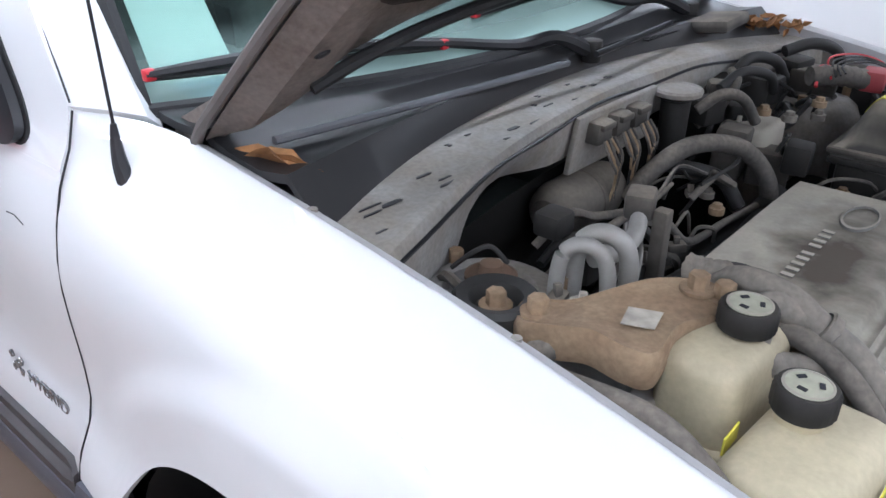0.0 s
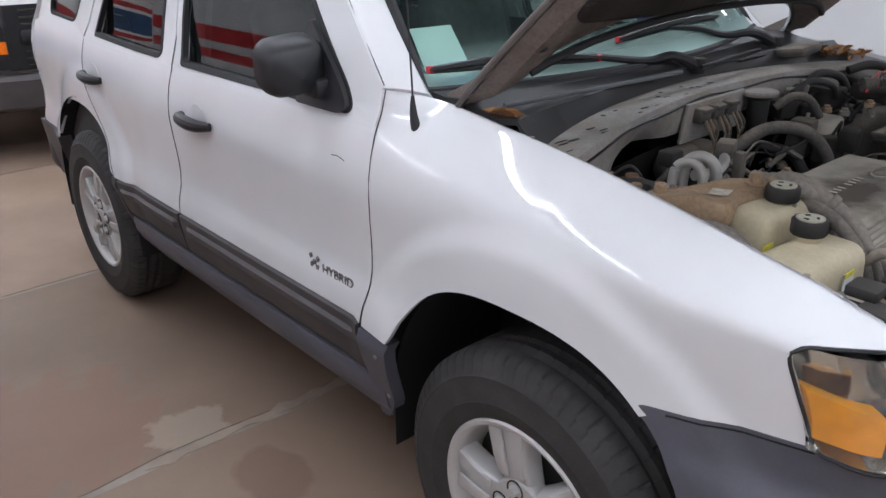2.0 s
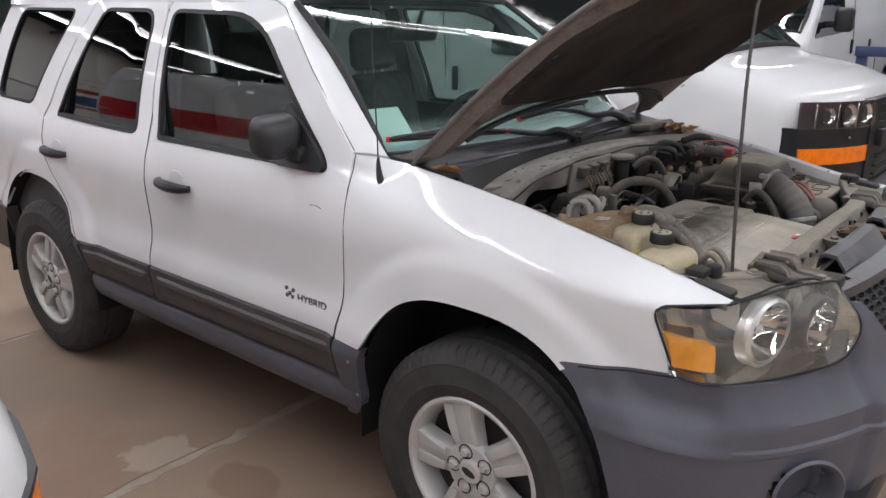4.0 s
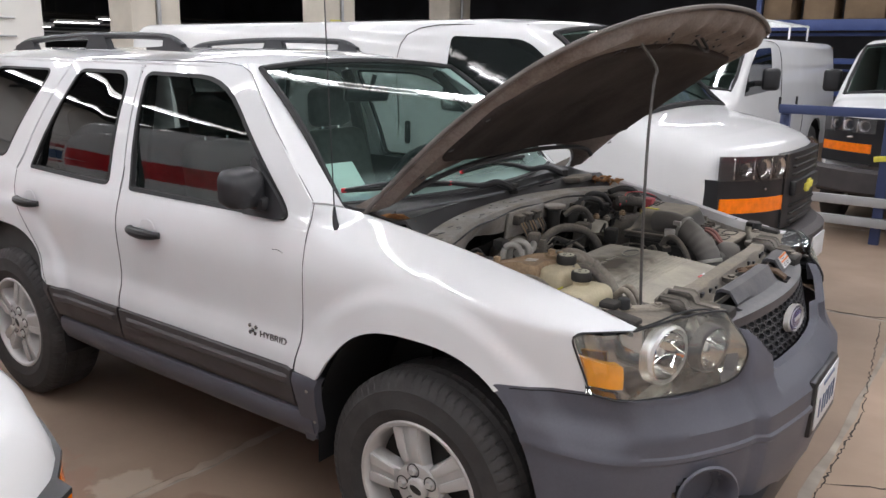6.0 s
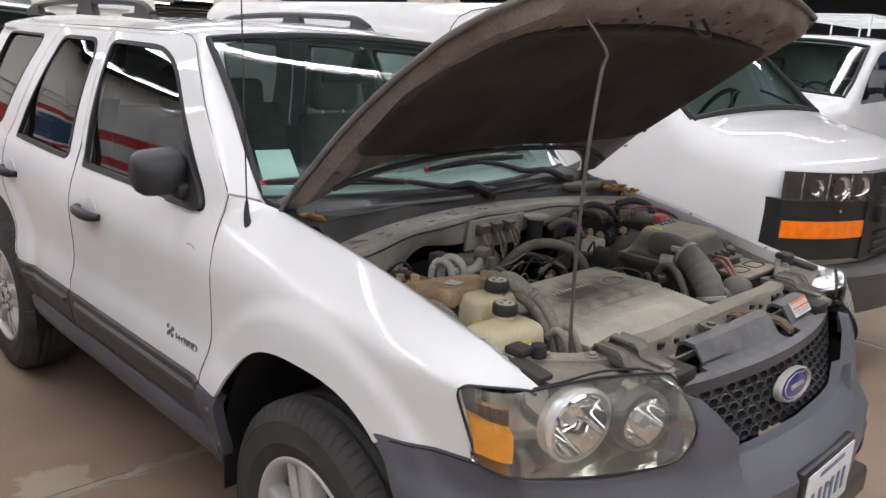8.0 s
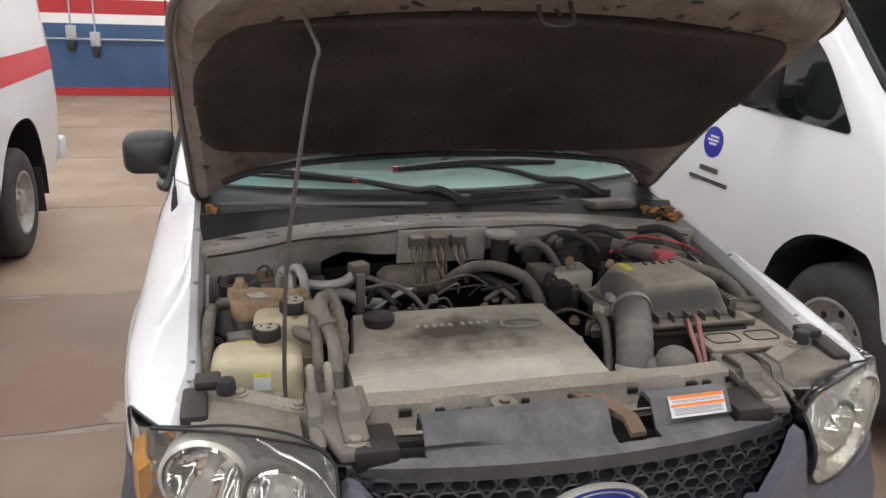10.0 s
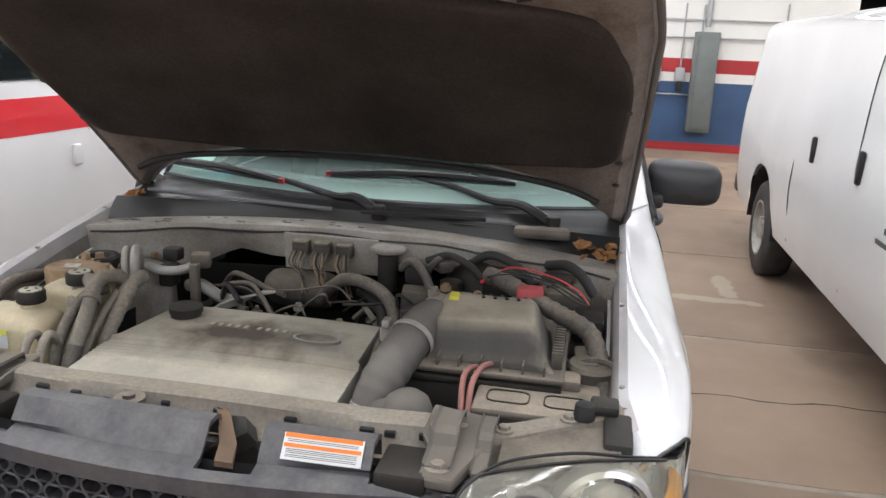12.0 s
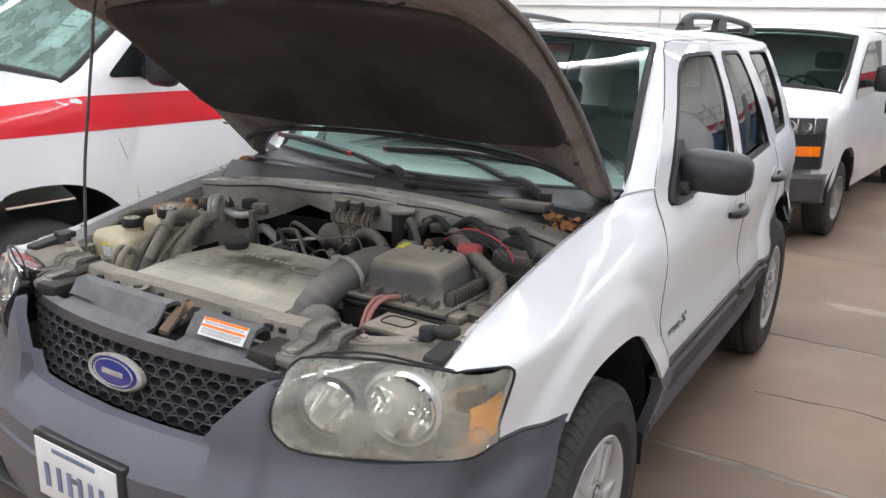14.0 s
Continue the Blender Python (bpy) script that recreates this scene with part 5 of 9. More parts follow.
def hood_len(v):
    """The hood's front edge, set back towards its corners."""
    return 1.205 - 0.075 * abs(v) ** 3


def hood_skin(u, v, lift=0.0):
    rear = 0.255 - 0.115 * v * v - 0.145 * v ** 8
    d = rear + (hood_len(v) - rear) * u
    return hood_p(d, v * hood_half(min(d, 1.2)), lift)


us, vs = frange(0, 1, 26), frange(-1, 1, 31)
hood = part("hood", sheet(lambda u, v: hood_skin(u, v), us, vs, thick=lambda c: (0.006, 0, -0.010)), M_WHITE, SUV, "white hood propped open")


def inner(u, v):
    """The stamped inner panel: thick rim, raised ribs."""
    uu, vv = 0.012 + 0.976 * u, v * 0.985
    rim = min(1.0, min(u / 0.05, (1 - u) / 0.06, (1 - abs(v)) / 0.05))
    ins = min((u - 0.0) / 0.2, (0.80 - u) / 0.1, (0.86 - abs(v)) / 0.12)
    d = -0.012 - 0.040 * rim + 0.020 * min(1, max(0, ins * 3))
    if u > 0.84:
        d += 0.010 * math.sin(v * 21) * rim
    return hood_skin(uu, vv, d)


part("inner_panel", sheet(inner, frange(0, 1, 44), frange(-1, 1, 51)), M_HOODIN, hood, "dusty grey stamped inner panel")

bm = bmesh.new()
hem = [hood_skin(u, -1.004, -0.006) for u in frange(0, 1, 24)] + [hood_skin(1.003, v, -0.006) for v in frange(-1, 1, 25)][1:] + [hood_skin(u, 1.004, -0.006) for u in frange(1, 0, 24)][1:]
tube(bm, hem, 0.008, 8, 1)
part("hem", bm, mat("grimy_hood_edge", (0.15, 0.135, 0.125), 0.6, 0, 0.25, 9, dust=0.3, dust_color=(0.09, 0.075, 0.065)), hood, "folded dusty hood edge")

# felt pad with rounded corners and soft quilting
pad_outline = rounded([(0.375, -0.700), (0.305, -0.30), (0.298, 0.0), (0.305, 0.30), (0.375, 0.700), (0.72, 0.715), (0.966, 0.642), (0.984, 0.0), (0.966, -0.642), (0.72, -0.715)], [0.07, 0.1, 0.1, 0.1, 0.07, 0.1, 0.09, 0.1, 0.09, 0.1], 6)


bm = bmesh.new()
rings_ = []
cx = Vector((0.63, 0.0))
levels = [(1.0, -0.030), (1.0, -0.052), (0.985, -0.061), (0.95, -0.063), (0.80, -0.058), (0.72, -0.058), (0.5, -0.058), (0.25, -0.055), (0.05, -0.055)]
for sc, lift in levels:
    rings_.append([bm.verts.new(hood_p(*(cx + (Vector(q) - cx) * sc), lift + 0.004 * math.sin(q[1] * 9 + sc * 20))) for q in pad_outline])
for a, b in zip(rings_, rings_[1:]):
    for k in range(len(a)):
        bm.faces.new((a[k], a[(k + 1) % len(a)], b[(k + 1) % len(b)], b[k]))
bm.faces.new(rings_[-1])
bmesh.ops.recalc_face_normals(bm, faces=bm.faces[:])
part("insulation_pad", bm, M_PAD, hood, "black felt insulation pad", angle=60)
# rubber seal across the rear of the inner panel
bm = bmesh.new()
tube(bm, [hood_p(0.278 - 0.02 * (y / 0.66) ** 2 - 0.05 * (y / 0.66) ** 8, y, -0.055) for y in frange(-0.66, 0.66, 21)], 0.009, 8, 3)
part("hood_seal", bm, M_RUBBER, hood, "black rubber hood seal")
# holes and pad clips
for (d, y) in [(0.30, -0.70), (0.62, 0.705), (0.62, -0.705), (0.88, 0.63), (0.88, -0.63), (0.30, 0.70), (1.03, 0.3), (1.03, -0.3), (1.05, 0.12), (1.02, -0.15), (0.97, -0.42), (0.99, 0.44), (0.40, 0.70), (0.45, -0.70)]:
    bm = bmesh.new()
    n_ = (hood_p(d, y, -0.07) - hood_p(d, y, -0.05)).normalized()
    c = hood_p(d, y, -0.0535)
    lathe(bm, [(0.0, 0.002), (0.008, 0.002), (0.010, 0.0)], Matrix.Translation(c) @ n_.to_track_quat("Z", "Y").to_matrix().to_4x4(), 12)
    part("panel_hole", bm, M_BLACK, hood)
# latch striker at the front edge
bm = bmesh.new()
tube(bm, [hood_p(1.06, -0.035, -0.05), hood_p(1.06, -0.03, -0.10), hood_p(1.06, 0.03, -0.10), hood_p(1.06, 0.035, -0.05)], 0.005, 8, 4)
part("latch_striker", bm, M_DARKMETAL, hood)
for s in (-1, 1):
    bm = bmesh.new()
    slab(bm, [(-0.44, s * 0.70, 1.165), (-0.30, s * 0.70, 1.165), (-0.30, s * 0.70, 1.185), (-0.36, s * 0.70, 1.215), (-0.28, s * 0.70, 1.262), (-0.30, s * 0.70, 1.278), (-0.42, s * 0.70, 1.215)], (0, s * 0.012, 0))
    part("hood_hinge", bm, M_HOODIN, hood, "painted steel hinge")

# prop rod
bm = bmesh.new()
tube(bm, [(0.582, -0.552, 1.015), (0.576, -0.552, 1.10), (0.564, -0.542, 1.30), (0.549, -0.514, 1.50), (0.542, -0.484, 1.66), (0.544, -0.474, 1.70), (0.528, -0.486, 1.735), (0.504, -0.502, 1.772)], 0.0045, 8, 6)
part("prop_rod", bm, mat("bare_steel_rod", (0.11, 0.105, 0.10), 0.42, 0.6, 0.25, 30), SUV, "thin bent steel prop rod")

# slots stamped through the front of the inner panel
rng = random.Random(4)
for k, (d, y, a) in enumerate([(1.02, -0.42, 20), (1.06, -0.28, -25), (1.01, -0.20, 60), (1.09, -0.10, 10), (1.03, 0.02, -40), (1.08, 0.14, 35), (1.02, 0.26, -15), (1.07, 0.40, 70), (1.01, 0.50, 15), (1.10, -0.36, -30), (1.12, 0.28, 0), (1.13, 0.04, 5), (1.0, -0.54, 40)]):
    n_ = (hood_p(d, y, -0.07) - hood_p(d, y, -0.05)).normalized()
    bm = bmesh.new()
    box(bm, (0, 0, 0), (0.028, 0.008, 0.004), 0.0015)
    bmesh.ops.transform(bm, matrix=Matrix.Translation(hood_p(d, y, -0.0600)) @ n_.to_track_quat("Z", "Y").to_matrix().to_4x4() @ pose(0, 0, 0, 0, 0, a), verts=bm.verts[:])
    part("panel_slot", bm, M_BLACK, hood)

# ---------------------------------------------------------------- engine bay
M_DARKRUST = mat("dark_rusty_steel", (0.13, 0.075, 0.045), 0.85, 0, 0.4, 12, dust=0.3, dust_color=(0.2, 0.16, 0.12))
# near-black that paints the shade of the bay's voids onto the parts behind them
M_BAYSHADE = mat("bay_shade_black", (0.007, 0.0066, 0.0062), 0.85, 0, 0.3, 9, dust=0.2, dust_color=(0.022, 0.019, 0.016), dust_scale=6, spec=0.2)
def cowl_edge(v):
    """x of the cowl's front rail across the car (v: -1..1)."""
    return -0.140 + 0.125 * v * v


def cowl(v, r):
    x = cowl_edge(v)
    wav = 0.006 * math.sin(v * 9)
    rows = [(-0.10 - 0.02 * v * v, 1.176 - 0.010), (-0.06, 1.172), (-0.025, 1.168), (-0.006, 1.174), (0.006, 1.172), (0.012, 1.160), (0.014 + wav, 1.13), (0.010 + wav, 1.10), (0.0, 1.085)]
    dx, z = rows[r]
    if r >= 6:
        # the face steps back beside the connector panel and runs lower towards the strut towers
        dx -= 0.055 * math.exp(-((v + 0.52) / 0.17) ** 2) * (0.5 if r == 6 else 1)
        low = min(1, max(0, (abs(v) - 0.45) / 0.25))
        z -= 0.06 * low * (r - 6) / 2 + (0.005 * math.sin(v * 17) if r == 8 else 0)
    return Vector((x + dx - (0.10 if r == 0 else 0), v * 0.735, z - 0.022 * v * v))


part("cowl_panel", sheet(cowl, frange(-1, 1, 41), list(range(9))), M_DUSTGREY, SUV, "dusty grey painted cowl panel with black specks")
bm = bmesh.new()
tube(bm, [cowl(v, 5) + Vector((0.002, 0, -0.003 - 0.004 * math.sin(v * 13))) for v in frange(-0.96, 0.96, 41)], 0.0032, 6, 1)
part("cowl_seam", bm, M_BLACK, SUV, "dark wavy seam below the cowl edge")
# black flecks of peeled sealer along the cowl
bm = bmesh.new()
rng = random.Random(5)
for k in range(22):
    v = -0.95 + 1.0 * rng.random() ** 1.4
    c = cowl(v, 2)
    a, l_, w_ = rng.uniform(0, 0.6), 0.004 + 0.018 * rng.random() ** 2, rng.uniform(0.0015, 0.0045)
    x0 = c.x + rng.uniform(-0.05, 0.02)
    loop = [(x0 + w_ * math.cos(t) * 1.0, c.y + l_ * math.sin(t) + 0.004 * math.sin(3 * t), c.z + 0.0045) for t in frange(0, 2 * math.pi, 8)[:-1]]
    slab(bm, loop, (0, 0, 0.0012))
bmesh.ops.recalc_face_normals(bm, faces=bm.faces[:])
tagged(part("sealer_flecks", bm, M_BLACK, SUV, "black flecks of peeling sealer"), kind="stuff")

# firewall takes the void black: shade in its colour
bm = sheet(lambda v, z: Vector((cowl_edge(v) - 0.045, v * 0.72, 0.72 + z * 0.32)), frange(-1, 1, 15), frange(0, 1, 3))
part("firewall", bm, M_BAYSHADE, SUV, "firewall insulation blackened for the bay's shade")

M_COWL = mat("black_cowl_plastic", (0.014, 0.0145, 0.017), 0.32, 0, 0.25, 6, dust=0.16, dust_color=(0.09, 0.08, 0.068), dust_scale=4)
# black plastic cowl grille under the windscreen
def cgr(v, r):
    g = glass_at(0.0, v * 0.98)
    front = cowl_edge(v) - 0.10
    t = r / 6
    x = g.x + 0.0 + (front - g.x) * t
    z = g.z + 0.006 - 0.045 * t + (0.016 if r == 5 else 0) + (0.010 if r == 2 else 0)
    return Vector((x + (0.004 if r == 6 else 0), v * 0.725, z - (0.03 if r == 6 else 0)))


bm = bmesh.new()
tube(bm, [cgr(v, 3) + Vector((0.02 + 0.05 * (1 - abs(v)), 0, 0.010)) for v in frange(-0.93, -0.10, 16)], lambda t: 0.006, 8, 3)
# lighter than the black lip beyond: the edge's bright reflection is in the colour
part("cowl_lip", bm, mat("lip_glint_grey", (0.16, 0.165, 0.175), 0.20, 0, 0.15, 9), SUV, "raised lip of the cowl grille, coloured pale for its glint")
bm = bmesh.new()
tube(bm, [cgr(v, 3) + Vector((0.02 + 0.05 * (1 - abs(v)), 0, 0.010)) for v in frange(0.02, 0.50, 10)], lambda t: 0.006, 8, 3)
part("cowl_lip", bm, M_BLACK, SUV, "raised lip of the cowl grille")
part("cowl_grille", sheet(cgr, frange(-1, 1, 31), list(range(7)), thick=(0, 0, -0.012)), M_COWL, SUV, "black plastic cowl grille")
bm = bmesh.new()
for k in range(18):
    box(bm, (-0.235, 0.26 + k * 0.009, 1.193), (0.03, 0.0035, 0.004), 0)
part("cowl_vent", bm, M_BLACK, SUV, "fine black vent slots")
bm = bmesh.new()
box(bm, (-0.19, 0.52, 1.197), (0.10, 0.15, 0.028), 0.010, (0, -8, 4))
part("wiper_cover", bm, M_DUSTPLASTIC, SUV, "dusty grey plastic cover")

# wipers
def wiper(pivot, elbow, mid, a, b, both=True):
    bm = bmesh.new()
    tube(bm, [pivot, Vector(pivot).lerp(Vector(elbow), 0.5) + Vector((0, 0, 0.02)), elbow, Vector(elbow).lerp(Vector(mid), 0.5) + Vector((0, 0, 0.008)), mid], lambda t: 0.016 - 0.010 * t, 8, 6)
    arm = part("wiper_arm", bm, M_BLACK, SUV, "black wiper arm")
    bm = bmesh.new()
    cyl(bm, Vector(pivot) - Vector((0, 0, 0.02)), Vector(pivot) + Vector((0, 0, 0.022)), 0.020, seg=16, bevel=0.004)
    part("wiper_pivot", bm, M_DUSTBLACK, arm)
    bm = bmesh.new()
    pts = [Vector(a).lerp(Vector(b), t) + Vector((0.006, 0, 0.010 + 0.012 * math.sin(math.pi * t))) for t in frange(0, 1, 7)]
    tube(bm, pts, lambda t: 0.006 + 0.004 * math.sin(math.pi * t), 6, 3)
    tube(bm, [Vector(a).lerp(Vector(b), t) + Vector((0.0, 0, 0.004)) for t in frange(0, 1, 7)], 0.005, 6, 3)
    bl = part("wiper_blade", bm, M_BLACK, arm, "black wiper blade")
    for e, o in (((a, b), (b, a)) if both else ((a, b),)):
        bm = bmesh.new()
        d = (Vector(o) - Vector(e)).normalized()
        box(bm, Vector(e) + d * 0.006 + Vector((0.003, 0, 0.009)), (0.014, 0.016, 0.016), 0.003)
        part("blade_end", bm, M_RED, bl, "small red end cap")


wiper((-0.235, 0.055, 1.205), (-0.300, -0.10, 1.232), (-0.385, -0.48, 1.275), (-0.445, -0.735, 1.268), (-0.322, -0.267, 1.250))
wiper((-0.270, 0.545, 1.205), (-0.340, 0.36, 1.245), (-0.385, 0.12, 1.288), (-0.365, -0.144, 1.276), (-0.415, 0.42, 1.280), False)

# inner aprons and strut towers
for s in (-1, 1):
    def ap(x, v):
        zt = fender_top(x) - 0.034
        return Vector((x, s * (0.715 - 0.03 * v), max(zt - v * 0.40, zt - 0.04 if v == 0 else 0.925)))
    part("inner_apron", sheet(ap, frange(-0.22, 0.60, 20), frange(0, 1, 6)), M_DUSTGREY, SUV, "dusty grey inner fender apron")
    bm = bmesh.new()
    m = Matrix.Translation((0.02, s * 0.575, 0.98))
    lathe(bm, [(0.13, -0.2), (0.12, 0.03), (0.105, 0.065), (0.085, 0.08), (0.06, 0.082), (0.055, 0.070), (0.038, 0.070), (0.034, 0.096), (0.02, 0.10), (0.0, 0.10)], m, 30)
    part("strut_tower", bm, M_DUSTGREY, SUV, "dusty grey strut tower")
    bm = bmesh.new()
    lathe(bm, [(0.033, 0.088), (0.033, 0.103), (0.027, 0.106), (0.016, 0.104), (0.014, 0.118), (0.0, 0.119)], m, 20)
    part("strut_nut", bm, M_DARKRUST, SUV, "rusty strut nut in its cup")
    for k in range(3):
        a = radians(120 * k + 40)
        bm = bmesh.new()
        cyl(bm, (0.02 + 0.085 * math.cos(a), s * 0.575 + 0.085 * math.sin(a), 1.055), (0.02 + 0.085 * math.cos(a), s * 0.575 + 0.085 * math.sin(a), 1.078), 0.010, seg=6)
        part("tower_nut", bm, M_RUST, SUV, "rusty nut")
# parts under everything, coloured near black so the gaps above read as deep shade
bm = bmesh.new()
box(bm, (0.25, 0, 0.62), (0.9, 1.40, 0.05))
part("undertray", bm, M_BAYSHADE, SUV, "splash tray blackened for the bay's shade")
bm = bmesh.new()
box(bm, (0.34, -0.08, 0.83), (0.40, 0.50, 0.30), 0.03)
part("engine_block", bm, M_BAYSHADE, SUV, "engine block blackened for the bay's shade")
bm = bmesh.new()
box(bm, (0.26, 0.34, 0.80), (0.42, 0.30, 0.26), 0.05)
part("transaxle", bm, M_BAYSHADE, SUV, "transaxle housing blackened for the bay's shade")

# ---- engine cover
def cover_z(x, y):
    z = 1.016 if x < 0.375 else 1.016 - 0.012 * min(1, (x - 0.375) / 0.012) - 0.10 * max(0, x - 0.40) ** 1.2
    for k in range(6):
        z += 0.0036 * max(0, 1 - abs(x - (0.400 + k * 0.0135)) / 0.005)
    return z - 0.006 * (abs(y + 0.1) / 0.3) ** 4


def cov(x, t):
    inset = 0.018 if x < 0.375 else 0.0
    if x < 0.375:
        inset += 0.035 * max(0, (0.375 - x) / 0.24)
    a, b = -0.400 + inset * 1.0, 0.190 - inset * 0.35
    if t <= -1:
        return Vector((x, a - 0.006, cover_z(x, a) - [0.012, 0.05, 0.10][int(-t - 1)]))
    if t >= 2:
        return Vector((x, b + 0.006, cover_z(x, b) - [0.012, 0.05, 0.10][int(t - 2)]))
    y = a + (b - a) * t
    return Vector((x, y, cover_z(x, y)))


xs_c = [0.152, 0.158] + frange(0.168, 0.37, 12) + [0.376, 0.382, 0.388] + frange(0.395, 0.475, 49) + frange(0.480, 0.60, 8)
ts_c = [-3, -2, -1] + frange(0, 1, 26) + [2, 3, 4]
bm = sheet(cov, xs_c, ts_c, thick=lambda c: (-0.003, 0, -0.07) if c.x < 0.155 else (0.003, 0, -0.05) if c.x > 0.599 else (0, 0, -0.002))
M_TOPCOVER = M_COVER.copy()
M_TOPCOVER.name = "stained_engine_cover"
nt = M_TOPCOVER.node_tree
n, l = nt.nodes, nt.links
tc = n.new("ShaderNodeTexCoord")
mp = n.new("ShaderNodeMapping")
mp.inputs["Location"].default_value = (-0.300 / 0.10, 0.105 / 0.20, 0)
mp.inputs["Scale"].default_value = (1 / 0.10, 1 / 0.20, 0)
l.new(tc.outputs["Object"], mp.inputs["Vector"])
ln = n.new("ShaderNodeVectorMath")
ln.operation = "LENGTH"
l.new(mp.outputs[0], ln.inputs[0])
nz = n.new("ShaderNodeTexNoise")
nz.inputs["Scale"].default_value, nz.inputs["Detail"].default_value = 16, 8
l.new(tc.outputs["Object"], nz.inputs["Vector"])
sm = n.new("ShaderNodeMath")
sm.operation = "MULTIPLY_ADD"
sm.inputs[1].default_value = 1.7
l.new(nz.outputs[0], sm.inputs[0])
l.new(ln.outputs["Value"], sm.inputs[2])
fr = n.new("ShaderNodeMapRange")
fr.inputs[1].default_value, fr.inputs[2].default_value = 1.15, 2.1
fr.inputs[3].default_value, fr.inputs[4].default_value = 1.0, 0.0
l.new(sm.outputs[0], fr.inputs[0])
bs = n["Principled BSDF"]
mx = n.new("ShaderNodeMix")
mx.data_type = "RGBA"
l.new(fr.outputs[0], mx.inputs[0])
l.new(bs.inputs["Base Color"].links[0].from_socket, mx.inputs[6])
mx.inputs[7].default_value = (0.085, 0.068, 0.050, 1)
l.new(mx.outputs[2], bs.inputs["Base Color"])
cover = part("engine_cover", bm, M_TOPCOVER, SUV, "grey plastic engine cover thick with dust", angle=40)
bm = bmesh.new()
m = Matrix.Translation((0.222, -0.296, 1.008))
lathe(bm, [(0.050, 0.001), (0.046, 0.004), (0.044, -0.004)], m, 28)
part("cap_hole", bm, M_BLACK, cover, "dark hole for the filler cap")
bm = bmesh.new()
lathe(bm, [(0.036, 0.002), (0.036, 0.016), (0.040, 0.017), (0.040, 0.030), (0.034, 0.034), (0.0, 0.034)], m, 28)
part("oil_filler_cap", bm, M_DUSTBLACK, SUV, "black ribbed oil filler cap")
bm = bmesh.new()
m = Matrix.Translation((0.285, 0.060, cover_z(0.285, 0.06) + 0.001)) @ pose(0, 0, 0, 0, 0, 90)
lathe(bm, [(0.058, -0.004), (0.056, 0.004), (0.050, 0.005), (0.048, 0.001)], m @ Matrix.Diagonal((1.0, 0.48, 1, 1)), 36)
part("cover_emblem", bm, M_COVER, cover, "raised oval emblem")
for k in range(9):
    bm = bmesh.new()
    box(bm, (0.262, -0.205 + k * 0.021 + (0.012 if k > 4 else 0), cover_z(0.262, -0.15) + 0.0015), (0.018, 0.010, 0.0025), 0.0008)
    part("raised_mark", bm, M_COVER, cover, "raised plain mark")
bm = bmesh.new()
box(bm, (0.575, 0.0, cover_z(0.575, 0) + 0.001), (0.014, 0.035, 0.002))
part("warning_tag", bm, M_RED, cover, "small red tag")
bm = bmesh.new()
box(bm, (0.575, 0.032, cover_z(0.575, 0) + 0.001), (0.014, 0.024, 0.002))
part("warning_tag", bm, M_PLATE, cover, "small white tag")

# ---- radiator support
M_BRACKET = mat("dusty_dark_bracket", (0.09, 0.085, 0.08), 0.65, 0, 0.2, 8, dust=0.7, dust_color=(0.20, 0.172, 0.14), dust_scale=5, up_dust=0.6)
def bar_line(y):
    a = abs(y)
    x = lerp_table(a, [(0, 0.665), (0.30, 0.668), (0.44, 0.655), (0.50, 0.640), (0.60, 0.595), (0.72, 0.545)])
    z = lerp_table(a, [(0, 1.050), (0.40, 1.048), (0.47, 1.030), (0.55, 1.030), (0.66, 1.045), (0.72, 1.055)])
    return x, z


def bar(y, r):
    x, z = bar_line(y)
    dx, dz = [(-0.034, -0.05), (-0.032, -0.004), (-0.027, 0.0), (0.012, 0.0), (0.018, -0.005), (0.022, -0.034), (0.034, -0.050), (0.052, -0.053)][r]
    notch = 0.010 * math.exp(-((abs(y) - 0.22) / 0.03) ** 2)
    return Vector((x + dx, y, z + dz - (notch if r in (4, 5) else 0)))


tie = part("radiator_support", sheet(bar, frange(-0.735, 0.735, 70), list(range(8))), M_SUPPORT, SUV, "dusty grey radiator support bar", angle=30)
for (y, r0) in [(-0.26, 0.006), (-0.20, 0.004), (0.16, 0.007), (0.22, 0.005), (0.30, 0.008), (0.34, 0.006), (-0.33, 0.008), (0.02, 0.004), (-0.62, 0.006), (0.62, 0.006), (-0.08, 0.005), (0.40, 0.006)]:
    bm = bmesh.new()
    p = bar(y, 5)
    box(bm, (p.x - 0.0005, p.y, p.z + 0.012), (0.010, r0 * 3.2, r0 * 1.9), 0.001, (0, 8, 0))
    part("slot", bm, M_BLACK, tie)
for y in (-0.64, -0.53, -0.46, 0.46, 0.53, 0.64, 0.70, -0.70):
    x, z = bar_line(y)
    bm = bmesh.new()
    cyl(bm, (x, y, z - 0.001), (x, y, z + 0.010), 0.011, seg=6, bevel=0.002)
    cyl(bm, (x, y, z - 0.001), (x, y, z + 0.003), 0.017, seg=16)
    part("bolt", bm, M_SUPPORT, tie)
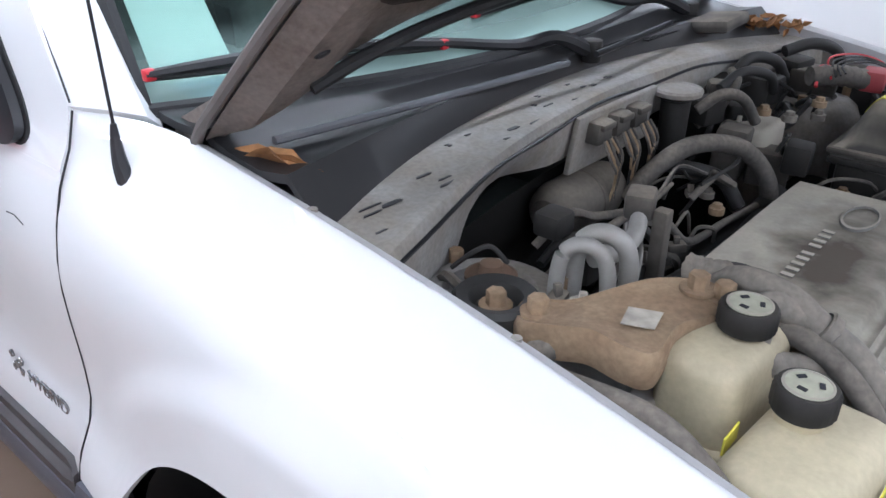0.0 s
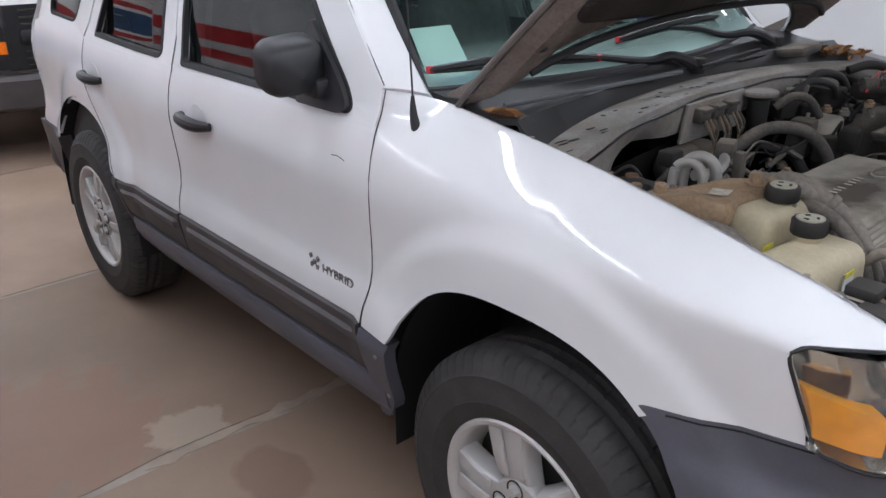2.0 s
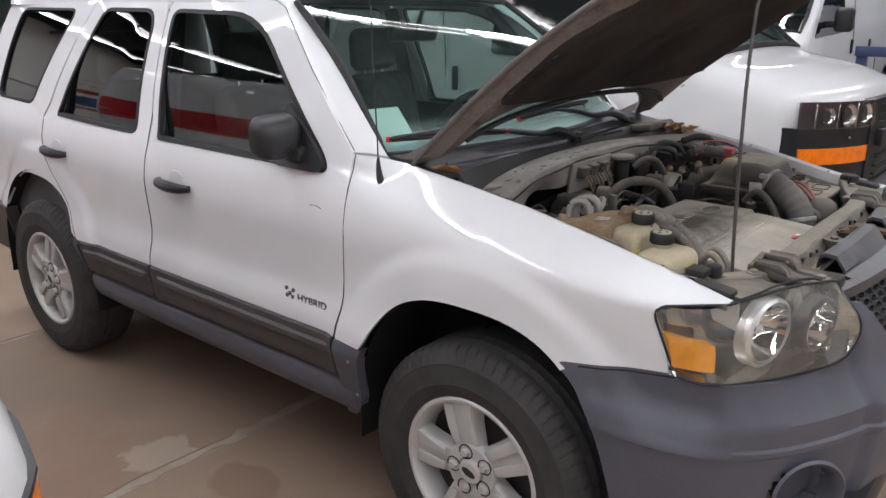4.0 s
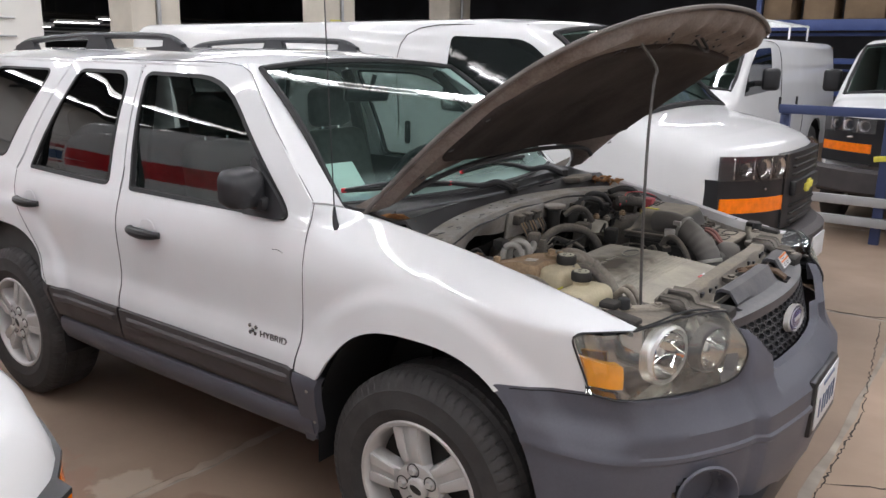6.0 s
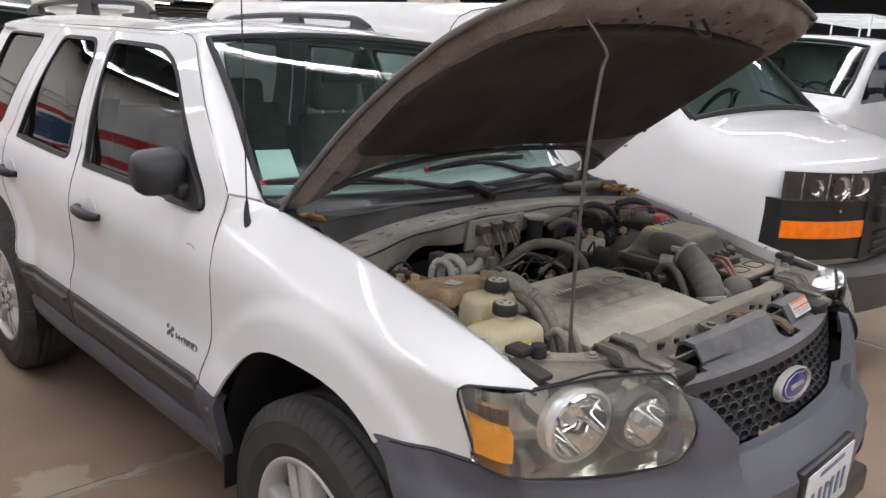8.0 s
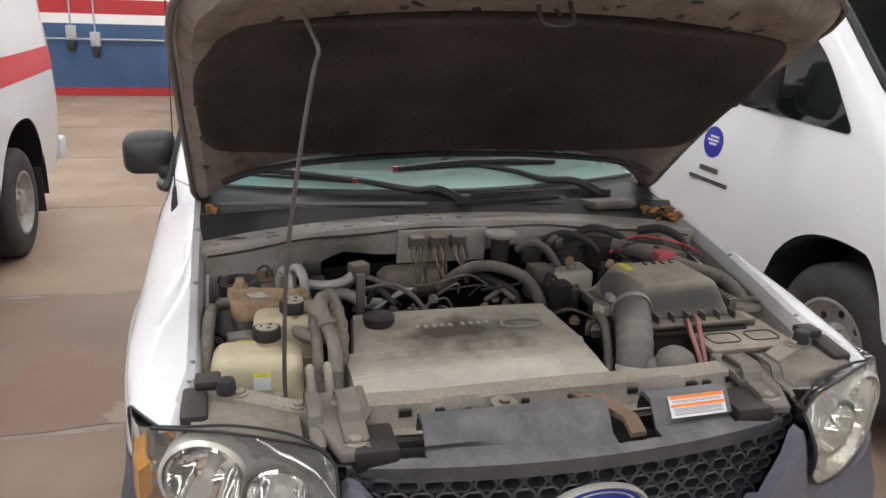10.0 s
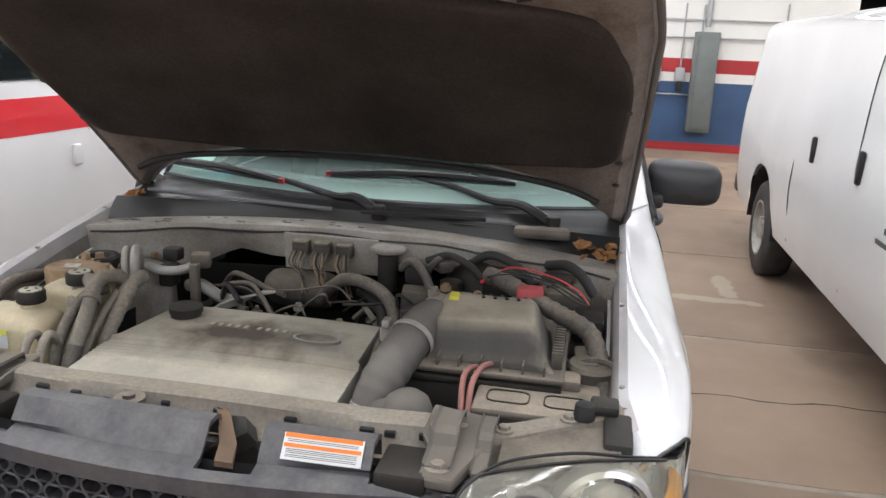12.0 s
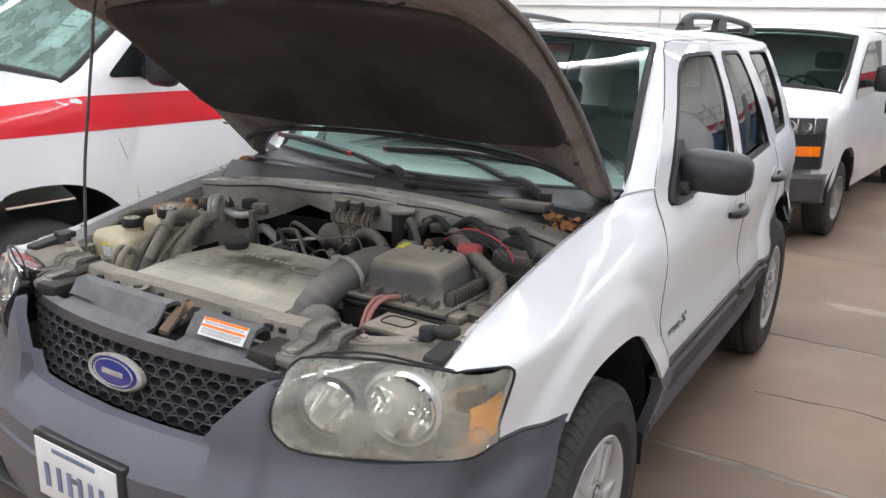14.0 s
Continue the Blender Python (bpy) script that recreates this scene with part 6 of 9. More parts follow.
for s in (-1, 1):
    # bracket that ties the bar to the lamp mounts
    bm = bmesh.new()
    slab(bm, [(0.60, s * 0.40, 1.052), (0.70, s * 0.40, 1.05), (0.72, s * 0.42, 1.03), (0.80, s * 0.41, 1.022), (0.80, s * 0.47, 1.018), (0.72, s * 0.50, 1.028), (0.68, s * 0.51, 1.036), (0.60, s * 0.50, 1.040)], (0, 0, -0.02))
    bmesh.ops.recalc_face_normals(bm, faces=bm.faces[:])
    bmesh.ops.bevel(bm, geom=bm.edges[:], offset=0.004, segments=1, affect="EDGES")
    br = part("lamp_bracket", bm, M_BRACKET, SUV, "dusty pressed steel bracket")
    bm = bmesh.new()
    cyl(bm, (0.765, s * 0.44, 1.02), (0.765, s * 0.44, 1.031), 0.012, seg=6)
    cyl(bm, (0.765, s * 0.44, 1.018), (0.765, s * 0.44, 1.024), 0.022, seg=18)
    part("bolt", bm, M_SUPPORT, br)
    for y_in, y_out, bend in ((0.415, 0.462, 0.0), (0.492, 0.520, -0.012)):
        def strap(u, v):
            x, z = [(0.622, 1.040), (0.628, 1.0585), (0.690, 1.0590), (0.703, 1.050), (0.712, 1.032), (0.745, 1.030), (0.772, 1.026)][u]
            w = y_in + (y_out - y_in) * v
            edge_up = 0.006 if v in (0, 1) else 0.0
            return Vector((x + 0.4 * bend, s * w, z + edge_up + bend * 0.5))
        part("bracket_strap", sheet(strap, list(range(7)), [0, 0.12, 0.5, 0.88, 1], thick=(0, 0, -0.006)), M_BRACKET, br, angle=25)
    # hood rest pads and the corner bracket by the fender tip
    bm = bmesh.new()
    cyl(bm, (0.575, s * 0.665, 1.045), (0.575, s * 0.665, 1.075), 0.020, 0.017, 16, 0.003)
    part("hood_rest", bm, M_RUBBER, SUV, "black rubber hood rest")
    bm = bmesh.new()
    box(bm, (0.60, s * 0.725, 1.025), (0.10, 0.05, 0.05), 0.010, (0, 8, 0))
    box(bm, (0.55, s * 0.70, 1.062), (0.05, 0.05, 0.02), 0.006)
    part("fender_bracket", bm, M_DUSTBLACK, SUV, "black plastic corner bracket")
    bm = sheet(lambda u, v: Vector((0.60 + 0.12 * v - 0.03 * u * u, s * (0.53 + 0.20 * u), 1.022 + 0.016 * u - 0.010 * v)), frange(0, 1, 8), frange(0, 1, 5), thick=(0, 0, -0.03))
    part("lamp_top_shelf", bm, M_DUSTPLASTIC, SUV, "dusty plastic shelf behind the headlamp")
    bm = bmesh.new()
    tube(bm, [(0.80, s * 0.49, 1.022), (0.775, s * 0.55, 1.054), (0.735, s * 0.65, 1.062), (0.70, s * 0.74, 1.050), (0.665, s * 0.79, 1.036)], 0.003, 6, 6)
    part("lamp_seal", bm, M_RUBBER, SUV, "black rubber seal")

# ---- grey shield above the radiator, in two pieces, with its warning label
M_SHIELD = mat("grey_blue_plastic", (0.030, 0.032, 0.042), 0.34, 0, 0.2, 6, grain=0.1, dust=0.36, dust_color=(0.30, 0.285, 0.27), dust_scale=15, up_dust=0.5, bump=0.06)


def shield_row(y, r):
    back = 0.735 + 0.0 * y
    pts = [(back, 1.020), (back + 0.004, 1.050), (back + 0.018, 1.058), (back + 0.045, 1.056), (back + 0.072, 1.020), (back + 0.082, 1.010), (back + 0.110, 1.004), (back + 0.132, 0.999)]
    x, z = pts[r]
    pull = 0.07 * (abs(y) / 0.45) ** 2 if r > 4 else 0.03 * (abs(y) / 0.45) ** 2
    return Vector((x - pull, y, z - 0.012 * (abs(y) / 0.45) ** 2))


part("radiator_shield", sheet(shield_row, frange(-0.315, 0.055, 14), list(range(8)), thick=(0, 0, -0.01)), M_SHIELD, SUV, "grey plastic radiator shield", angle=30)
sh = part("radiator_shield", sheet(shield_row, frange(0.150, 0.335, 8), list(range(8)), thick=(0, 0, -0.01)), M_SHIELD, SUV, "grey plastic radiator shield with a warning label", angle=30)
part("grille_top_panel", sheet(lambda y, r: shield_row(y, 6 + r) + Vector((0.0, 0, 0.002 - 0.002 * r)), frange(-0.46, 0.46, 30), [0, 1], thick=(0, 0, -0.03)), M_SHIELD, SUV, "grey plastic panel over the grille")
for yy in (0.385, -0.405):
    bm = bmesh.new()
    box(bm, (0.755, yy, 1.0), (0.10, 0.085, 0.045), 0.008)
    part("duct_end", bm, M_DUSTBLACK, SUV, "black plastic duct end")


def label_at(a, b):
    """a across, b down the slope of the shield."""
    p, q = shield_row(a, 3), shield_row(a, 4)
    return p.lerp(q, b) + Vector((0.0035, 0, 0.003))


lab = part("warning_label", sheet(label_at, frange(0.188, 0.320, 5), frange(0.02, 0.98, 6), thick=(-0.002, 0, -0.002)), M_PLATE, SUV, "white and orange warning label")
for (a0, a1, b0, b1) in ((0.19, 0.318, 0.03, 0.19), (0.19, 0.318, 0.40, 0.54)):
    part("label_band", sheet(lambda a, b: label_at(a, b) + Vector((0.0008, 0, 0.0008)), frange(a0, a1, 4), frange(b0, b1, 3)), M_ORANGEINK, lab, "orange band")
for b0 in (0.25, 0.31, 0.60, 0.66, 0.72, 0.80, 0.86):
    part("label_line", sheet(lambda a, b: label_at(a, b) + Vector((0.0008, 0, 0.0008)), frange(0.195, 0.312, 3), [b0, b0 + 0.022]), M_TRIM, lab)
# brown latch lever in the gap
bm = bmesh.new()
slab(bm, [(0.66, 0.03, 1.028), (0.69, 0.02, 1.034), (0.735, 0.07, 1.052), (0.80, 0.112, 1.036), (0.83, 0.118, 1.016), (0.83, 0.086, 1.016), (0.80, 0.082, 1.034), (0.73, 0.045, 1.046)], (0, 0, -0.010))
bmesh.ops.recalc_face_normals(bm, faces=bm.faces[:])
part("latch_lever", bm, M_DARKRUST, SUV, "rusty brown hood latch lever")
bm = bmesh.new()
cyl(bm, (0.715, -0.135, 1.0), (0.715, -0.135, 1.035), 0.022, 0.016, 14, 0.004)
cyl(bm, (0.715, -0.135, 1.03), (0.715, -0.135, 1.045), 0.028, seg=18)
cyl(bm, (0.715, -0.135, 1.045), (0.715, -0.135, 1.052), 0.012, seg=6)
part("radiator_mount", bm, M_DUSTPLASTIC, SUV, "dusty radiator mount")
bm = bmesh.new()
slab(bm, [(0.70, -0.02, 0.97), (0.74, 0.02, 0.97), (0.735, 0.10, 1.02), (0.70, 0.08, 1.03), (0.69, 0.0, 1.02)], (0, 0.02, -0.02))
bmesh.ops.recalc_face_normals(bm, faces=bm.faces[:])
part("hood_latch", bm, M_DARKMETAL, SUV, "dark steel hood latch")
bm = bmesh.new()
box(bm, (0.705, 0, 0.84), (0.05, 1.0, 0.30), 0.01)
part("radiator", bm, M_DUSTBLACK, SUV, "grimy black radiator")

# ---- coolant tanks
def tank(name, c, size, cap, label, tilt=0):
    bm = bmesh.new()
    box(bm, c, size, min(size) * 0.24, (0, 0, tilt), 4, 0.93)
    t = part(name, bm, M_TANK, SUV, label, angle=60)
    bm = bmesh.new()
    m = Matrix.Translation(cap)
    lathe(bm, [(0.024, -0.05), (0.024, -0.024)], m, 24)
    part("neck", bm, M_TANK, t)
    bm = bmesh.new()
    seg = 48
    prof = [(0.029, -0.028), (0.0312, -0.025), (0.0312, -0.004), (0.028, 0.0), (0.0, 0.0)]
    rings2 = []
    for r, h in prof:
        rings2.append([bm.verts.new(m @ Vector(((r - (0.0018 if (k % 2 and 0.031 < r) else 0)) * math.cos(2 * math.pi * k / seg), (r - (0.0018 if (k % 2 and 0.031 < r) else 0)) * math.sin(2 * math.pi * k / seg), h))) for k in range(seg)])
    for a, b in zip(rings2, rings2[1:]):
        for k in range(seg):
            bm.faces.new((a[k], a[(k + 1) % seg], b[(k + 1) % seg], b[k]))
    cp = part("cap", bm, M_DUSTBLACK, t, "black ribbed screw cap")
    bm = bmesh.new()
    lathe(bm, [(0.024, -0.001), (0.024, 0.0015), (0.0, 0.0016)], m, 28)
    disc = part("cap_disc", bm, mat("pale_cap_print", (0.40, 0.39, 0.30), 0.7, 0, 0.2, 60), cp, "pale printed disc")
    for k in range(3):
        a = radians(120 * k + 20)
        bm = bmesh.new()
        box(bm, m @ Vector((0.012 * math.cos(a), 0.012 * math.sin(a), 0.002)), (0.009, 0.005, 0.001), 0, (0, 0, math.degrees(a) + 90))
        part("print_mark", bm, M_INK, disc)
    bm = bmesh.new()
    lathe(bm, [(0.024, 0.0018), (0.022, 0.0022), (0.0215, 0.0016)], m, 28)
    part("print_ring", bm, M_COVER, disc)
    return t


t1 = tank("coolant_tank", (0.418, -0.600, 0.990), (0.126, 0.204, 0.150), (0.397, -0.577, 1.104), "yellowed translucent coolant tank", -4)
t2 = tank("coolant_tank", (0.302, -0.530, 1.020), (0.098, 0.155, 0.155), (0.311, -0.513, 1.129), "yellowed translucent coolant tank", -4)
bm = bmesh.new()
box(bm, (0.4825, -0.593, 1.015), (0.002, 0.036, 0.040))
part("tank_label", bm, M_PLATE, t1, "small white label")
bm = bmesh.new()
box(bm, (0.483, -0.593, 1.031), (0.002, 0.036, 0.009))
part("tank_label", bm, M_YELLOW, t1, "yellow strip")
bm = bmesh.new()
box(bm, (0.352, -0.625, 1.045), (0.002, 0.035, 0.02))
part("tank_label", bm, M_YELLOW, t2, "yellow strip")
for (x, y, z, r) in ((0.50, -0.675, 1.01, 0.026), (0.53, -0.705, 1.02, 0.018), (0.535, -0.56, 1.0, 0.012), (0.49, -0.72, 1.0, 0.02)):
    bm = bmesh.new()
    cyl(bm, (x, y, z - 0.06), (x, y, z + 0.012), r, seg=16, bevel=0.003)
    part("small_cap", bm, M_DUSTPLASTIC, SUV, "dusty plastic cap")

for t_, c_, sz_ in ((t1, (0.425, -0.590, 0.955), (0.150, 0.235, 0.010)), (t2, (0.302, -0.530, 1.000), (0.106, 0.163, 0.009))):
    bm = bmesh.new()
    box(bm, c_, sz_, 0.003, (0, 0, -4))
    part("moulding_seam", bm, M_TANK, t_)
# ---- hoses and lines
def hose(name, pts, r, material, label, ribs=0.0, n=7, seg=10):
    bm = bmesh.new()
    tube(bm, pts, r, seg, n, ribs)
    return part(name, bm, material, SUV, label, angle=60)


M_HOSE = mat("dusty_rubber_hose", (0.045, 0.045, 0.045), 0.7, 0, 0.2, 15, dust=0.8, dust_color=(0.24, 0.205, 0.165), dust_scale=14, up_dust=0.7, grain=0.2)
M_HOSEDARK = mat("black_rubber_hose", (0.02, 0.02, 0.021), 0.6, 0, 0.2, 15, dust=0.3, dust_color=(0.065, 0.056, 0.046), dust_scale=14, up_dust=0.6)
M_HOSEPALE = mat("pale_dusty_hose", (0.13, 0.125, 0.115), 0.75, 0, 0.25, 15, dust=0.9, dust_color=(0.275, 0.238, 0.192), dust_scale=9, up_dust=0.45, grain=0.15, bump=0.1)
hose("coolant_hose", [(0.235, -0.425, 1.070), (0.270, -0.440, 1.112), (0.325, -0.452, 1.118), (0.370, -0.445, 1.090), (0.416, -0.432, 1.055), (0.455, -0.435, 1.0)], 0.017, M_HOSEPALE, "thick dusty coolant hose")
hose("coolant_hose", [(0.450, -0.434, 1.008), (0.475, -0.437, 0.955), (0.50, -0.44, 0.87)], 0.018, M_HOSE, "dusty lower coolant hose")
hose("coolant_hose", [(0.29, -0.462, 1.085), (0.35, -0.470, 1.088), (0.41, -0.470, 1.060), (0.46, -0.472, 1.0), (0.49, -0.472, 0.90)], 0.013, M_HOSE, "dusty brown coolant hose")
bm = bmesh.new()
lathe(bm, [(0.020, -0.008), (0.0235, -0.006), (0.0235, 0.006), (0.020, 0.008)], Matrix.Translation((0.372, -0.4445, 1.088)) @ Vector((0.75, 0.2, -0.6)).to_track_quat("Z", "Y").to_matrix().to_4x4(), 20)
part("hose_clamp", bm, M_HOSEPALE, SUV, "dusty hose clamp")
hose("coolant_hose", [(0.350, -0.452, 1.098), (0.322, -0.478, 1.116), (0.318, -0.505, 1.100), (0.338, -0.510, 1.070), (0.368, -0.480, 1.058), (0.39, -0.455, 1.065)], 0.016, M_HOSEPALE, "dusty bent coolant hose")
hose("coolant_hose", [(0.30, -0.425, 1.085), (0.37, -0.420, 1.050), (0.43, -0.424, 0.99), (0.48, -0.42, 0.90)], 0.008, M_HOSEPALE, "thin dusty hose")
hose("drain_tube", [(0.47, -0.495, 1.02), (0.50, -0.495, 1.045), (0.53, -0.495, 1.02), (0.55, -0.493, 0.95), (0.56, -0.49, 0.86)], 0.0095, M_HOSEPALE, "thin dusty tube")
hose("drain_tube", [(0.47, -0.46, 1.02), (0.50, -0.458, 1.048), (0.53, -0.458, 1.02), (0.55, -0.455, 0.95), (0.56, -0.45, 0.86)], 0.0095, M_HOSEPALE, "thin dusty tube")
hose("coolant_hose", [(0.22, -0.60, 1.075), (0.17, -0.62, 1.08), (0.14, -0.68, 1.06)], 0.016, M_HOSE, "dusty hose")
hose("side_pipe", [(0.20, -0.695, 1.075), (0.30, -0.70, 1.085), (0.36, -0.705, 1.06), (0.42, -0.71, 1.01), (0.5, -0.70, 0.95)], 0.015, M_HOSE, "dusty hose along the apron")

# crinkled foil sleeve beside the tanks
bm = bmesh.new()
tube(bm, [(0.20, -0.42, 1.095), (0.255, -0.414, 1.095), (0.31, -0.406, 1.065), (0.36, -0.408, 1.02), (0.40, -0.412, 0.94)], lambda t: 0.017 + 0.0012 * math.sin(t * 40), 16, 14)
rng = random.Random(9)
for v in bm.verts:
    v.co += Vector((rng.uniform(-1, 1), rng.uniform(-1, 1), rng.uniform(-1, 1))) * 0.0018
part("foil_sleeve", bm, M_HOSEPALE, SUV, "crinkled dusty foil sleeve")

M_WORNPAPER = mat("worn_paper_sticker", (0.42, 0.38, 0.32), 0.85, 0, 0.4, 40)
# rusty engine mount between tower and engine
def mount_z(x, y):
    return 1.094 + 0.022 * min(1, max(0, (x - 0.10) / 0.10)) - 0.010 * max(0, (x - 0.25) / 0.03)


mount_line = rounded([(0.085, -0.600), (0.141, -0.597), (0.186, -0.513), (0.230, -0.472), (0.285, -0.455), (0.292, -0.490), (0.262, -0.570), (0.273, -0.635), (0.252, -0.655), (0.200, -0.645), (0.162, -0.656), (0.112, -0.662)], 0.022, 5)
bm = bmesh.new()
mid = Vector((0.205, -0.585))
loops = [[bm.verts.new((p.x, p.y, mount_z(p.x, p.y) - d)) for p in [mid + (q - mid) * k for q in mount_line]] for k, d in ((0.97, 0.045), (1.0, 0.034), (1.0, 0.006), (0.96, 0.001), (0.90, 0.004))]
for a, b in zip(loops, loops[1:]):
    for k in range(len(a)):
        bm.faces.new((a[k], a[(k + 1) % len(a)], b[(k + 1) % len(a)], b[k]))
bmesh.ops.triangulate(bm, faces=[bm.faces.new(loops[-1])])
bmesh.ops.recalc_face_normals(bm, faces=bm.faces[:])
mo = part("engine_mount", bm, M_RUST, SUV, "rusty steel engine mount bracket", angle=40)
bm = bmesh.new()
lathe(bm, [(0.052, -0.02), (0.052, 0.010), (0.046, 0.016), (0.032, 0.012), (0.026, -0.004), (0.0, -0.004)], Matrix.Translation((0.068, -0.628, 1.082)), 28)
part("mount_eye", bm, M_DARKMETAL, mo, "dark rubber eye of the mount")
bm = fill([(0.218, -0.615), (0.250, -0.602), (0.242, -0.566), (0.208, -0.580)], lambda x, y: Vector((x, y, mount_z(x, y) - 0.002)), (0, 0, 0.001))
part("mount_sticker", bm, M_WORNPAPER, mo, "worn white sticker", smooth=False)
for (x, y, z) in ((0.245, -0.490, 1.110), (0.272, -0.480, 1.104), (0.125, -0.628, 1.094), (0.068, -0.628, 1.080)):
    bm = bmesh.new()
    cyl(bm, (x, y, z), (x, y, z + 0.022), 0.012, seg=6, bevel=0.002)
    cyl(bm, (x, y, z), (x, y, z + 0.004), 0.020, seg=16)
    part("mount_bolt", bm, M_RUST, mo, "rusty bolt")

bm = bmesh.new()
box(bm, (0.175, -0.590, 1.005), (0.15, 0.10, 0.05), 0.010, (0, 6, 12), 3)
part("control_box", bm, mat("smooth_grey_plastic", (0.16, 0.165, 0.17), 0.5, 0, 0.15, 9, dust=0.3, dust_color=(0.3, 0.27, 0.22)), SUV, "grey plastic control box under the mount")
bm = bmesh.new()
box(bm, (0.245, -0.625, 0.985), (0.03, 0.08, 0.09), 0.005, (0, 10, 8))
part("mount_leg", bm, M_DUSTGREY, SUV, "grey steel leg of the mount")
# silver refrigerant lines and their block
hose("refrigerant_line", [(0.085, -0.532, 1.05), (0.090, -0.527, 1.115), (0.114, -0.516, 1.132), (0.138, -0.507, 1.112), (0.145, -0.503, 1.04)], 0.010, M_ALU, "bare aluminium refrigerant line", seg=12)
hose("refrigerant_line", [(0.090, -0.500, 1.05), (0.095, -0.497, 1.120), (0.122, -0.484, 1.138), (0.148, -0.473, 1.115), (0.152, -0.470, 1.04)], 0.012, M_ALU, "bare aluminium refrigerant line", seg=12)
hose("refrigerant_line", [(0.10, -0.47, 1.09), (0.11, -0.42, 1.085), (0.105, -0.37, 1.09), (0.09, -0.335, 1.105)], 0.012, M_ALU, "bare aluminium refrigerant line", seg=12)
bm = bmesh.new()
box(bm, (0.085, -0.325, 1.115), (0.040, 0.050, 0.038), 0.007, (0, 0, 20))
box(bm, (0.120, -0.325, 1.05), (0.022, 0.022, 0.13), 0.004)
part("valve_block", bm, M_DUSTPLASTIC, SUV, "dusty valve block")
for c_, z_ in (((0.02, -0.44, 1.105), (0.042, 0.046, 0.036)), ((0.06, -0.43, 1.06), (0.05, 0.04, 0.06))):
    bm = bmesh.new()
    box(bm, c_, z_, 0.008)
    part("sensor_block", bm, M_DUSTBLACK, SUV, "dusty sensor block")
hose("evaporator_hose", [(0.02, -0.40, 1.02), (0.03, -0.36, 1.03), (0.03, -0.30, 1.0), (0.0, -0.25, 0.98)], 0.016, M_ALU, "dull metal pipe")

# vacuum canister and firewall fittings
bm = bmesh.new()
m = Matrix.Translation((-0.125, -0.235, 0.995)) @ pose(0, 0, 0, -90, 0, 0)
lathe(bm, [(0.0, -0.004), (0.030, 0.0), (0.046, 0.018), (0.052, 0.04), (0.052, 0.105), (0.054, 0.107), (0.054, 0.117), (0.052, 0.119), (0.052, 0.17), (0.044, 0.195), (0.0, 0.205)], m, 28)
part("vacuum_canister", bm, M_DUSTPLASTIC, SUV, "dusty black canister")
bm = bmesh.new()
box(bm, (-0.120, -0.045, 1.105), (0.012, 0.27, 0.105), 0.004, (0, 8, 0))
box(bm, (-0.112, -0.03, 1.152), (0.010, 0.17, 0.004), 0.001)
pnl = part("connector_panel", bm, M_DUSTGREY, SUV, "grey panel with three wiring plugs")
rng = random.Random(3)
for k in range(3):
    y = -0.125 + k * 0.062
    bm = bmesh.new()
    box(bm, (-0.102, y, 1.124), (0.030, 0.048, 0.040), 0.006)
    box(bm, (-0.088, y, 1.136), (0.016, 0.040, 0.012), 0.003)
    plug = part("wiring_plug", bm, M_DUSTPLASTIC, pnl, "grey wiring plug")
    for j in range(7):
        yy = y - 0.018 + j * 0.006
        bm = bmesh.new()
        tube(bm, [(-0.080, yy, 1.115), (-0.062, yy + rng.uniform(-0.005, 0.005), 1.085), (-0.066, y + rng.uniform(-0.012, 0.012) + 0.01, 1.05), (-0.075, y + 0.02 + rng.uniform(-0.01, 0.01), 1.0)], 0.0026, 5, 5)
        part("wire", bm, (M_HOSE, M_RUST, M_HOSEDARK)[j % 3], plug)
bm = bmesh.new()
lathe(bm, [(0.026, -0.12), (0.028, -0.022), (0.036, -0.018), (0.036, -0.012)], Matrix.Translation((-0.085, 0.125, 1.150)), 30)
dome = part("filler_dome", bm, M_DUSTBLACK, SUV, "grimy round housing with a flat lid")
bm = bmesh.new()
lathe(bm, [(0.034, -0.014), (0.046, -0.012), (0.048, -0.004), (0.044, 0.0), (0.040, -0.003), (0.0, -0.003)], Matrix.Translation((-0.085, 0.125, 1.150)), 30)
part("lid", bm, M_DUSTGREY, dome, "flat dusty grey lid")
hose("heater_hose", [(-0.07, -0.06, 0.985), (-0.05, -0.025, 1.03), (-0.02, 0.03, 1.068), (0.01, 0.10, 1.070), (0.05, 0.165, 1.045), (0.09, 0.195, 0.985), (0.10, 0.20, 0.90)], 0.017, M_HOSE, "dusty heater hose")
hose("heater_hose", [(-0.08, 0.05, 1.02), (-0.04, 0.10, 1.01), (0.02, 0.14, 0.99), (0.06, 0.15, 0.94)], 0.014, M_HOSEDARK, "black heater hose")
hose("cable", [(0.01, -0.30, 1.03), (0.03, -0.22, 1.045), (0.06, -0.17, 1.02), (0.08, -0.12, 0.975), (0.09, 0.0, 0.97), (0.10, 0.12, 0.965)], 0.007, M_HOSE, "dusty cable")
for k in range(4):
    hose("pipe", [(0.05 + 0.012 * k, -0.31, 0.96 + 0.006 * k), (0.03 + 0.01 * k, -0.25, 0.99 + 0.006 * k), (0.0, -0.19 + 0.01 * k, 1.02)], 0.004, M_ALU, "thin metal pipe", seg=6)
hose("wiring_loom", [(0.02, -0.28, 0.94), (0.06, -0.15, 0.93), (0.08, 0.0, 0.935), (0.09, 0.14, 0.93), (0.10, 0.24, 0.95)], 0.022, M_HOSEDARK, "black wiring loom")
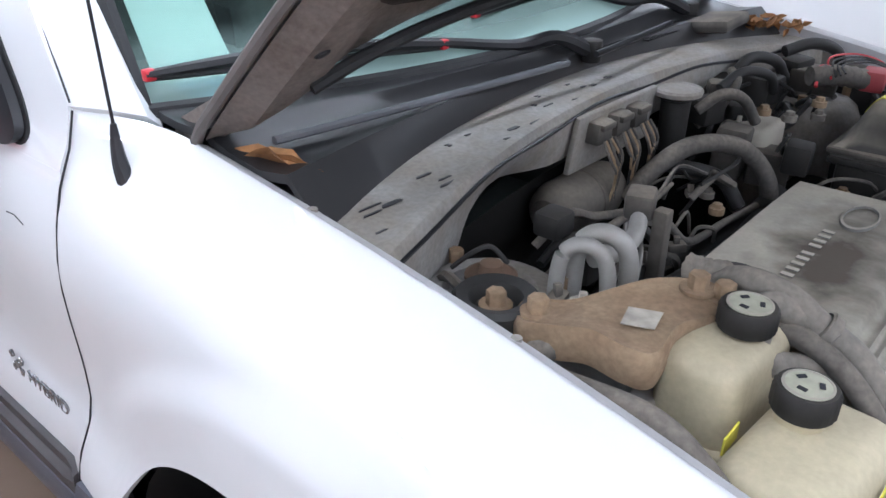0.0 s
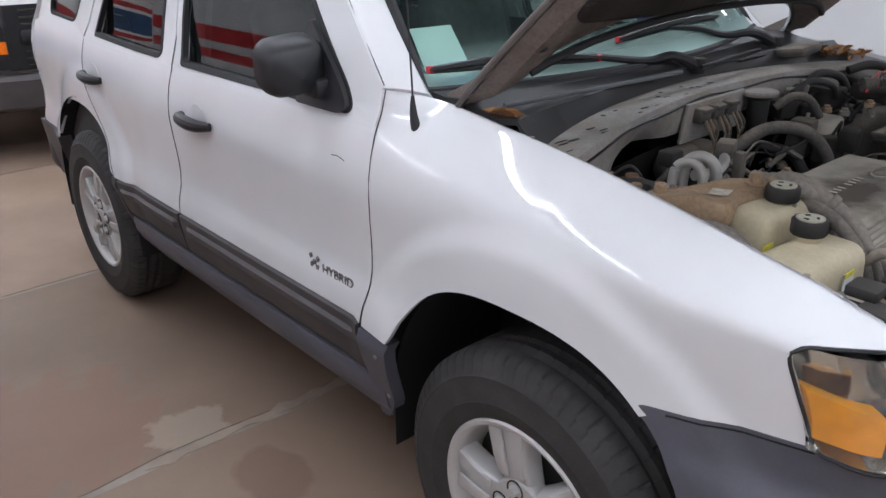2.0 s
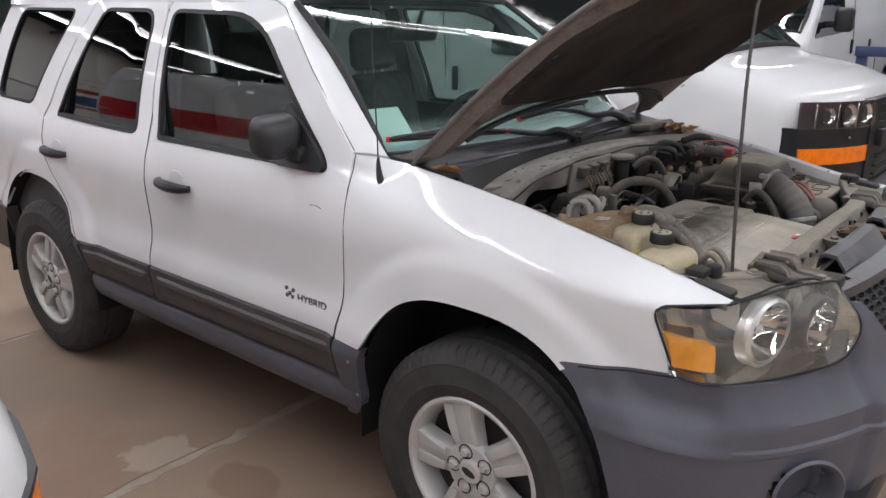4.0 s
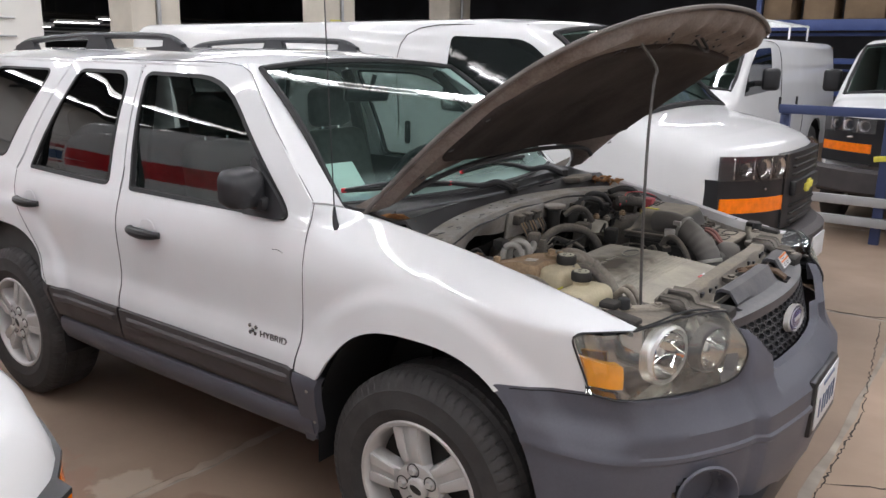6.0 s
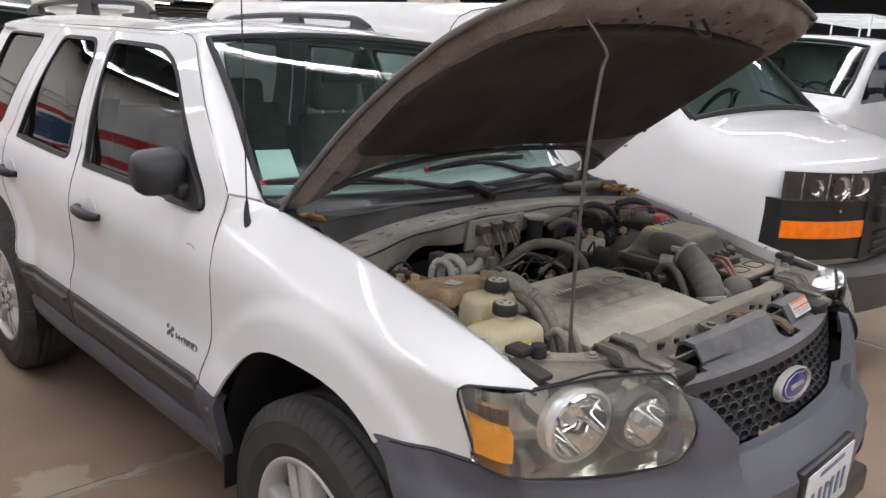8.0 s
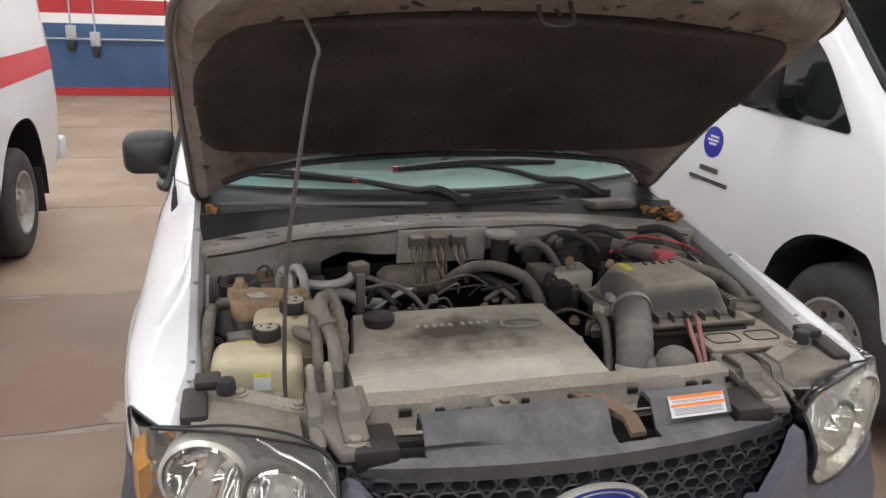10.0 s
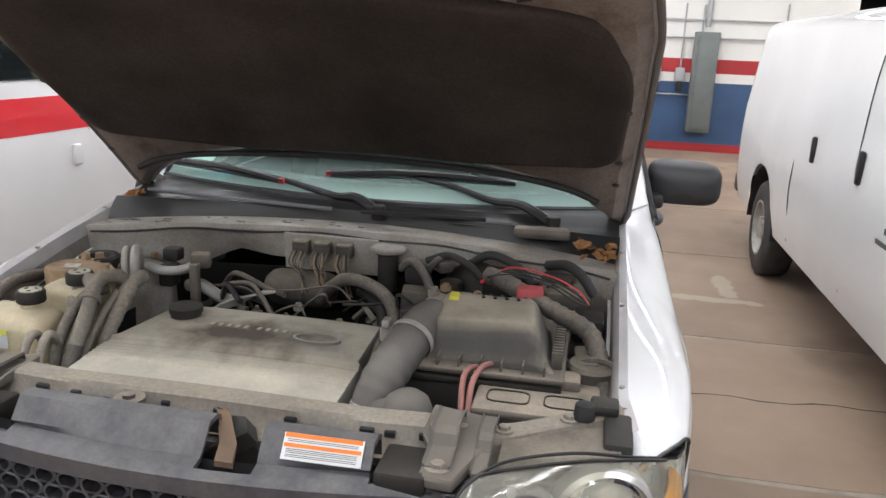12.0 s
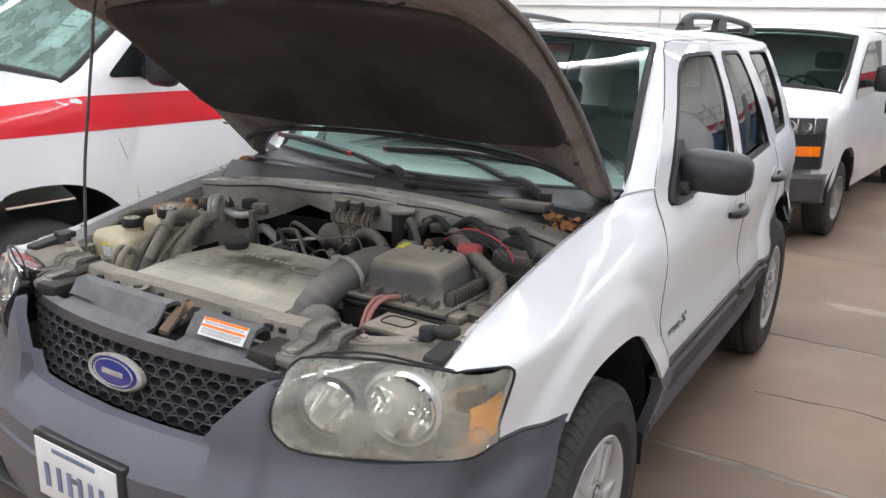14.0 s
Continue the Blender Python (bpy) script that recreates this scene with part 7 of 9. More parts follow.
hose("wiring_loom", [(0.10, -0.30, 0.95), (0.12, -0.18, 0.955), (0.125, -0.05, 0.95), (0.12, 0.10, 0.955)], 0.018, M_HOSEDARK, "black wiring loom")

M_RES = mat("pale_reservoir_plastic", (0.48, 0.45, 0.38), 0.5, 0, 0.15, 9, dust=0.45, dust_color=(0.3, 0.26, 0.2), dust_scale=6)
# brake fluid reservoir, booster and neighbours
bm = bmesh.new()
box(bm, (0.0, 0.315, 1.028), (0.10, 0.12, 0.065), 0.016, seg=3)
res = part("brake_fluid_tank", bm, M_RES, SUV, "pale brake fluid tank")
bm = bmesh.new()
cyl(bm, (-0.03, 0.308, 1.055), (-0.03, 0.308, 1.090), 0.028, seg=22, bevel=0.004)
part("cap", bm, M_DUSTBLACK, res, "black screw cap")
bm = bmesh.new()
m = Matrix.Translation((-0.13, 0.38, 1.02)) @ pose(0, 0, 0, 0, 90, 0)
lathe(bm, [(0.10, -0.04), (0.115, 0.0), (0.11, 0.03), (0.07, 0.06), (0.0, 0.065)], m, 32)
part("brake_booster", bm, M_DUSTBLACK, SUV, "black brake booster")
for i, (c, sz, rt) in enumerate([((0.0, 0.22, 1.02), (0.06, 0.07, 0.10), 10), ((-0.06, 0.215, 1.09), (0.05, 0.06, 0.05), -15), ((-0.06, 0.28, 1.12), (0.06, 0.04, 0.03), 30), ((-0.05, 0.44, 1.09), (0.09, 0.10, 0.06), 0), ((0.06, 0.27, 0.99), (0.08, 0.07, 0.07), 20), ((0.12, 0.24, 1.03), (0.05, 0.05, 0.06), 10), ((0.02, 0.60, 1.09), (0.10, 0.12, 0.05), 12), ((-0.02, 0.58, 1.12), (0.05, 0.08, 0.03), -10), ((0.30, 0.665, 1.02), (0.10, 0.05, 0.08), 5), ((0.10, 0.66, 1.05), (0.08, 0.07, 0.06), 0)]):
    bm = bmesh.new()
    box(bm, c, sz, 0.008, (4 * (i % 3) - 4, 3, rt))
    part("relay_box", bm, (M_DUSTPLASTIC, M_DUSTBLACK)[i % 2], SUV, "dusty plastic relay box")
hose("brake_pipe", [(-0.05, 0.24, 1.13), (-0.03, 0.30, 1.155), (0.0, 0.36, 1.14), (0.0, 0.40, 1.10)], 0.010, M_HOSEDARK, "black hose")
hose("brake_pipe", [(-0.07, 0.34, 1.12), (-0.06, 0.40, 1.158), (-0.03, 0.47, 1.145), (-0.02, 0.52, 1.10)], 0.012, M_HOSEDARK, "black hose")
hose("loom", [(-0.06, 0.17, 1.10), (-0.03, 0.20, 1.13), (0.0, 0.235, 1.12), (0.02, 0.27, 1.07)], 0.011, M_HOSE, "dusty loom")
hose("loom", [(-0.07, 0.20, 1.06), (-0.04, 0.24, 1.10), (-0.03, 0.27, 1.14), (-0.06, 0.31, 1.15)], 0.009, M_HOSE, "dusty loom")
hose("loom", [(-0.04, 0.55, 1.15), (0.0, 0.60, 1.165), (0.04, 0.64, 1.15), (0.05, 0.67, 1.11)], 0.013, M_HOSEDARK, "black loom")

# red fuse box lid with looms
M_FUSERED = mat("dusty_red_plastic", (0.42, 0.04, 0.055), 0.6, 0, 0.2, 12, dust=0.3, dust_color=(0.25, 0.17, 0.14))
bm = bmesh.new()
box(bm, (0.155, 0.525, 1.128), (0.045, 0.060, 0.042), 0.005, (0, 0, 6))
part("fuse_cover", bm, M_FUSERED, SUV, "faded red fuse cover")
hose("thick_loom", [(0.06, 0.415, 1.140), (0.11, 0.47, 1.138), (0.155, 0.53, 1.122), (0.20, 0.60, 1.105), (0.245, 0.665, 1.085), (0.32, 0.69, 1.045), (0.40, 0.70, 0.99)], 0.021, M_HOSE, "thick taped wiring loom", 0.0015)
for k in range(4):
    hose("thin_wire", [(0.10 + 0.008 * k, 0.42, 1.14 + 0.005 * k), (0.075 + 0.01 * k, 0.47, 1.168 - 0.003 * k), (0.10 + 0.012 * k, 0.56, 1.165 - 0.004 * k), (0.13 + 0.012 * k, 0.63, 1.145 - 0.006 * k), (0.16, 0.66, 1.12)], 0.0022, M_RED if k == 0 else M_HOSEDARK, "thin wire", seg=5)
hose("red_cable", [(0.08, 0.40, 1.125), (0.07, 0.44, 1.155), (0.10, 0.47, 1.15)], 0.004, M_RED, "red wire", seg=6)

# ---- air box
M_AIRBOX = mat("dusty_air_box_plastic", (0.05, 0.048, 0.045), 0.65, 0, 0.15, 6, grain=0.05, dust=0.95, dust_color=(0.45, 0.395, 0.31), dust_scale=3, up_dust=0.95, up_from=0.45)
def airtop(u, v):
    x = 0.165 + 0.245 * u
    y0, y1 = 0.285 + 0.01 * u, 0.600 - 0.02 * (1 - u)
    y = y0 + (y1 - y0) * v
    ease = lambda t: (lambda q: q * q * (3 - 2 * q))(min(1, max(0, t)))
    z = 1.052 + 0.088 * ease(u * 5) ** 0.7 * ease(min(v * 4.5, (1 - v) * 6)) ** 0.7 * ease((1 - u) / (0.25 - 0.04 * v)) ** 0.8 - 0.016 * (1 - v) * u
    return Vector((x, y, z))


ab = part("air_filter_box", sheet(airtop, frange(0, 1, 22), frange(0, 1, 24), thick=(0, 0, -0.03)), M_AIRBOX, SUV, "dusty grey air filter box", angle=60)
bm = bmesh.new()
box(bm, (0.297, 0.450, 0.96), (0.25, 0.31, 0.14), 0.015)
part("filter_base", bm, M_DUSTBLACK, ab, "dusty black filter base")
bm = bmesh.new()
box(bm, (0.298, 0.450, 1.046), (0.285, 0.345, 0.012), 0.004)
part("filter_flange", bm, M_DUSTPLASTIC, ab, "dusty flange round the filter box")
bm = bmesh.new()
box(bm, (0.298, 0.450, 1.026), (0.278, 0.338, 0.014), 0.004)
part("filter_flange", bm, M_DUSTBLACK, ab, "dark lower flange")
for k in range(7):
    bm = bmesh.new()
    box(bm, (0.412, 0.325 + k * 0.043, 1.056), (0.034, 0.004, 0.030), 0.001)
    part("rib", bm, M_DUSTPLASTIC, ab)
for k in range(12):
    bm = bmesh.new()
    box(bm, (0.205 + k * 0.016, 0.604, 1.068), (0.006, 0.022, 0.038), 0.001)
    part("rib", bm, M_DUSTPLASTIC, ab)
bm = sheet(lambda x, w: airtop((x - 0.165) / 0.245, 0.215 + w + 0.01 * (x - 0.18) / 0.07) + Vector((0, 0, 0.0025)), frange(0.190, 0.262, 8), [0, 0.03, 0.07], thick=(0, 0, -0.002))
part("paint_mark", bm, M_YELLOW, ab, "yellow paint mark", smooth=False)
for k in range(9):
    bm = bmesh.new()
    box(bm, (0.205 + 0.022 * (k % 2), 0.415 + 0.013 * k, airtop(0.17 + 0.09 * (k % 2), 0.45 + 0.04 * k).z + 0.001), (0.013, 0.007, 0.004), 0, (0, 0, 12))
    part("small_slot", bm, M_BLACK, ab)
# intake tube
bm = bmesh.new()
tube(bm, [(0.27, 0.325, 1.095), (0.33, 0.318, 1.100), (0.385, 0.308, 1.090), (0.44, 0.290, 1.065), (0.495, 0.270, 1.025), (0.525, 0.258, 0.97), (0.53, 0.255, 0.90)], lambda t: 0.041 + 0.003 * math.sin(t * 3) + (0.0012 * math.sin(t * 90) if 0.5 < t < 0.72 else 0), 24, 14)
it = part("intake_tube", bm, mat("dusty_grey_rubber", (0.06, 0.06, 0.061), 0.6, 0, 0.15, 9, dust=0.6, dust_color=(0.20, 0.175, 0.15), dust_scale=5, up_dust=0.5), SUV, "dusty grey rubber intake tube", angle=70)
for (p, d, r) in (((0.395, 0.306, 1.087), (1, -0.25, -0.35), 0.053), ((0.52, 0.262, 0.985), (0.3, -0.15, -1), 0.051)):
    bm = bmesh.new()
    q = Vector(d).to_track_quat("Z", "Y").to_matrix().to_4x4()
    lathe(bm, [(r - 0.006, -0.007), (r - 0.004, -0.005), (r - 0.004, 0.005), (r - 0.006, 0.007)], Matrix.Translation(p) @ q, 28)
    part("hose_clamp", bm, M_ALU, it, "metal hose clamp")
bm = bmesh.new()
box(bm, (0.385, 0.250, 1.115), (0.03, 0.016, 0.016), 0.003)
part("clamp_screw", bm, M_ALU, it)
bm = bmesh.new()
m = Matrix.Translation((0.560, 0.340, 0.90))
lathe(bm, [(0.048, 0.0), (0.050, 0.09), (0.048, 0.115), (0.040, 0.135), (0.024, 0.147), (0.0, 0.150)], m, 28)
cyl(bm, (0.535, 0.275, 0.99), (0.555, 0.33, 0.985), 0.032, seg=18)
part("resonator", bm, it.data.materials[0], SUV, "dusty grey resonator bulb", angle=60)
hose("breather", [(0.33, 0.245, 1.02), (0.36, 0.235, 1.06), (0.40, 0.235, 1.05), (0.44, 0.23, 1.0), (0.47, 0.225, 0.93)], 0.011, M_HOSE, "dusty breather hose")
bm = bmesh.new()
box(bm, (0.36, 0.245, 1.075), (0.04, 0.03, 0.03), 0.005, (0, 0, 20))
part("sensor", bm, M_ALU, SUV, "small metal sensor")

# ---- battery
M_BATLID = mat("dusty_battery_plastic", (0.05, 0.045, 0.042), 0.7, 0, 0.2, 9, dust=0.9, dust_color=(0.36, 0.305, 0.24), dust_scale=6, up_dust=0.7, grain=0.08)
M_FADED = mat("faded_pink_cable", (0.33, 0.12, 0.11), 0.75, 0, 0.25, 9, dust=0.4, dust_color=(0.25, 0.2, 0.16))
bm = bmesh.new()
box(bm, (0.450, 0.575, 0.925), (0.175, 0.235, 0.17), 0.010)
bat = part("battery", bm, M_DUSTBLACK, SUV, "dusty twelve volt battery")
bm = bmesh.new()
box(bm, (0.450, 0.575, 1.015), (0.180, 0.240, 0.018), 0.006)
box(bm, (0.390, 0.585, 1.032), (0.060, 0.14, 0.026), 0.006)
part("battery_lid", bm, M_BATLID, bat, "dusty battery lid")
for y in (0.520, 0.630):
    bm = bmesh.new()
    o = rounded([(-0.028, -0.042), (0.028, -0.042), (0.028, 0.042), (-0.028, 0.042)], 0.02, 5)
    ring(bm, o, shrink(o, 0.003), lambda a, b: Vector((0.478 + a, y + b, 1.0235)), (0, 0, 0.003))
    part("cell_cover", bm, M_DUSTBLACK, bat)
hose("battery_cable", [(0.40, 0.468, 1.035), (0.43, 0.445, 1.058), (0.47, 0.430, 1.05), (0.52, 0.435, 0.99), (0.55, 0.44, 0.9)], 0.006, M_FADED, "faded red battery cable")
hose("battery_cable", [(0.41, 0.475, 1.06), (0.45, 0.46, 1.065), (0.49, 0.448, 1.04), (0.53, 0.45, 0.97)], 0.006, M_FADED, "faded red battery cable")
bm = bmesh.new()
box(bm, (0.395, 0.470, 1.038), (0.030, 0.055, 0.014), 0.004, (0, 0, 25))
box(bm, (0.392, 0.480, 1.046), (0.022, 0.022, 0.020), 0.004, (0, 0, 25))
part("battery_clamp", bm, M_CHROME, bat, "metal terminal clamp")
bm = bmesh.new()
lathe(bm, [(0.05, -0.03), (0.052, 0.0), (0.046, 0.008), (0.0, 0.010)], Matrix.Translation((0.33, 0.675, 1.045)), 24)
part("washer_cap", bm, M_DUSTPLASTIC, SUV, "dusty round cap")

# dry leaves caught at the cowl corners
rng = random.Random(11)
for (cx_, cy_, n_) in ((-0.225, -0.695, 4), (-0.10, 0.655, 26)):
    for k in range(n_):
        L = rng.uniform(0.012, 0.030) * (1.8 if cy_ < 0 else 1.0)
        bm = bmesh.new()
        pts = [(-L, 0, 0), (-L * 0.4, L * 0.42, 0.006), (L * 0.3, L * 0.45, 0.004), (L, 0, -0.004), (L * 0.3, -L * 0.40, 0.006), (-L * 0.4, -L * 0.38, 0.002)]
        top = [bm.verts.new(p) for p in pts]
        mid = bm.verts.new((0, 0, rng.uniform(-0.010, -0.003)))
        for i in range(6):
            bm.faces.new((top[i], top[(i + 1) % 6], mid))
        ob = part("dry_leaf", bm, M_LEAF, None, smooth=False)
        ob.matrix_world = pose(cx_ + rng.uniform(-0.06, 0.05) * (0.5 if cy_ < 0 else 1), cy_ + rng.uniform(-0.045, 0.055) * (0.5 if cy_ < 0 else 1), (1.196 if cy_ < 0 else 1.170) + RIDE + rng.uniform(0, 0.022), rng.uniform(-35, 35), rng.uniform(-35, 35), rng.uniform(0, 360))
        tagged(ob, "curled dry brown leaf caught at the cowl corner", "leaf", "dry leaves")

# loose thin wiring behind the engine and beside the air box
rng = random.Random(31)
for k in range(46):
    zone = k % 3
    if zone == 0:
        p = Vector((rng.uniform(-0.09, 0.05), rng.uniform(-0.42, 0.20), rng.uniform(0.93, 1.02)))
        q = p + Vector((rng.uniform(-0.03, 0.08), rng.uniform(-0.12, 0.22), rng.uniform(-0.05, 0.03)))
    elif zone == 1:
        p = Vector((rng.uniform(-0.08, 0.12), rng.uniform(0.18, 0.62), rng.uniform(1.02, 1.11)))
        q = p + Vector((rng.uniform(-0.05, 0.08), rng.uniform(-0.10, 0.12), rng.uniform(-0.06, 0.02)))
    else:
        p = Vector((rng.uniform(0.02, 0.30), rng.uniform(-0.70, -0.62), rng.uniform(0.93, 0.98)))
        q = p + Vector((rng.uniform(0.0, 0.16), rng.uniform(-0.03, 0.10), rng.uniform(-0.05, 0.02)))
    m1 = p.lerp(q, 0.35) + Vector((rng.uniform(-0.03, 0.03), rng.uniform(-0.03, 0.03), rng.uniform(0.0, 0.05)))
    m2 = p.lerp(q, 0.7) + Vector((rng.uniform(-0.02, 0.02), rng.uniform(-0.02, 0.02), rng.uniform(0.0, 0.04)))
    hose("loose_wire", [p, m1, m2, q], rng.choice((0.003, 0.004, 0.006, 0.008)), (M_HOSEDARK, M_HOSEDARK, M_HOSE, M_DUSTBLACK)[rng.randrange(4)], "thin loose wire", n=5, seg=6)

# small clips, plugs and bolts scattered through the bay
rng = random.Random(77)
for (x0, x1, y0, y1, z0, z1, count) in ((-0.02, 0.14, -0.68, -0.54, 1.05, 1.085, 9), (-0.06, 0.10, 0.20, 0.46, 1.02, 1.10, 12), (0.10, 0.34, 0.64, 0.69, 0.99, 1.05, 8), (-0.03, 0.10, -0.42, 0.15, 0.95, 1.00, 12), (0.20, 0.50, 0.21, 0.26, 0.95, 1.02, 6), (0.44, 0.58, -0.71, -0.66, 0.98, 1.02, 5)):
    for k in range(count):
        c = Vector((rng.uniform(x0, x1), rng.uniform(y0, y1), rng.uniform(z0, z1)))
        kind = rng.randrange(3)
        bm = bmesh.new()
        if kind == 0:
            box(bm, c, (rng.uniform(0.014, 0.032), rng.uniform(0.014, 0.03), rng.uniform(0.012, 0.024)), 0.003, (rng.uniform(-25, 25), rng.uniform(-25, 25), rng.uniform(0, 90)))
            box(bm, c + Vector((0, 0, 0.010)), (0.010, 0.010, 0.018), 0.002, (rng.uniform(-15, 15), 0, rng.uniform(0, 90)))
            part("wiring_plug", bm, (M_DUSTPLASTIC, M_DUSTBLACK, M_RES)[k % 3], SUV, "small wiring plug")
        elif kind == 1:
            cyl(bm, c - Vector((0, 0, 0.012)), c + Vector((0, 0, 0.008)), 0.009, 0.009, 6, 0.0015)
            cyl(bm, c - Vector((0, 0, 0.012)), c, 0.014, 0.014, 14)
            part("bolt", bm, (M_SUPPORT, M_RUST)[k % 2], SUV, "dusty bolt")
        else:
            d = Vector((rng.uniform(-0.05, 0.05), rng.uniform(-0.06, 0.06), 0))
            tube(bm, [c - d, c - d * 0.4 + Vector((0, 0, 0.022)), c + d * 0.4 + Vector((0.01, 0, 0.018)), c + d - Vector((0, 0, 0.01))], rng.choice((0.0035, 0.005, 0.007)), 6, 5)
            part("wire_loop", bm, (M_HOSE, M_HOSEDARK)[k % 2], SUV, "short loop of wire")

# ---------------------------------------------------------------- cabin
for s in (-1, 1):
    bm = bmesh.new()
    bm2 = sheet(lambda x, z: Vector((x, s * (half(x, z) - 0.06), z)), frange(-3.3, -0.55, 24), frange(0.5, 1.16, 5))
    part("door_trim", bm2, M_TRIM, SUV, "grey interior trim")
bm.free()
bm = bmesh.new()
box(bm, (-1.9, 0, 0.52), (2.8, 1.56, 0.05))
part("cabin_floor", bm, M_TRIM, SUV, "grey carpet")
bm = sheet(lambda x, v: Vector((x, v * 0.60, 1.655 + 0.03 * (1 - v * v))), frange(-3.3, -1.08, 8), frange(-1, 1, 7))
part("headliner", bm, mat("pale_headliner", (0.20, 0.195, 0.185), 0.9), SUV, "pale grey headliner")


def dash(v, r):
    g = glass_at(0.02, v)
    pts = [(0.0, -0.012), (-0.12, -0.02), (-0.30, -0.005), (-0.40, -0.03), (-0.44, -0.12), (-0.40, -0.30), (-0.36, -0.55)]
    dx, dz = pts[r]
    return Vector((g.x + dx, v * 0.74, g.z + dz + (0.04 * math.exp(-((v - 0.5) / 0.2) ** 2) if r in (2, 3) else 0)))


part("dashboard", sheet(dash, frange(-0.98, 0.98, 25), list(range(7))), M_TRIM, SUV, "dark grey dashboard")
bm = bmesh.new()
mw = pose(-1.02, 0.37, 1.12, 0, -65, 0)
tube(bm, [mw @ Vector((0.19 * math.cos(a), 0.19 * math.sin(a), 0)) for a in frange(0, 2 * math.pi, 25)], 0.016, 8, 1)
box(bm, mw @ Vector((0, 0, -0.01)), (0.16, 0.16, 0.05), 0.02, (0, -65, 0))
box(bm, mw @ Vector((0, 0, -0.012)), (0.05, 0.36, 0.02), 0.006, (0, -65, 0))
part("steering_wheel", bm, M_BLACK, SUV, "black steering wheel")


def seat(x, y):
    bm = bmesh.new()
    box(bm, (x + 0.05, y, 0.72), (0.50, 0.50, 0.16), 0.05, seg=3)
    st = part("seat", bm, M_SEAT, SUV, "grey fabric seat")
    bm = bmesh.new()
    box(bm, (x - 0.27, y, 1.04), (0.15, 0.48, 0.62), 0.055, (0, -14, 0), 4, 0.82)
    part("backrest", bm, M_SEAT, st)
    bm = bmesh.new()
    box(bm, (x - 0.37, y, 1.455), (0.11, 0.27, 0.20), 0.048, (0, -8, 0), 4, 0.9)
    part("headrest", bm, M_SEAT, st)
    for d in (-0.06, 0.06):
        bm = bmesh.new()
        cyl(bm, (x - 0.355, y + d, 1.28), (x - 0.365, y + d, 1.40), 0.007, seg=8)
        part("headrest_post", bm, M_CHROME, st)


seat(-1.22, -0.37)
seat(-1.22, 0.37)
bm = bmesh.new()
box(bm, (-2.15, 0, 0.74), (0.48, 1.28, 0.16), 0.05, seg=3)
rs = part("rear_seat", bm, M_SEAT, SUV, "grey fabric rear bench")
bm = bmesh.new()
box(bm, (-2.42, 0, 1.02), (0.16, 1.28, 0.58), 0.05, (0, -16, 0), 3)
part("backrest", bm, M_SEAT, rs)
for y in (-0.42, 0.42):
    bm = bmesh.new()
    box(bm, (-2.52, y, 1.36), (0.09, 0.26, 0.16), 0.04, (0, -8, 0), 3)
    part("headrest", bm, M_SEAT, rs)
bm = bmesh.new()
box(bm, (-0.985, 0.0, 1.555), (0.035, 0.24, 0.065), 0.018, (0, 18, -12), 3)
cyl(bm, (-0.965, 0.0, 1.57), (-0.935, 0.0, 1.645), 0.010, seg=8)
part("rear_view_mirror", bm, M_BLACK, SUV, "black inside mirror")
for s in (-1, 1):
    bm = bmesh.new()
    tube(bm, [(-1.655, s * 0.74, 1.05), (-1.66, s * 0.72, 1.20), (-1.69, s * 0.62, 1.64)], 0.035, 8, 4)
    part("pillar_trim", bm, M_TRIM, SUV)
    bm = bmesh.new()
    tube(bm, [(-0.60, s * 0.735, 1.20), (-0.85, s * 0.66, 1.44), (-1.06, s * 0.61, 1.645)], 0.022, 8, 4)
    part("pillar_trim", bm, M_TRIM, SUV)
# papers on the dash behind the glass
bm = fill([(0, 0), (0.10, 0), (0.10, 0.125), (0, 0.125)], lambda a, b: glass_at(0.075 + b * 1.55, -0.955 + a * 1.55) + Vector((-0.012, 0, -0.016 + RIDE)), (-0.001, 0, 0))
tagged(part("paper_notice", bm, M_PAPER, None, smooth=False), "pale green paper slip tucked behind the windscreen", "paper")
bm = bmesh.new()
lathe(bm, [(0.062, 0.0), (0.062, 0.002), (0.0, 0.002)], Matrix.Translation(dash(-0.80, 1) + Vector((0.03, 0, 0.012 + RIDE))), 30)
tagged(part("blue_disc", bm, mat("pale_blue_print", (0.12, 0.38, 0.55), 0.4, 0, 0.3, 40), None), "round blue printed disc lying on the dashboard", "disc")

SUV.matrix_world = pose(0, 0, RIDE)

# ---------------------------------------------------------------- parked vans: forward is +x, front axle at local x = 0
def van_tyre_mesh():
    bm = bmesh.new()
    lathe(bm, [(0.21, -0.11), (0.25, -0.122), (0.31, -0.12), (0.355, -0.105), (0.375, -0.08), (0.378, 0.0), (0.375, 0.08), (0.355, 0.105), (0.31, 0.12), (0.25, 0.122), (0.21, 0.11)], pose(0, 0, 0, 90), 56)
    me = bpy.data.meshes.new("van_tyre")
    bm.to_mesh(me)
    bm.free()
    for p in me.polygons:
        p.use_smooth = True
    me.materials.append(M_TYRE)
    return me


VAN_TYRE = van_tyre_mesh()
M_LAMPDARK = mat("smoked_lamp_bowl", (0.07, 0.07, 0.075), 0.22, 0.3, 0.5, 14, bump=0.3, bump_scale=25)


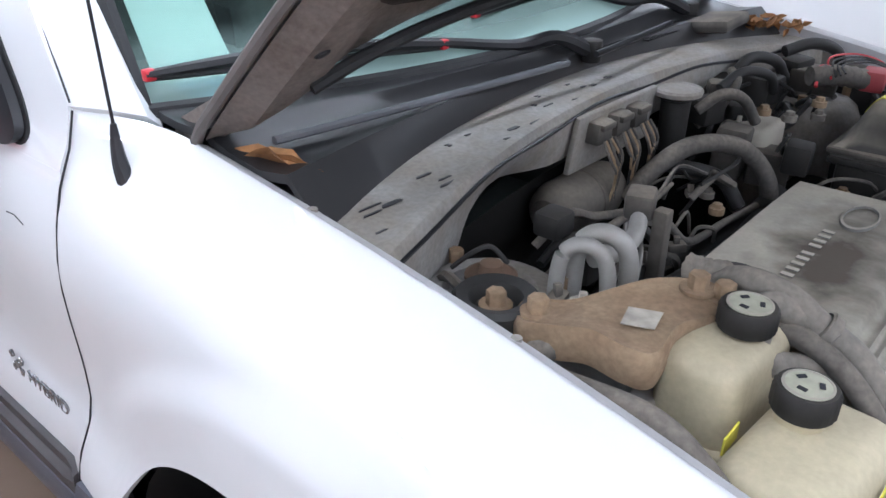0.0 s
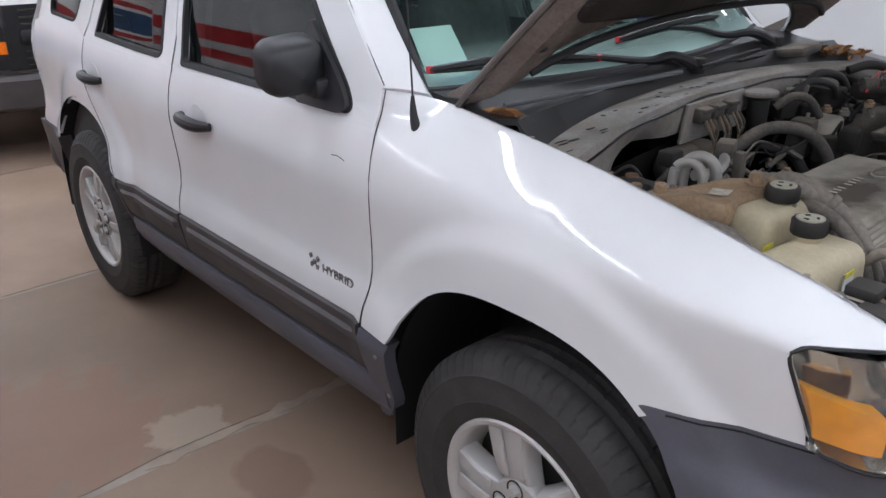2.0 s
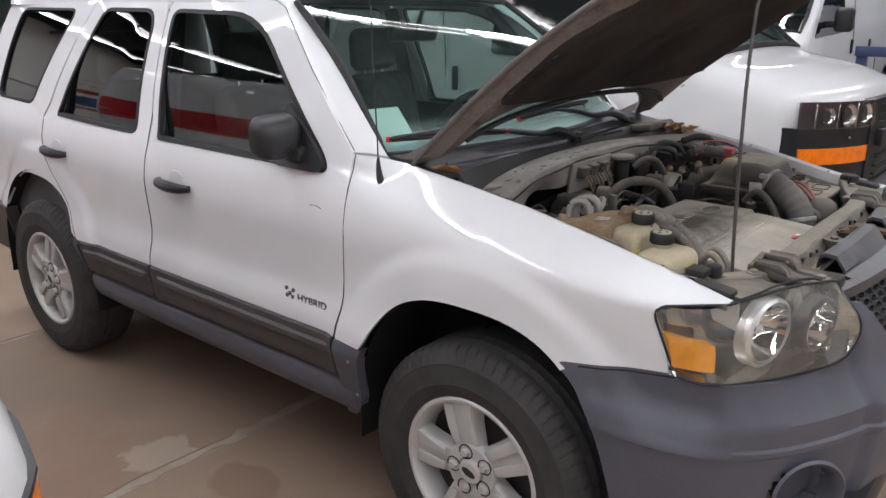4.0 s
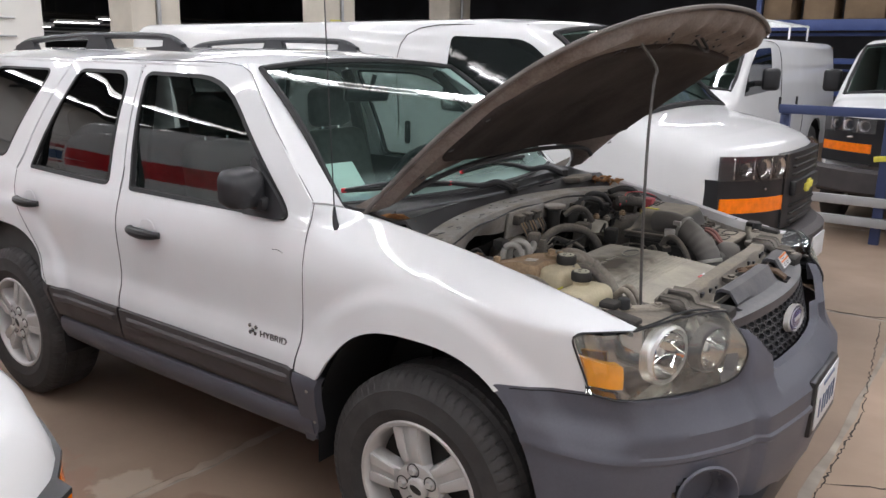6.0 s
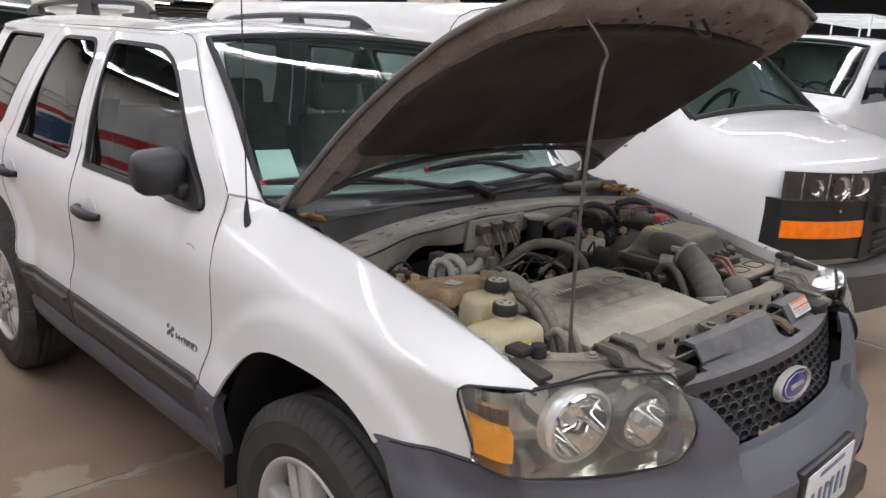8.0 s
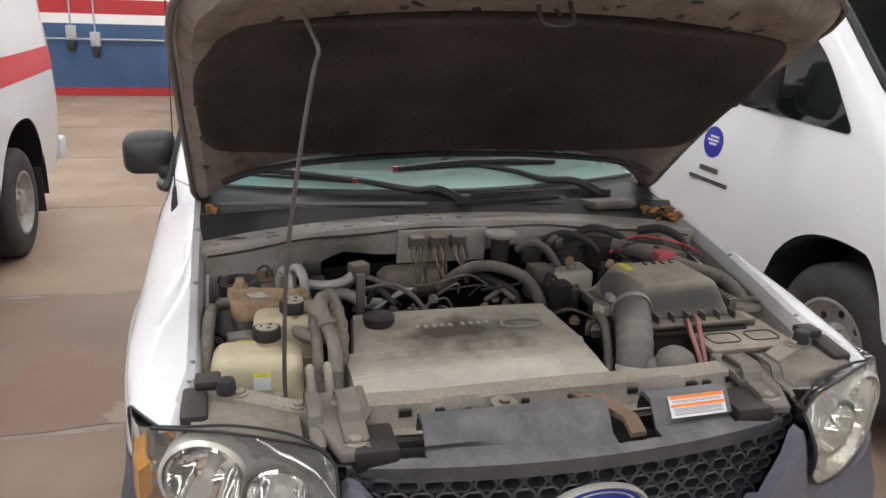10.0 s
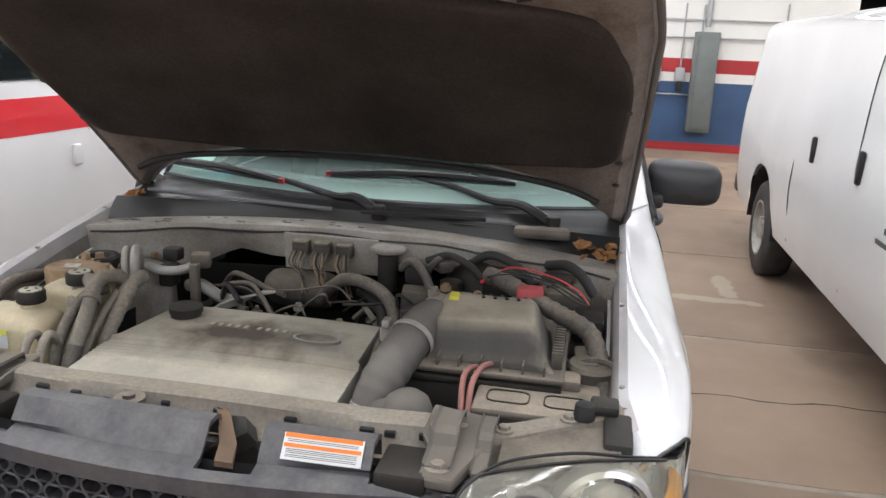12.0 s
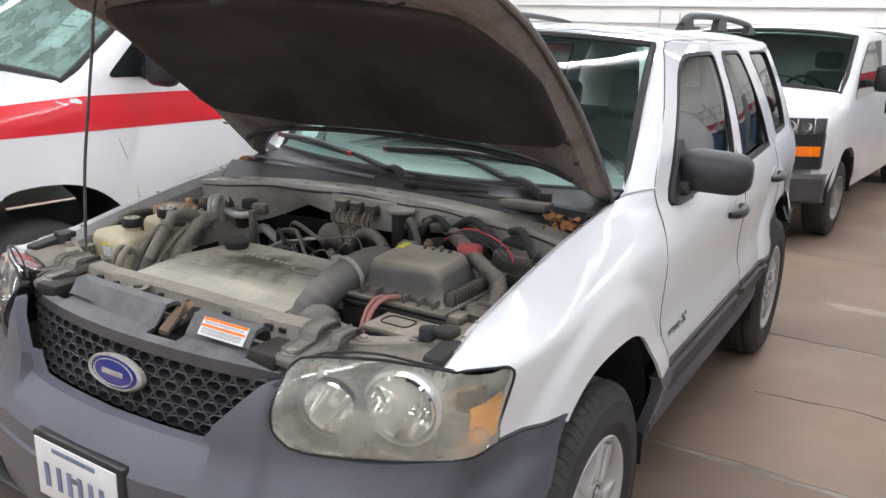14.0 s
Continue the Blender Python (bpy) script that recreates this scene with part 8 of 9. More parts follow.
def van_wheel(parent, x, y, s):
    w = new("wheel")
    w.parent = parent
    w.matrix_local = pose(x, y, 0.378) @ Matrix.Diagonal((1, -s, 1, 1))
    o = new("tyre", VAN_TYRE)
    o.parent = w
    tagged(o, "black tyre")
    R = pose(0, 0, 0, 90)
    bm = bmesh.new()
    lathe(bm, [(0.213, -0.11), (0.213, 0.108), (0.220, 0.118), (0.205, 0.118), (0.200, 0.10), (0.19, 0.075), (0.17, 0.06), (0.10, 0.06), (0.085, 0.10), (0.065, 0.108), (0.0, 0.108)], R, 40)
    part("steel_rim", bm, M_ALU, w, "grey steel wheel")
    for k in range(8):
        a = radians(45 * k)
        bm = bmesh.new()
        cyl(bm, (0.145 * math.cos(a), -0.0615, 0.145 * math.sin(a)), (0.145 * math.cos(a), -0.064, 0.145 * math.sin(a)), 0.018, seg=10)
        part("vent_hole", bm, M_BLACK, w)
    for k in range(8):
        a = radians(45 * k + 22)
        bm = bmesh.new()
        cyl(bm, (0.085 * math.cos(a), -0.075, 0.085 * math.sin(a)), (0.085 * math.cos(a), -0.108, 0.085 * math.sin(a)), 0.010, seg=6)
        part("lug_nut", bm, M_CHROME, w)


def van_cabin(V, x, dash_z, seat_x, closed=True):
    """Dash, steering wheel and two seats behind a van's windscreen."""
    bm = bmesh.new()
    box(bm, (x, 0, dash_z - 0.16), (0.42, 1.62, 0.30), 0.06, seg=3)
    part("dashboard", bm, M_TRIM, V, "dark dashboard")
    bm = bmesh.new()
    mw = pose(x - 0.30, 0.42, dash_z - 0.02, 0, -60, 0)
    tube(bm, [mw @ Vector((0.20 * math.cos(a), 0.20 * math.sin(a), 0)) for a in frange(0, 2 * math.pi, 25)], 0.016, 8, 1)
    part("steering_wheel", bm, M_BLACK, V)
    for y in (-0.45, 0.45):
        bm = bmesh.new()
        box(bm, (seat_x, y, 1.22), (0.16, 0.50, 0.66), 0.06, (0, -10, 0), 3, 0.85)
        box(bm, (seat_x - 0.06, y, 1.66), (0.10, 0.28, 0.18), 0.045, (0, -8, 0), 3)
        part("seat", bm, M_SEAT, V, "grey fabric seat")
    if closed:
        bm = bmesh.new()
        box(bm, (seat_x - 0.45, 0, 1.25), (0.03, 1.60, 1.30), 0.01)
        part("bulkhead", bm, M_CONDUIT, V, "grey steel bulkhead")


class VanShape:
    """The body of a van: roofline and plan as tables, and places on its skin."""

    def __init__(self, roof, width, tumble, base=0.42, arch=0.50):
        self.roof, self.width, self.tumble, self.base, self.arch = roof, width, tumble, base, arch

    def top(self, x):
        return lerp_table(x, self.roof)

    def half(self, x, z):
        w = lerp_table(x, self.width)
        w *= lerp_table(z, self.tumble)
        t = self.top(x)
        r = 0.12 if t > 1.5 else 0.14
        if z > t - r:
            k = min(1, (z - (t - r)) / r)
            w -= r * 1.0 * (1 - math.sqrt(max(0, 1 - k * k)))
        return w

    def body(self, xs, arches, bow, screen=(0, 0)):
        bm = bmesh.new()
        n = 22
        rows = []
        for x in xs:
            t = self.top(x)
            lo = self.base
            for ax in arches:
                u = abs(x - ax) / self.arch
                if u < 1:
                    lo = max(lo, 0.378 + self.arch * math.sqrt(1 - u ** 2.4))
            r = 0.12 if t > 1.5 else 0.14
            zs = [lo + (t - r - lo) * k / (n - 8) for k in range(n - 7)] + [t - r + r * math.sin(math.pi / 2 * k / 6) for k in range(1, 7)]
            right = [Vector((x, -self.half(x, z), z)) for z in zs]
            crown = 0.035
            hw = self.half(x, t)
            mid = [Vector((x, -hw + 2 * hw * k / 12, t + crown * (1 - (1 - 2 * k / 12) ** 2))) for k in range(1, 12)]
            left = [Vector((p.x, -p.y, p.z)) for p in right[::-1]]
            sweep = bow * min(1, max(0, (x - 0.15) / 0.55))
            pts = [Vector((p.x - sweep * (abs(p.y) / 0.95) ** 3, p.y, p.z)) for p in right + mid + left]
            rows.append([bm.verts.new(p) for p in pts])
        for (a, b), x0, x1 in zip(zip(rows, rows[1:]), xs, xs[1:]):
            for k in range(len(a) - 1):
                if screen[0] < x0 and x1 < screen[1] and abs(k - (len(a) - 2) / 2) < 6.6:
                    continue
                bm.faces.new((a[k], a[k + 1], b[k + 1], b[k]))
        bm.faces.new(rows[0])
        bm.faces.new(rows[-1][::-1])
        for v in [v for v in bm.verts if not v.link_faces]:
            bm.verts.remove(v)
        bmesh.ops.recalc_face_normals(bm, faces=bm.faces[:])
        return bm


def chevy_van(name_label, at, sticker=False, rack_=False):
    """A white cargo van with a rounded short hood, black grille and stacked lamps."""
    V = thing("cargo_van", name_label, "van", "parked cargo vans")
    S = VanShape([(-5.30, 1.96), (-5.15, 2.00), (-1.2, 2.00), (-0.72, 1.975), (-0.50, 1.91), (-0.42, 1.86), (0.14, 1.40), (0.24, 1.365), (0.50, 1.330), (0.72, 1.285), (0.88, 1.225), (0.94, 1.165), (0.955, 1.02)],
                 [(-5.30, 0.93), (-5.15, 0.98), (-3, 0.995), (0.0, 0.995), (0.35, 0.985), (0.68, 0.965), (0.87, 0.93), (0.955, 0.87)],
                 [(0.4, 0.95), (0.6, 0.99), (1.0, 1.0), (1.25, 0.985), (2.0, 0.875)])
    xs = sorted(set([round(x, 3) for x in frange(-5.30, -5.05, 5) + frange(-5.05, 0.955, 98) + frange(0.5, 0.955, 16)]))
    part("body", S.body(xs, (0.0, -3.94), 0.30, (-0.52, 0.16)), M_VANWHITE, V, angle=40)

    def P(s, out=0.004):
        return lambda x, z: Vector((x, s * (S.half(x, z) + out), z))

    for s in (-1, 1):
        win = rounded([(-1.32, 1.37), (-0.06, 1.33), (-0.32, 1.62), (-0.66, 1.865), (-1.28, 1.89)], [0.05, 0.05, 0.12, 0.10, 0.05])
        part("door_window", fill(win, P(s), (0, s * 0.004, 0)), M_VANGLASS, V, "dark door window", smooth=False)
        # door seams, a groove-like dark line round the front door
        loop = [(-1.70, 0.52), (-1.70, 1.25), (-1.69, 1.90), (-0.70, 1.96)]
        bm = bmesh.new()
        tube(bm, [P(s, -0.001)(*q) for q in loop], 0.004, 5, 6)
        part("door_seam", bm, M_BLACK, V)
        bm = bmesh.new()
        tube(bm, [P(s, -0.001)(*q) for q in [(-2.95, 0.5), (-2.95, 1.0), (-2.94, 1.95)]], 0.004, 5, 6)
        part("door_seam", bm, M_BLACK, V)
        bm = bmesh.new()
        box(bm, P(s, 0.012)(-1.60, 1.19), (0.045, 0.03, 0.17), 0.012)
        part("door_handle", bm, M_BLACK, V, "black door handle")
        bm = bmesh.new()
        box(bm, P(s, 0.012)(-2.50, 1.17), (0.04, 0.03, 0.16), 0.012)
        part("door_handle", bm, M_BLACK, V, "black door handle")
        # mirror
        c = P(s, 0.19)(-0.52, 1.52)
        bm = bmesh.new()
        box(bm, c, (0.13, 0.20, 0.26), 0.05, seg=4)
        mm = part("door_mirror", bm, M_BLACK, V, "black plastic mirror")
        bm = bmesh.new()
        box(bm, (c.x, c.y - s * 0.13, c.z - 0.05), (0.06, 0.14, 0.07), 0.02)
        part("mirror_arm", bm, M_BLACK, mm)
        # lamps
        def lamp_at(a, b):
            x = 0.967 - 0.30 * (a / 0.95) ** 3
            return Vector((x, s * a, b - 0.02 * (0.9 - a)))
        bm = sheet(lambda a, b: lamp_at(a, b) + Vector((0.022, 0, 0)), frange(0.40, 0.925, 12), frange(1.05, 1.20, 6), thick=(-0.03, 0, 0))
        hl = part("headlamp", bm, M_VANLENS, V, "clear headlamp over a dark bowl")
        bm = sheet(lambda a, b: lamp_at(a, b) + Vector((0.002, 0, 0)), frange(0.40, 0.92, 8), frange(1.053, 1.197, 4))
        part("lamp_bowl", bm, M_LAMPDARK, hl)
        for cy, r_ in ((0.50, 0.060), (0.65, 0.062), (0.78, 0.045)):
            bm = bmesh.new()
            lathe(bm, [(r_, 0.024), (r_ * 0.94, 0.018), (r_ * 0.7, 0.004), (r_ * 0.3, -0.004), (0, -0.004)], Matrix.Translation((lamp_at(cy, 1.125).x - 0.004, s * cy, 1.122 - 0.02 * (0.9 - cy))) @ pose(0, 0, 0, 0, 90, 0) @ pose(0, 0, 0, -s * math.degrees(math.atan(0.95 * cy * cy)), 0, 0), 24)
            part("reflector", bm, M_CHROME, hl, "round chrome reflector")
        for cy in (0.575, 0.715, 0.84):
            bm = bmesh.new()
            box(bm, lamp_at(cy, 1.125) + Vector((0.006, 0, 0)), (0.010, 0.012, 0.13), 0.003)
            part("lamp_divider", bm, M_CHROME, hl)
        bm = sheet(lambda a, b: lamp_at(a, b) + Vector((0.012, 0, 0)), frange(0.38, 0.905, 12), frange(0.855, 0.945, 4), thick=(-0.06, 0, 0))
        part("turn_lamp", bm, M_VANAMBER, V, "amber turn signal lens")
        bm = sheet(lambda a, b: lamp_at(a, b) + Vector((0.004, 0, 0)), frange(0.36, 0.915, 14), frange(0.74, 1.055, 8), thick=(-0.10, 0, 0))
        part("lamp_surround", bm, M_BLACK, V, "black plastic lamp surround")
        bm = bmesh.new()
        box(bm, lamp_at(0.62, 1.005) + Vector((0.008, 0, 0)), (0.008, 0.09, 0.018), 0.002, (0, 0, -s * 20))
        part("chrome_mark", bm, M_CHROME, V)
        for ax in (0.0, -3.94):
            van_wheel(V, ax, s * 0.84, s)
            bm = sheet(lambda u, y: Vector((ax + 0.49 * math.cos(math.pi * u), s * y, 0.378 + 0.49 * math.sin(math.pi * u))), frange(0, 1, 16), frange(0.55, 0.965, 3))
            part("wheel_arch_liner", bm, M_BLACK, V)
    # windscreen
    def wsf(u, v):
        x = 0.15 + (-0.50 - 0.15) * u
        z = S.top(x)
        hw = S.half(x, z - 0.03) - 0.015
        return Vector((x + 0.012 - 0.03 * v * v * (1 - u), v * hw, z + 0.035 * (1 - v * v) + 0.014 - 0.022 * abs(v) ** 3))
    part("windscreen", sheet(wsf, frange(0, 1, 10), frange(-0.985, 0.985, 21)), M_WSGLASS, V, "green tinted windscreen")
    bm = bmesh.new()
    rim = [wsf(0, v) for v in frange(-0.98, 0.98, 15)] + [wsf(u, 0.98) for u in frange(0, 1, 8)][1:] + [wsf(1, v) for v in frange(0.98, -0.98, 15)][1:] + [wsf(u, -0.98) for u in frange(1, 0, 8)][1:]
    tube(bm, rim, 0.020, 6, 1)
    part("windscreen_seal", bm, M_RUBBER, V, "black windscreen seal")
    van_cabin(V, -0.10, 1.36, -1.05)
    bm = bmesh.new()
    for s in (-1, 1):
        tube(bm, [(0.13, s * 0.55 + 0.15, 1.40), (0.02, s * 0.30 + 0.1, 1.50), (0.0, s * 0.15 + 0.08, 1.53)], 0.009, 6, 4)
    part("wiper", bm, M_BLACK, V)
    # grille and emblem
    bm = sheet(lambda y, z: Vector((0.980 - 0.13 * y * y, y, z)), frange(-0.42, 0.42, 9), frange(0.72, 1.19, 5), thick=(-0.08, 0, 0))
    gr = part("grille", bm, M_BLACK, V, "black plastic grille")
    for k in range(9):
        z = 0.75 + k * 0.05
        if 0.895 < z < 1.03:
            continue
        bm = bmesh.new()
        box(bm, (0.974, 0, z), (0.03, 0.60, 0.018), 0.005)
        part("grille_slat", bm, M_DARKMETAL, gr)
    bm = bmesh.new()
    box(bm, (0.980, 0, 0.965), (0.05, 0.64, 0.10), 0.015)
    part("grille_bar", bm, M_BLACK, gr)
    bm = bmesh.new()
    slab(bm, [(1.003, -0.11, 0.935), (1.003, 0.09, 0.935), (1.003, 0.11, 0.975), (1.003, -0.09, 0.975)], (0.012, 0, 0))
    slab(bm, [(1.003, -0.05, 0.915), (1.003, 0.03, 0.915), (1.003, 0.05, 0.995), (1.003, -0.03, 0.995)], (0.010, 0, 0))
    bmesh.ops.recalc_face_normals(bm, faces=bm.faces[:])
    part("emblem", bm, M_YELLOW, V, "yellow-green cross emblem")
    bm = sheet(lambda u, v: Vector((1.10 - 0.36 * (abs(u) / 1.0) ** 2.5 - (0.05 if v in (0, 3) else 0), u * 0.97, [0.43, 0.46, 0.66, 0.69][v])), frange(-1, 1, 25), list(range(4)), thick=(-0.10, 0, 0))
    fb = part("front_bumper", bm, M_CLAD, V, "dark grey front bumper", angle=30)
    bm = bmesh.new()
    box(bm, (1.112, 0.0, 0.56), (0.012, 0.31, 0.16), 0.004)
    p = part("licence_plate", bm, M_PLATE, fb, "white licence plate")
    bm = bmesh.new()
    box(bm, (-5.37, 0, 0.52), (0.16, 1.86, 0.18), 0.03)
    part("rear_bumper", bm, M_DARKMETAL, V, "black rear bumper")
    bm = bmesh.new()
    box(bm, (-2.0, 0, 0.40), (5.0, 1.3, 0.16), 0.03)
    part("underbody", bm, M_DARKMETAL, V)
    if rack_:
        rk = part("roof_rack", bmesh.new(), M_PLATE, V, "white tube roof rack")
        bm = bmesh.new()
        for s in (-0.62, 0.62):
            tube(bm, [(-4.4, s, 2.24), (-2.5, s, 2.25), (-1.0, s, 2.25)], 0.016, 6, 1)
        for k in range(7):
            tube(bm, [(-1.0 - 0.56 * k, -0.62, 2.25), (-1.0 - 0.56 * k, 0.62, 2.25)], 0.014, 6, 1)
        bm.to_mesh(rk.data)
        bm.free()
        for k in (0, 2, 4, 6):
            for s in (-0.62, 0.62):
                bm = bmesh.new()
                cyl(bm, (-1.0 - 0.56 * k, s, 2.03), (-1.0 - 0.56 * k, s, 2.25), 0.014, seg=8)
                part("rack_post", bm, M_PLATE, rk)
    if sticker:
        s = -1
        Pm = P(s, 0.003)
        bm = fill([(-1.03 + 0.085 * math.cos(a), 1.13 + 0.085 * math.sin(a)) for a in frange(0, 2 * math.pi, 33)[:-1]], Pm, (0, s * 0.003, 0))
        part("round_sticker", bm, mat("blue_vinyl", (0.03, 0.03, 0.32), 0.4), V, "round blue vinyl sticker")
        for (dx, w, z) in ((0, 0.10, 1.135), (0, 0.07, 1.115), (0.01, 0.08, 1.155)):
            bm = fill([(-1.03 + dx - w / 2, z), (-1.03 + dx + w / 2, z), (-1.03 + dx + w / 2, z + 0.012), (-1.03 + dx - w / 2, z + 0.012)], P(s, 0.0065), (0, s * 0.001, 0))
            part("sticker_mark", bm, M_PLATE, V)
        for k, (w, z, h) in enumerate([(0.17, 0.965, 0.028), (0.36, 0.905, 0.022)]):
            bm = fill([(-1.03 - w / 2, z), (-1.03 + w / 2, z), (-1.03 + w / 2, z + h), (-1.03 - w / 2, z + h)], Pm, (0, s * 0.003, 0))
            part("lettering_bar", bm, M_TRIM, V)
    V.matrix_world = at
    return V


def ford_van(at):
    """A white van with a longer hood and a red stripe along its side."""
    V = thing("striped_van", "white van with a broad red stripe along its sides", "van")
    S = VanShape([(-4.85, 2.04), (-4.65, 2.09), (-1.35, 2.09), (-0.95, 2.05), (-0.86, 1.94), (-0.22, 1.44), (-0.10, 1.40), (0.35, 1.35), (0.65, 1.33), (0.80, 1.30), (0.86, 1.26), (0.87, 1.15)],
                 [(-4.85, 0.95), (-4.65, 0.99), (-3, 1.0), (0.0, 1.0), (0.35, 1.0), (0.7, 0.99), (0.8, 0.965), (0.87, 0.91)],
                 [(0.4, 0.94), (0.6, 0.98), (0.95, 1.0), (1.25, 0.985), (2.05, 0.88)], arch=0.57)
    xs = sorted(set([round(x, 3) for x in frange(-4.85, -4.55, 5) + frange(-4.55, 0.87, 94) + frange(0.5, 0.87, 14)]))
    part("body", S.body(xs, (0.0, -3.60), 0.25, (-0.88, -0.20)), M_VANWHITE, V, angle=40)

    def P(s, out=0.004):
        return lambda x, z: Vector((x - 0.25 * min(1, max(0, (x - 0.15) / 0.55)) * (S.half(x, z) / 0.95) ** 3, s * (S.half(x, z) + out), z))

    for s in (-1, 1):
        bm = sheet(lambda x, v: P(s, 0.003)(x, (1.19 + 0.175 * v) if x < -0.3 else 1.19 + (0.175 - 0.07 * (x + 0.3)) * v), frange(-4.75, 0.50, 68), frange(0, 1, 5), thick=(0, -s * 0.003, 0))
        part("red_stripe", bm, M_STRIPE, V, "red vinyl stripe")
        win = rounded([(-1.52, 1.45), (-0.42, 1.45), (-0.66, 1.68), (-0.95, 1.90), (-1.50, 1.92)], [0.05, 0.05, 0.12, 0.10, 0.05])
        part("door_window", fill(win, P(s), (0, s * 0.004, 0)), M_VANGLASS, V, "dark door window", smooth=False)
        for loop in ([(-1.72, 0.52), (-1.72, 1.2), (-1.70, 1.94), (-0.98, 1.97)], [(-0.34, 1.44), (-0.46, 1.1), (-0.54, 0.82), (-0.56, 0.52)]):
            bm = bmesh.new()
            tube(bm, [P(s, -0.001)(*q) for q in loop], 0.0022, 5, 6)
            part("door_seam", bm, M_BLACK, V)
        bm = bmesh.new()
        box(bm, P(s, 0.012)(-1.60, 1.06), (0.06, 0.03, 0.11), 0.012)
        part("door_handle", bm, M_VANWHITE, V, "white door handle")
        c = P(s, 0.16)(-0.66, 1.53)
        bm = bmesh.new()
        box(bm, c, (0.12, 0.19, 0.25), 0.05, seg=4)
        mm = part("door_mirror", bm, M_BLACK, V, "black plastic mirror")
        bm = bmesh.new()
        box(bm, (c.x, c.y - s * 0.11, c.z - 0.06), (0.06, 0.14, 0.07), 0.02)
        part("mirror_arm", bm, M_BLACK, mm)
        bm = sheet(lambda x, z: P(s, 0.006)(x, z), frange(0.64, 0.869, 12), frange(0.88, 1.18, 6), thick=(0, -s * 0.02, 0))
        part("turn_lamp", bm, M_VANAMBER, V, "amber corner lamp lens")
        bm = sheet(lambda a, b: Vector((0.885 - 0.25 * (a / 0.95) ** 3, s * a, b)), frange(0.36, 0.54, 8), frange(0.88, 1.16, 4), thick=(-0.08, 0, 0))
        part("headlamp", bm, M_REFLECT, V, "rectangular headlamp")
        bm = sheet(lambda a, b: Vector((0.889 - 0.25 * (a / 0.95) ** 3, s * a, b)), frange(0.55, 0.915, 10), frange(0.88, 1.178, 4), thick=(-0.06, 0, 0))
        part("turn_lamp", bm, M_VANAMBER, V, "amber corner lamp lens")
        bm = sheet(lambda a, b: Vector((0.891 - 0.25 * (a / 0.95) ** 3, s * a, b)), frange(0.36, 0.915, 12), [1.180, 1.184, 1.188], thick=(-0.06, 0, 0))
        part("lamp_trim", bm, M_BLACK, V, "black lamp trim")
        bm = sheet(lambda x, z: P(s, 0.008)(x, z), frange(0.62, 0.869, 12), [1.181, 1.184, 1.187], thick=(0, -s * 0.02, 0))
        part("lamp_trim", bm, M_BLACK, V, "black lamp trim")
        for ax in (0.0, -3.60):
            van_wheel(V, ax, s * 0.84, s)
            bm = sheet(lambda u, y: Vector((ax + 0.575 * math.cos(math.pi * u), s * y, 0.378 + 0.60 * math.sin(math.pi * u) ** 0.9 if 0 < u < 1 else 0.30)), frange(0, 1, 20), frange(0.50, 0.975, 3))
            part("wheel_arch_liner", bm, M_BLACK, V)

    def wsf(u, v):
        x = -0.21 + (-0.86 + 0.21) * u
        z = S.top(x)
        hw = S.half(x, z - 0.03) - 0.015
        return Vector((x + 0.012 - 0.03 * v * v * (1 - u), v * hw, z + 0.035 * (1 - v * v) + 0.014 - 0.022 * abs(v) ** 3))
    part("windscreen", sheet(wsf, frange(0, 1, 10), frange(-0.985, 0.985, 21)), M_WSVEIL, V, "green tinted windscreen with a painted teal brightness")
    bm = bmesh.new()
    rim = [wsf(0, v) for v in frange(-0.98, 0.98, 15)] + [wsf(u, 0.98) for u in frange(0, 1, 8)][1:] + [wsf(1, v) for v in frange(0.98, -0.98, 15)][1:] + [wsf(u, -0.98) for u in frange(1, 0, 8)][1:]
    tube(bm, rim, 0.020, 6, 1)
    part("windscreen_seal", bm, M_RUBBER, V, "black windscreen seal")
    van_cabin(V, -0.42, 1.40, -1.35, False)
    sheet_at = lambda a, b: wsf(0.30 + 0.45 * b, 0.40 + 0.22 * a) + Vector((-0.03, 0, -0.03))
    pp = part("paper_sheet", sheet(sheet_at, frange(0, 1, 4), frange(0, 1, 5), thick=(-0.002, 0, -0.002)), M_PLATE, V, "white paper form behind the windscreen", smooth=False)
    for b0 in (0.2, 0.45, 0.7):
        part("form_line", sheet(lambda a, b: sheet_at(a, b) + Vector((0.002, 0, 0.002)), [0.1, 0.5, 0.9], [b0, b0 + 0.02]), M_TRIM, pp)
    for s in (-1, 1):
        bm = bmesh.new()
        box(bm, (-4.05, s * 0.84, 0.36), (0.012, 0.26, 0.34), 0.004, (0, 5, 0))
        part("mud_flap", bm, M_RUBBER, V, "black rubber mud flap")
    bm = sheet(lambda y, z: Vector((0.880, y, z)), frange(-0.35, 0.40, 5), frange(0.78, 1.1, 4), thick=(-0.06, 0, 0))
    part("grille", bm, M_BLACK, V, "black grille")
    bm = sheet(lambda u, v: Vector((1.02 - 0.22 * (abs(u) / 1.0) ** 3 - (0.05 if v in (0, 3) else 0), u * 0.98, [0.45, 0.48, 0.70, 0.73][v])), frange(-1, 1, 25), list(range(4)), thick=(-0.10, 0, 0))
    part("front_bumper", bm, M_DARKMETAL, V, "black front bumper", angle=30)
    bm = bmesh.new()
    box(bm, (-4.93, 0, 0.52), (0.18, 1.9, 0.18), 0.03)
    part("rear_bumper", bm, M_PLATE, V, "pale rear bumper")
    bm = bmesh.new()
    box(bm, (-2.0, 0, 0.40), (5.0, 1.3, 0.16), 0.03)
    part("underbody", bm, M_DARKMETAL, V)
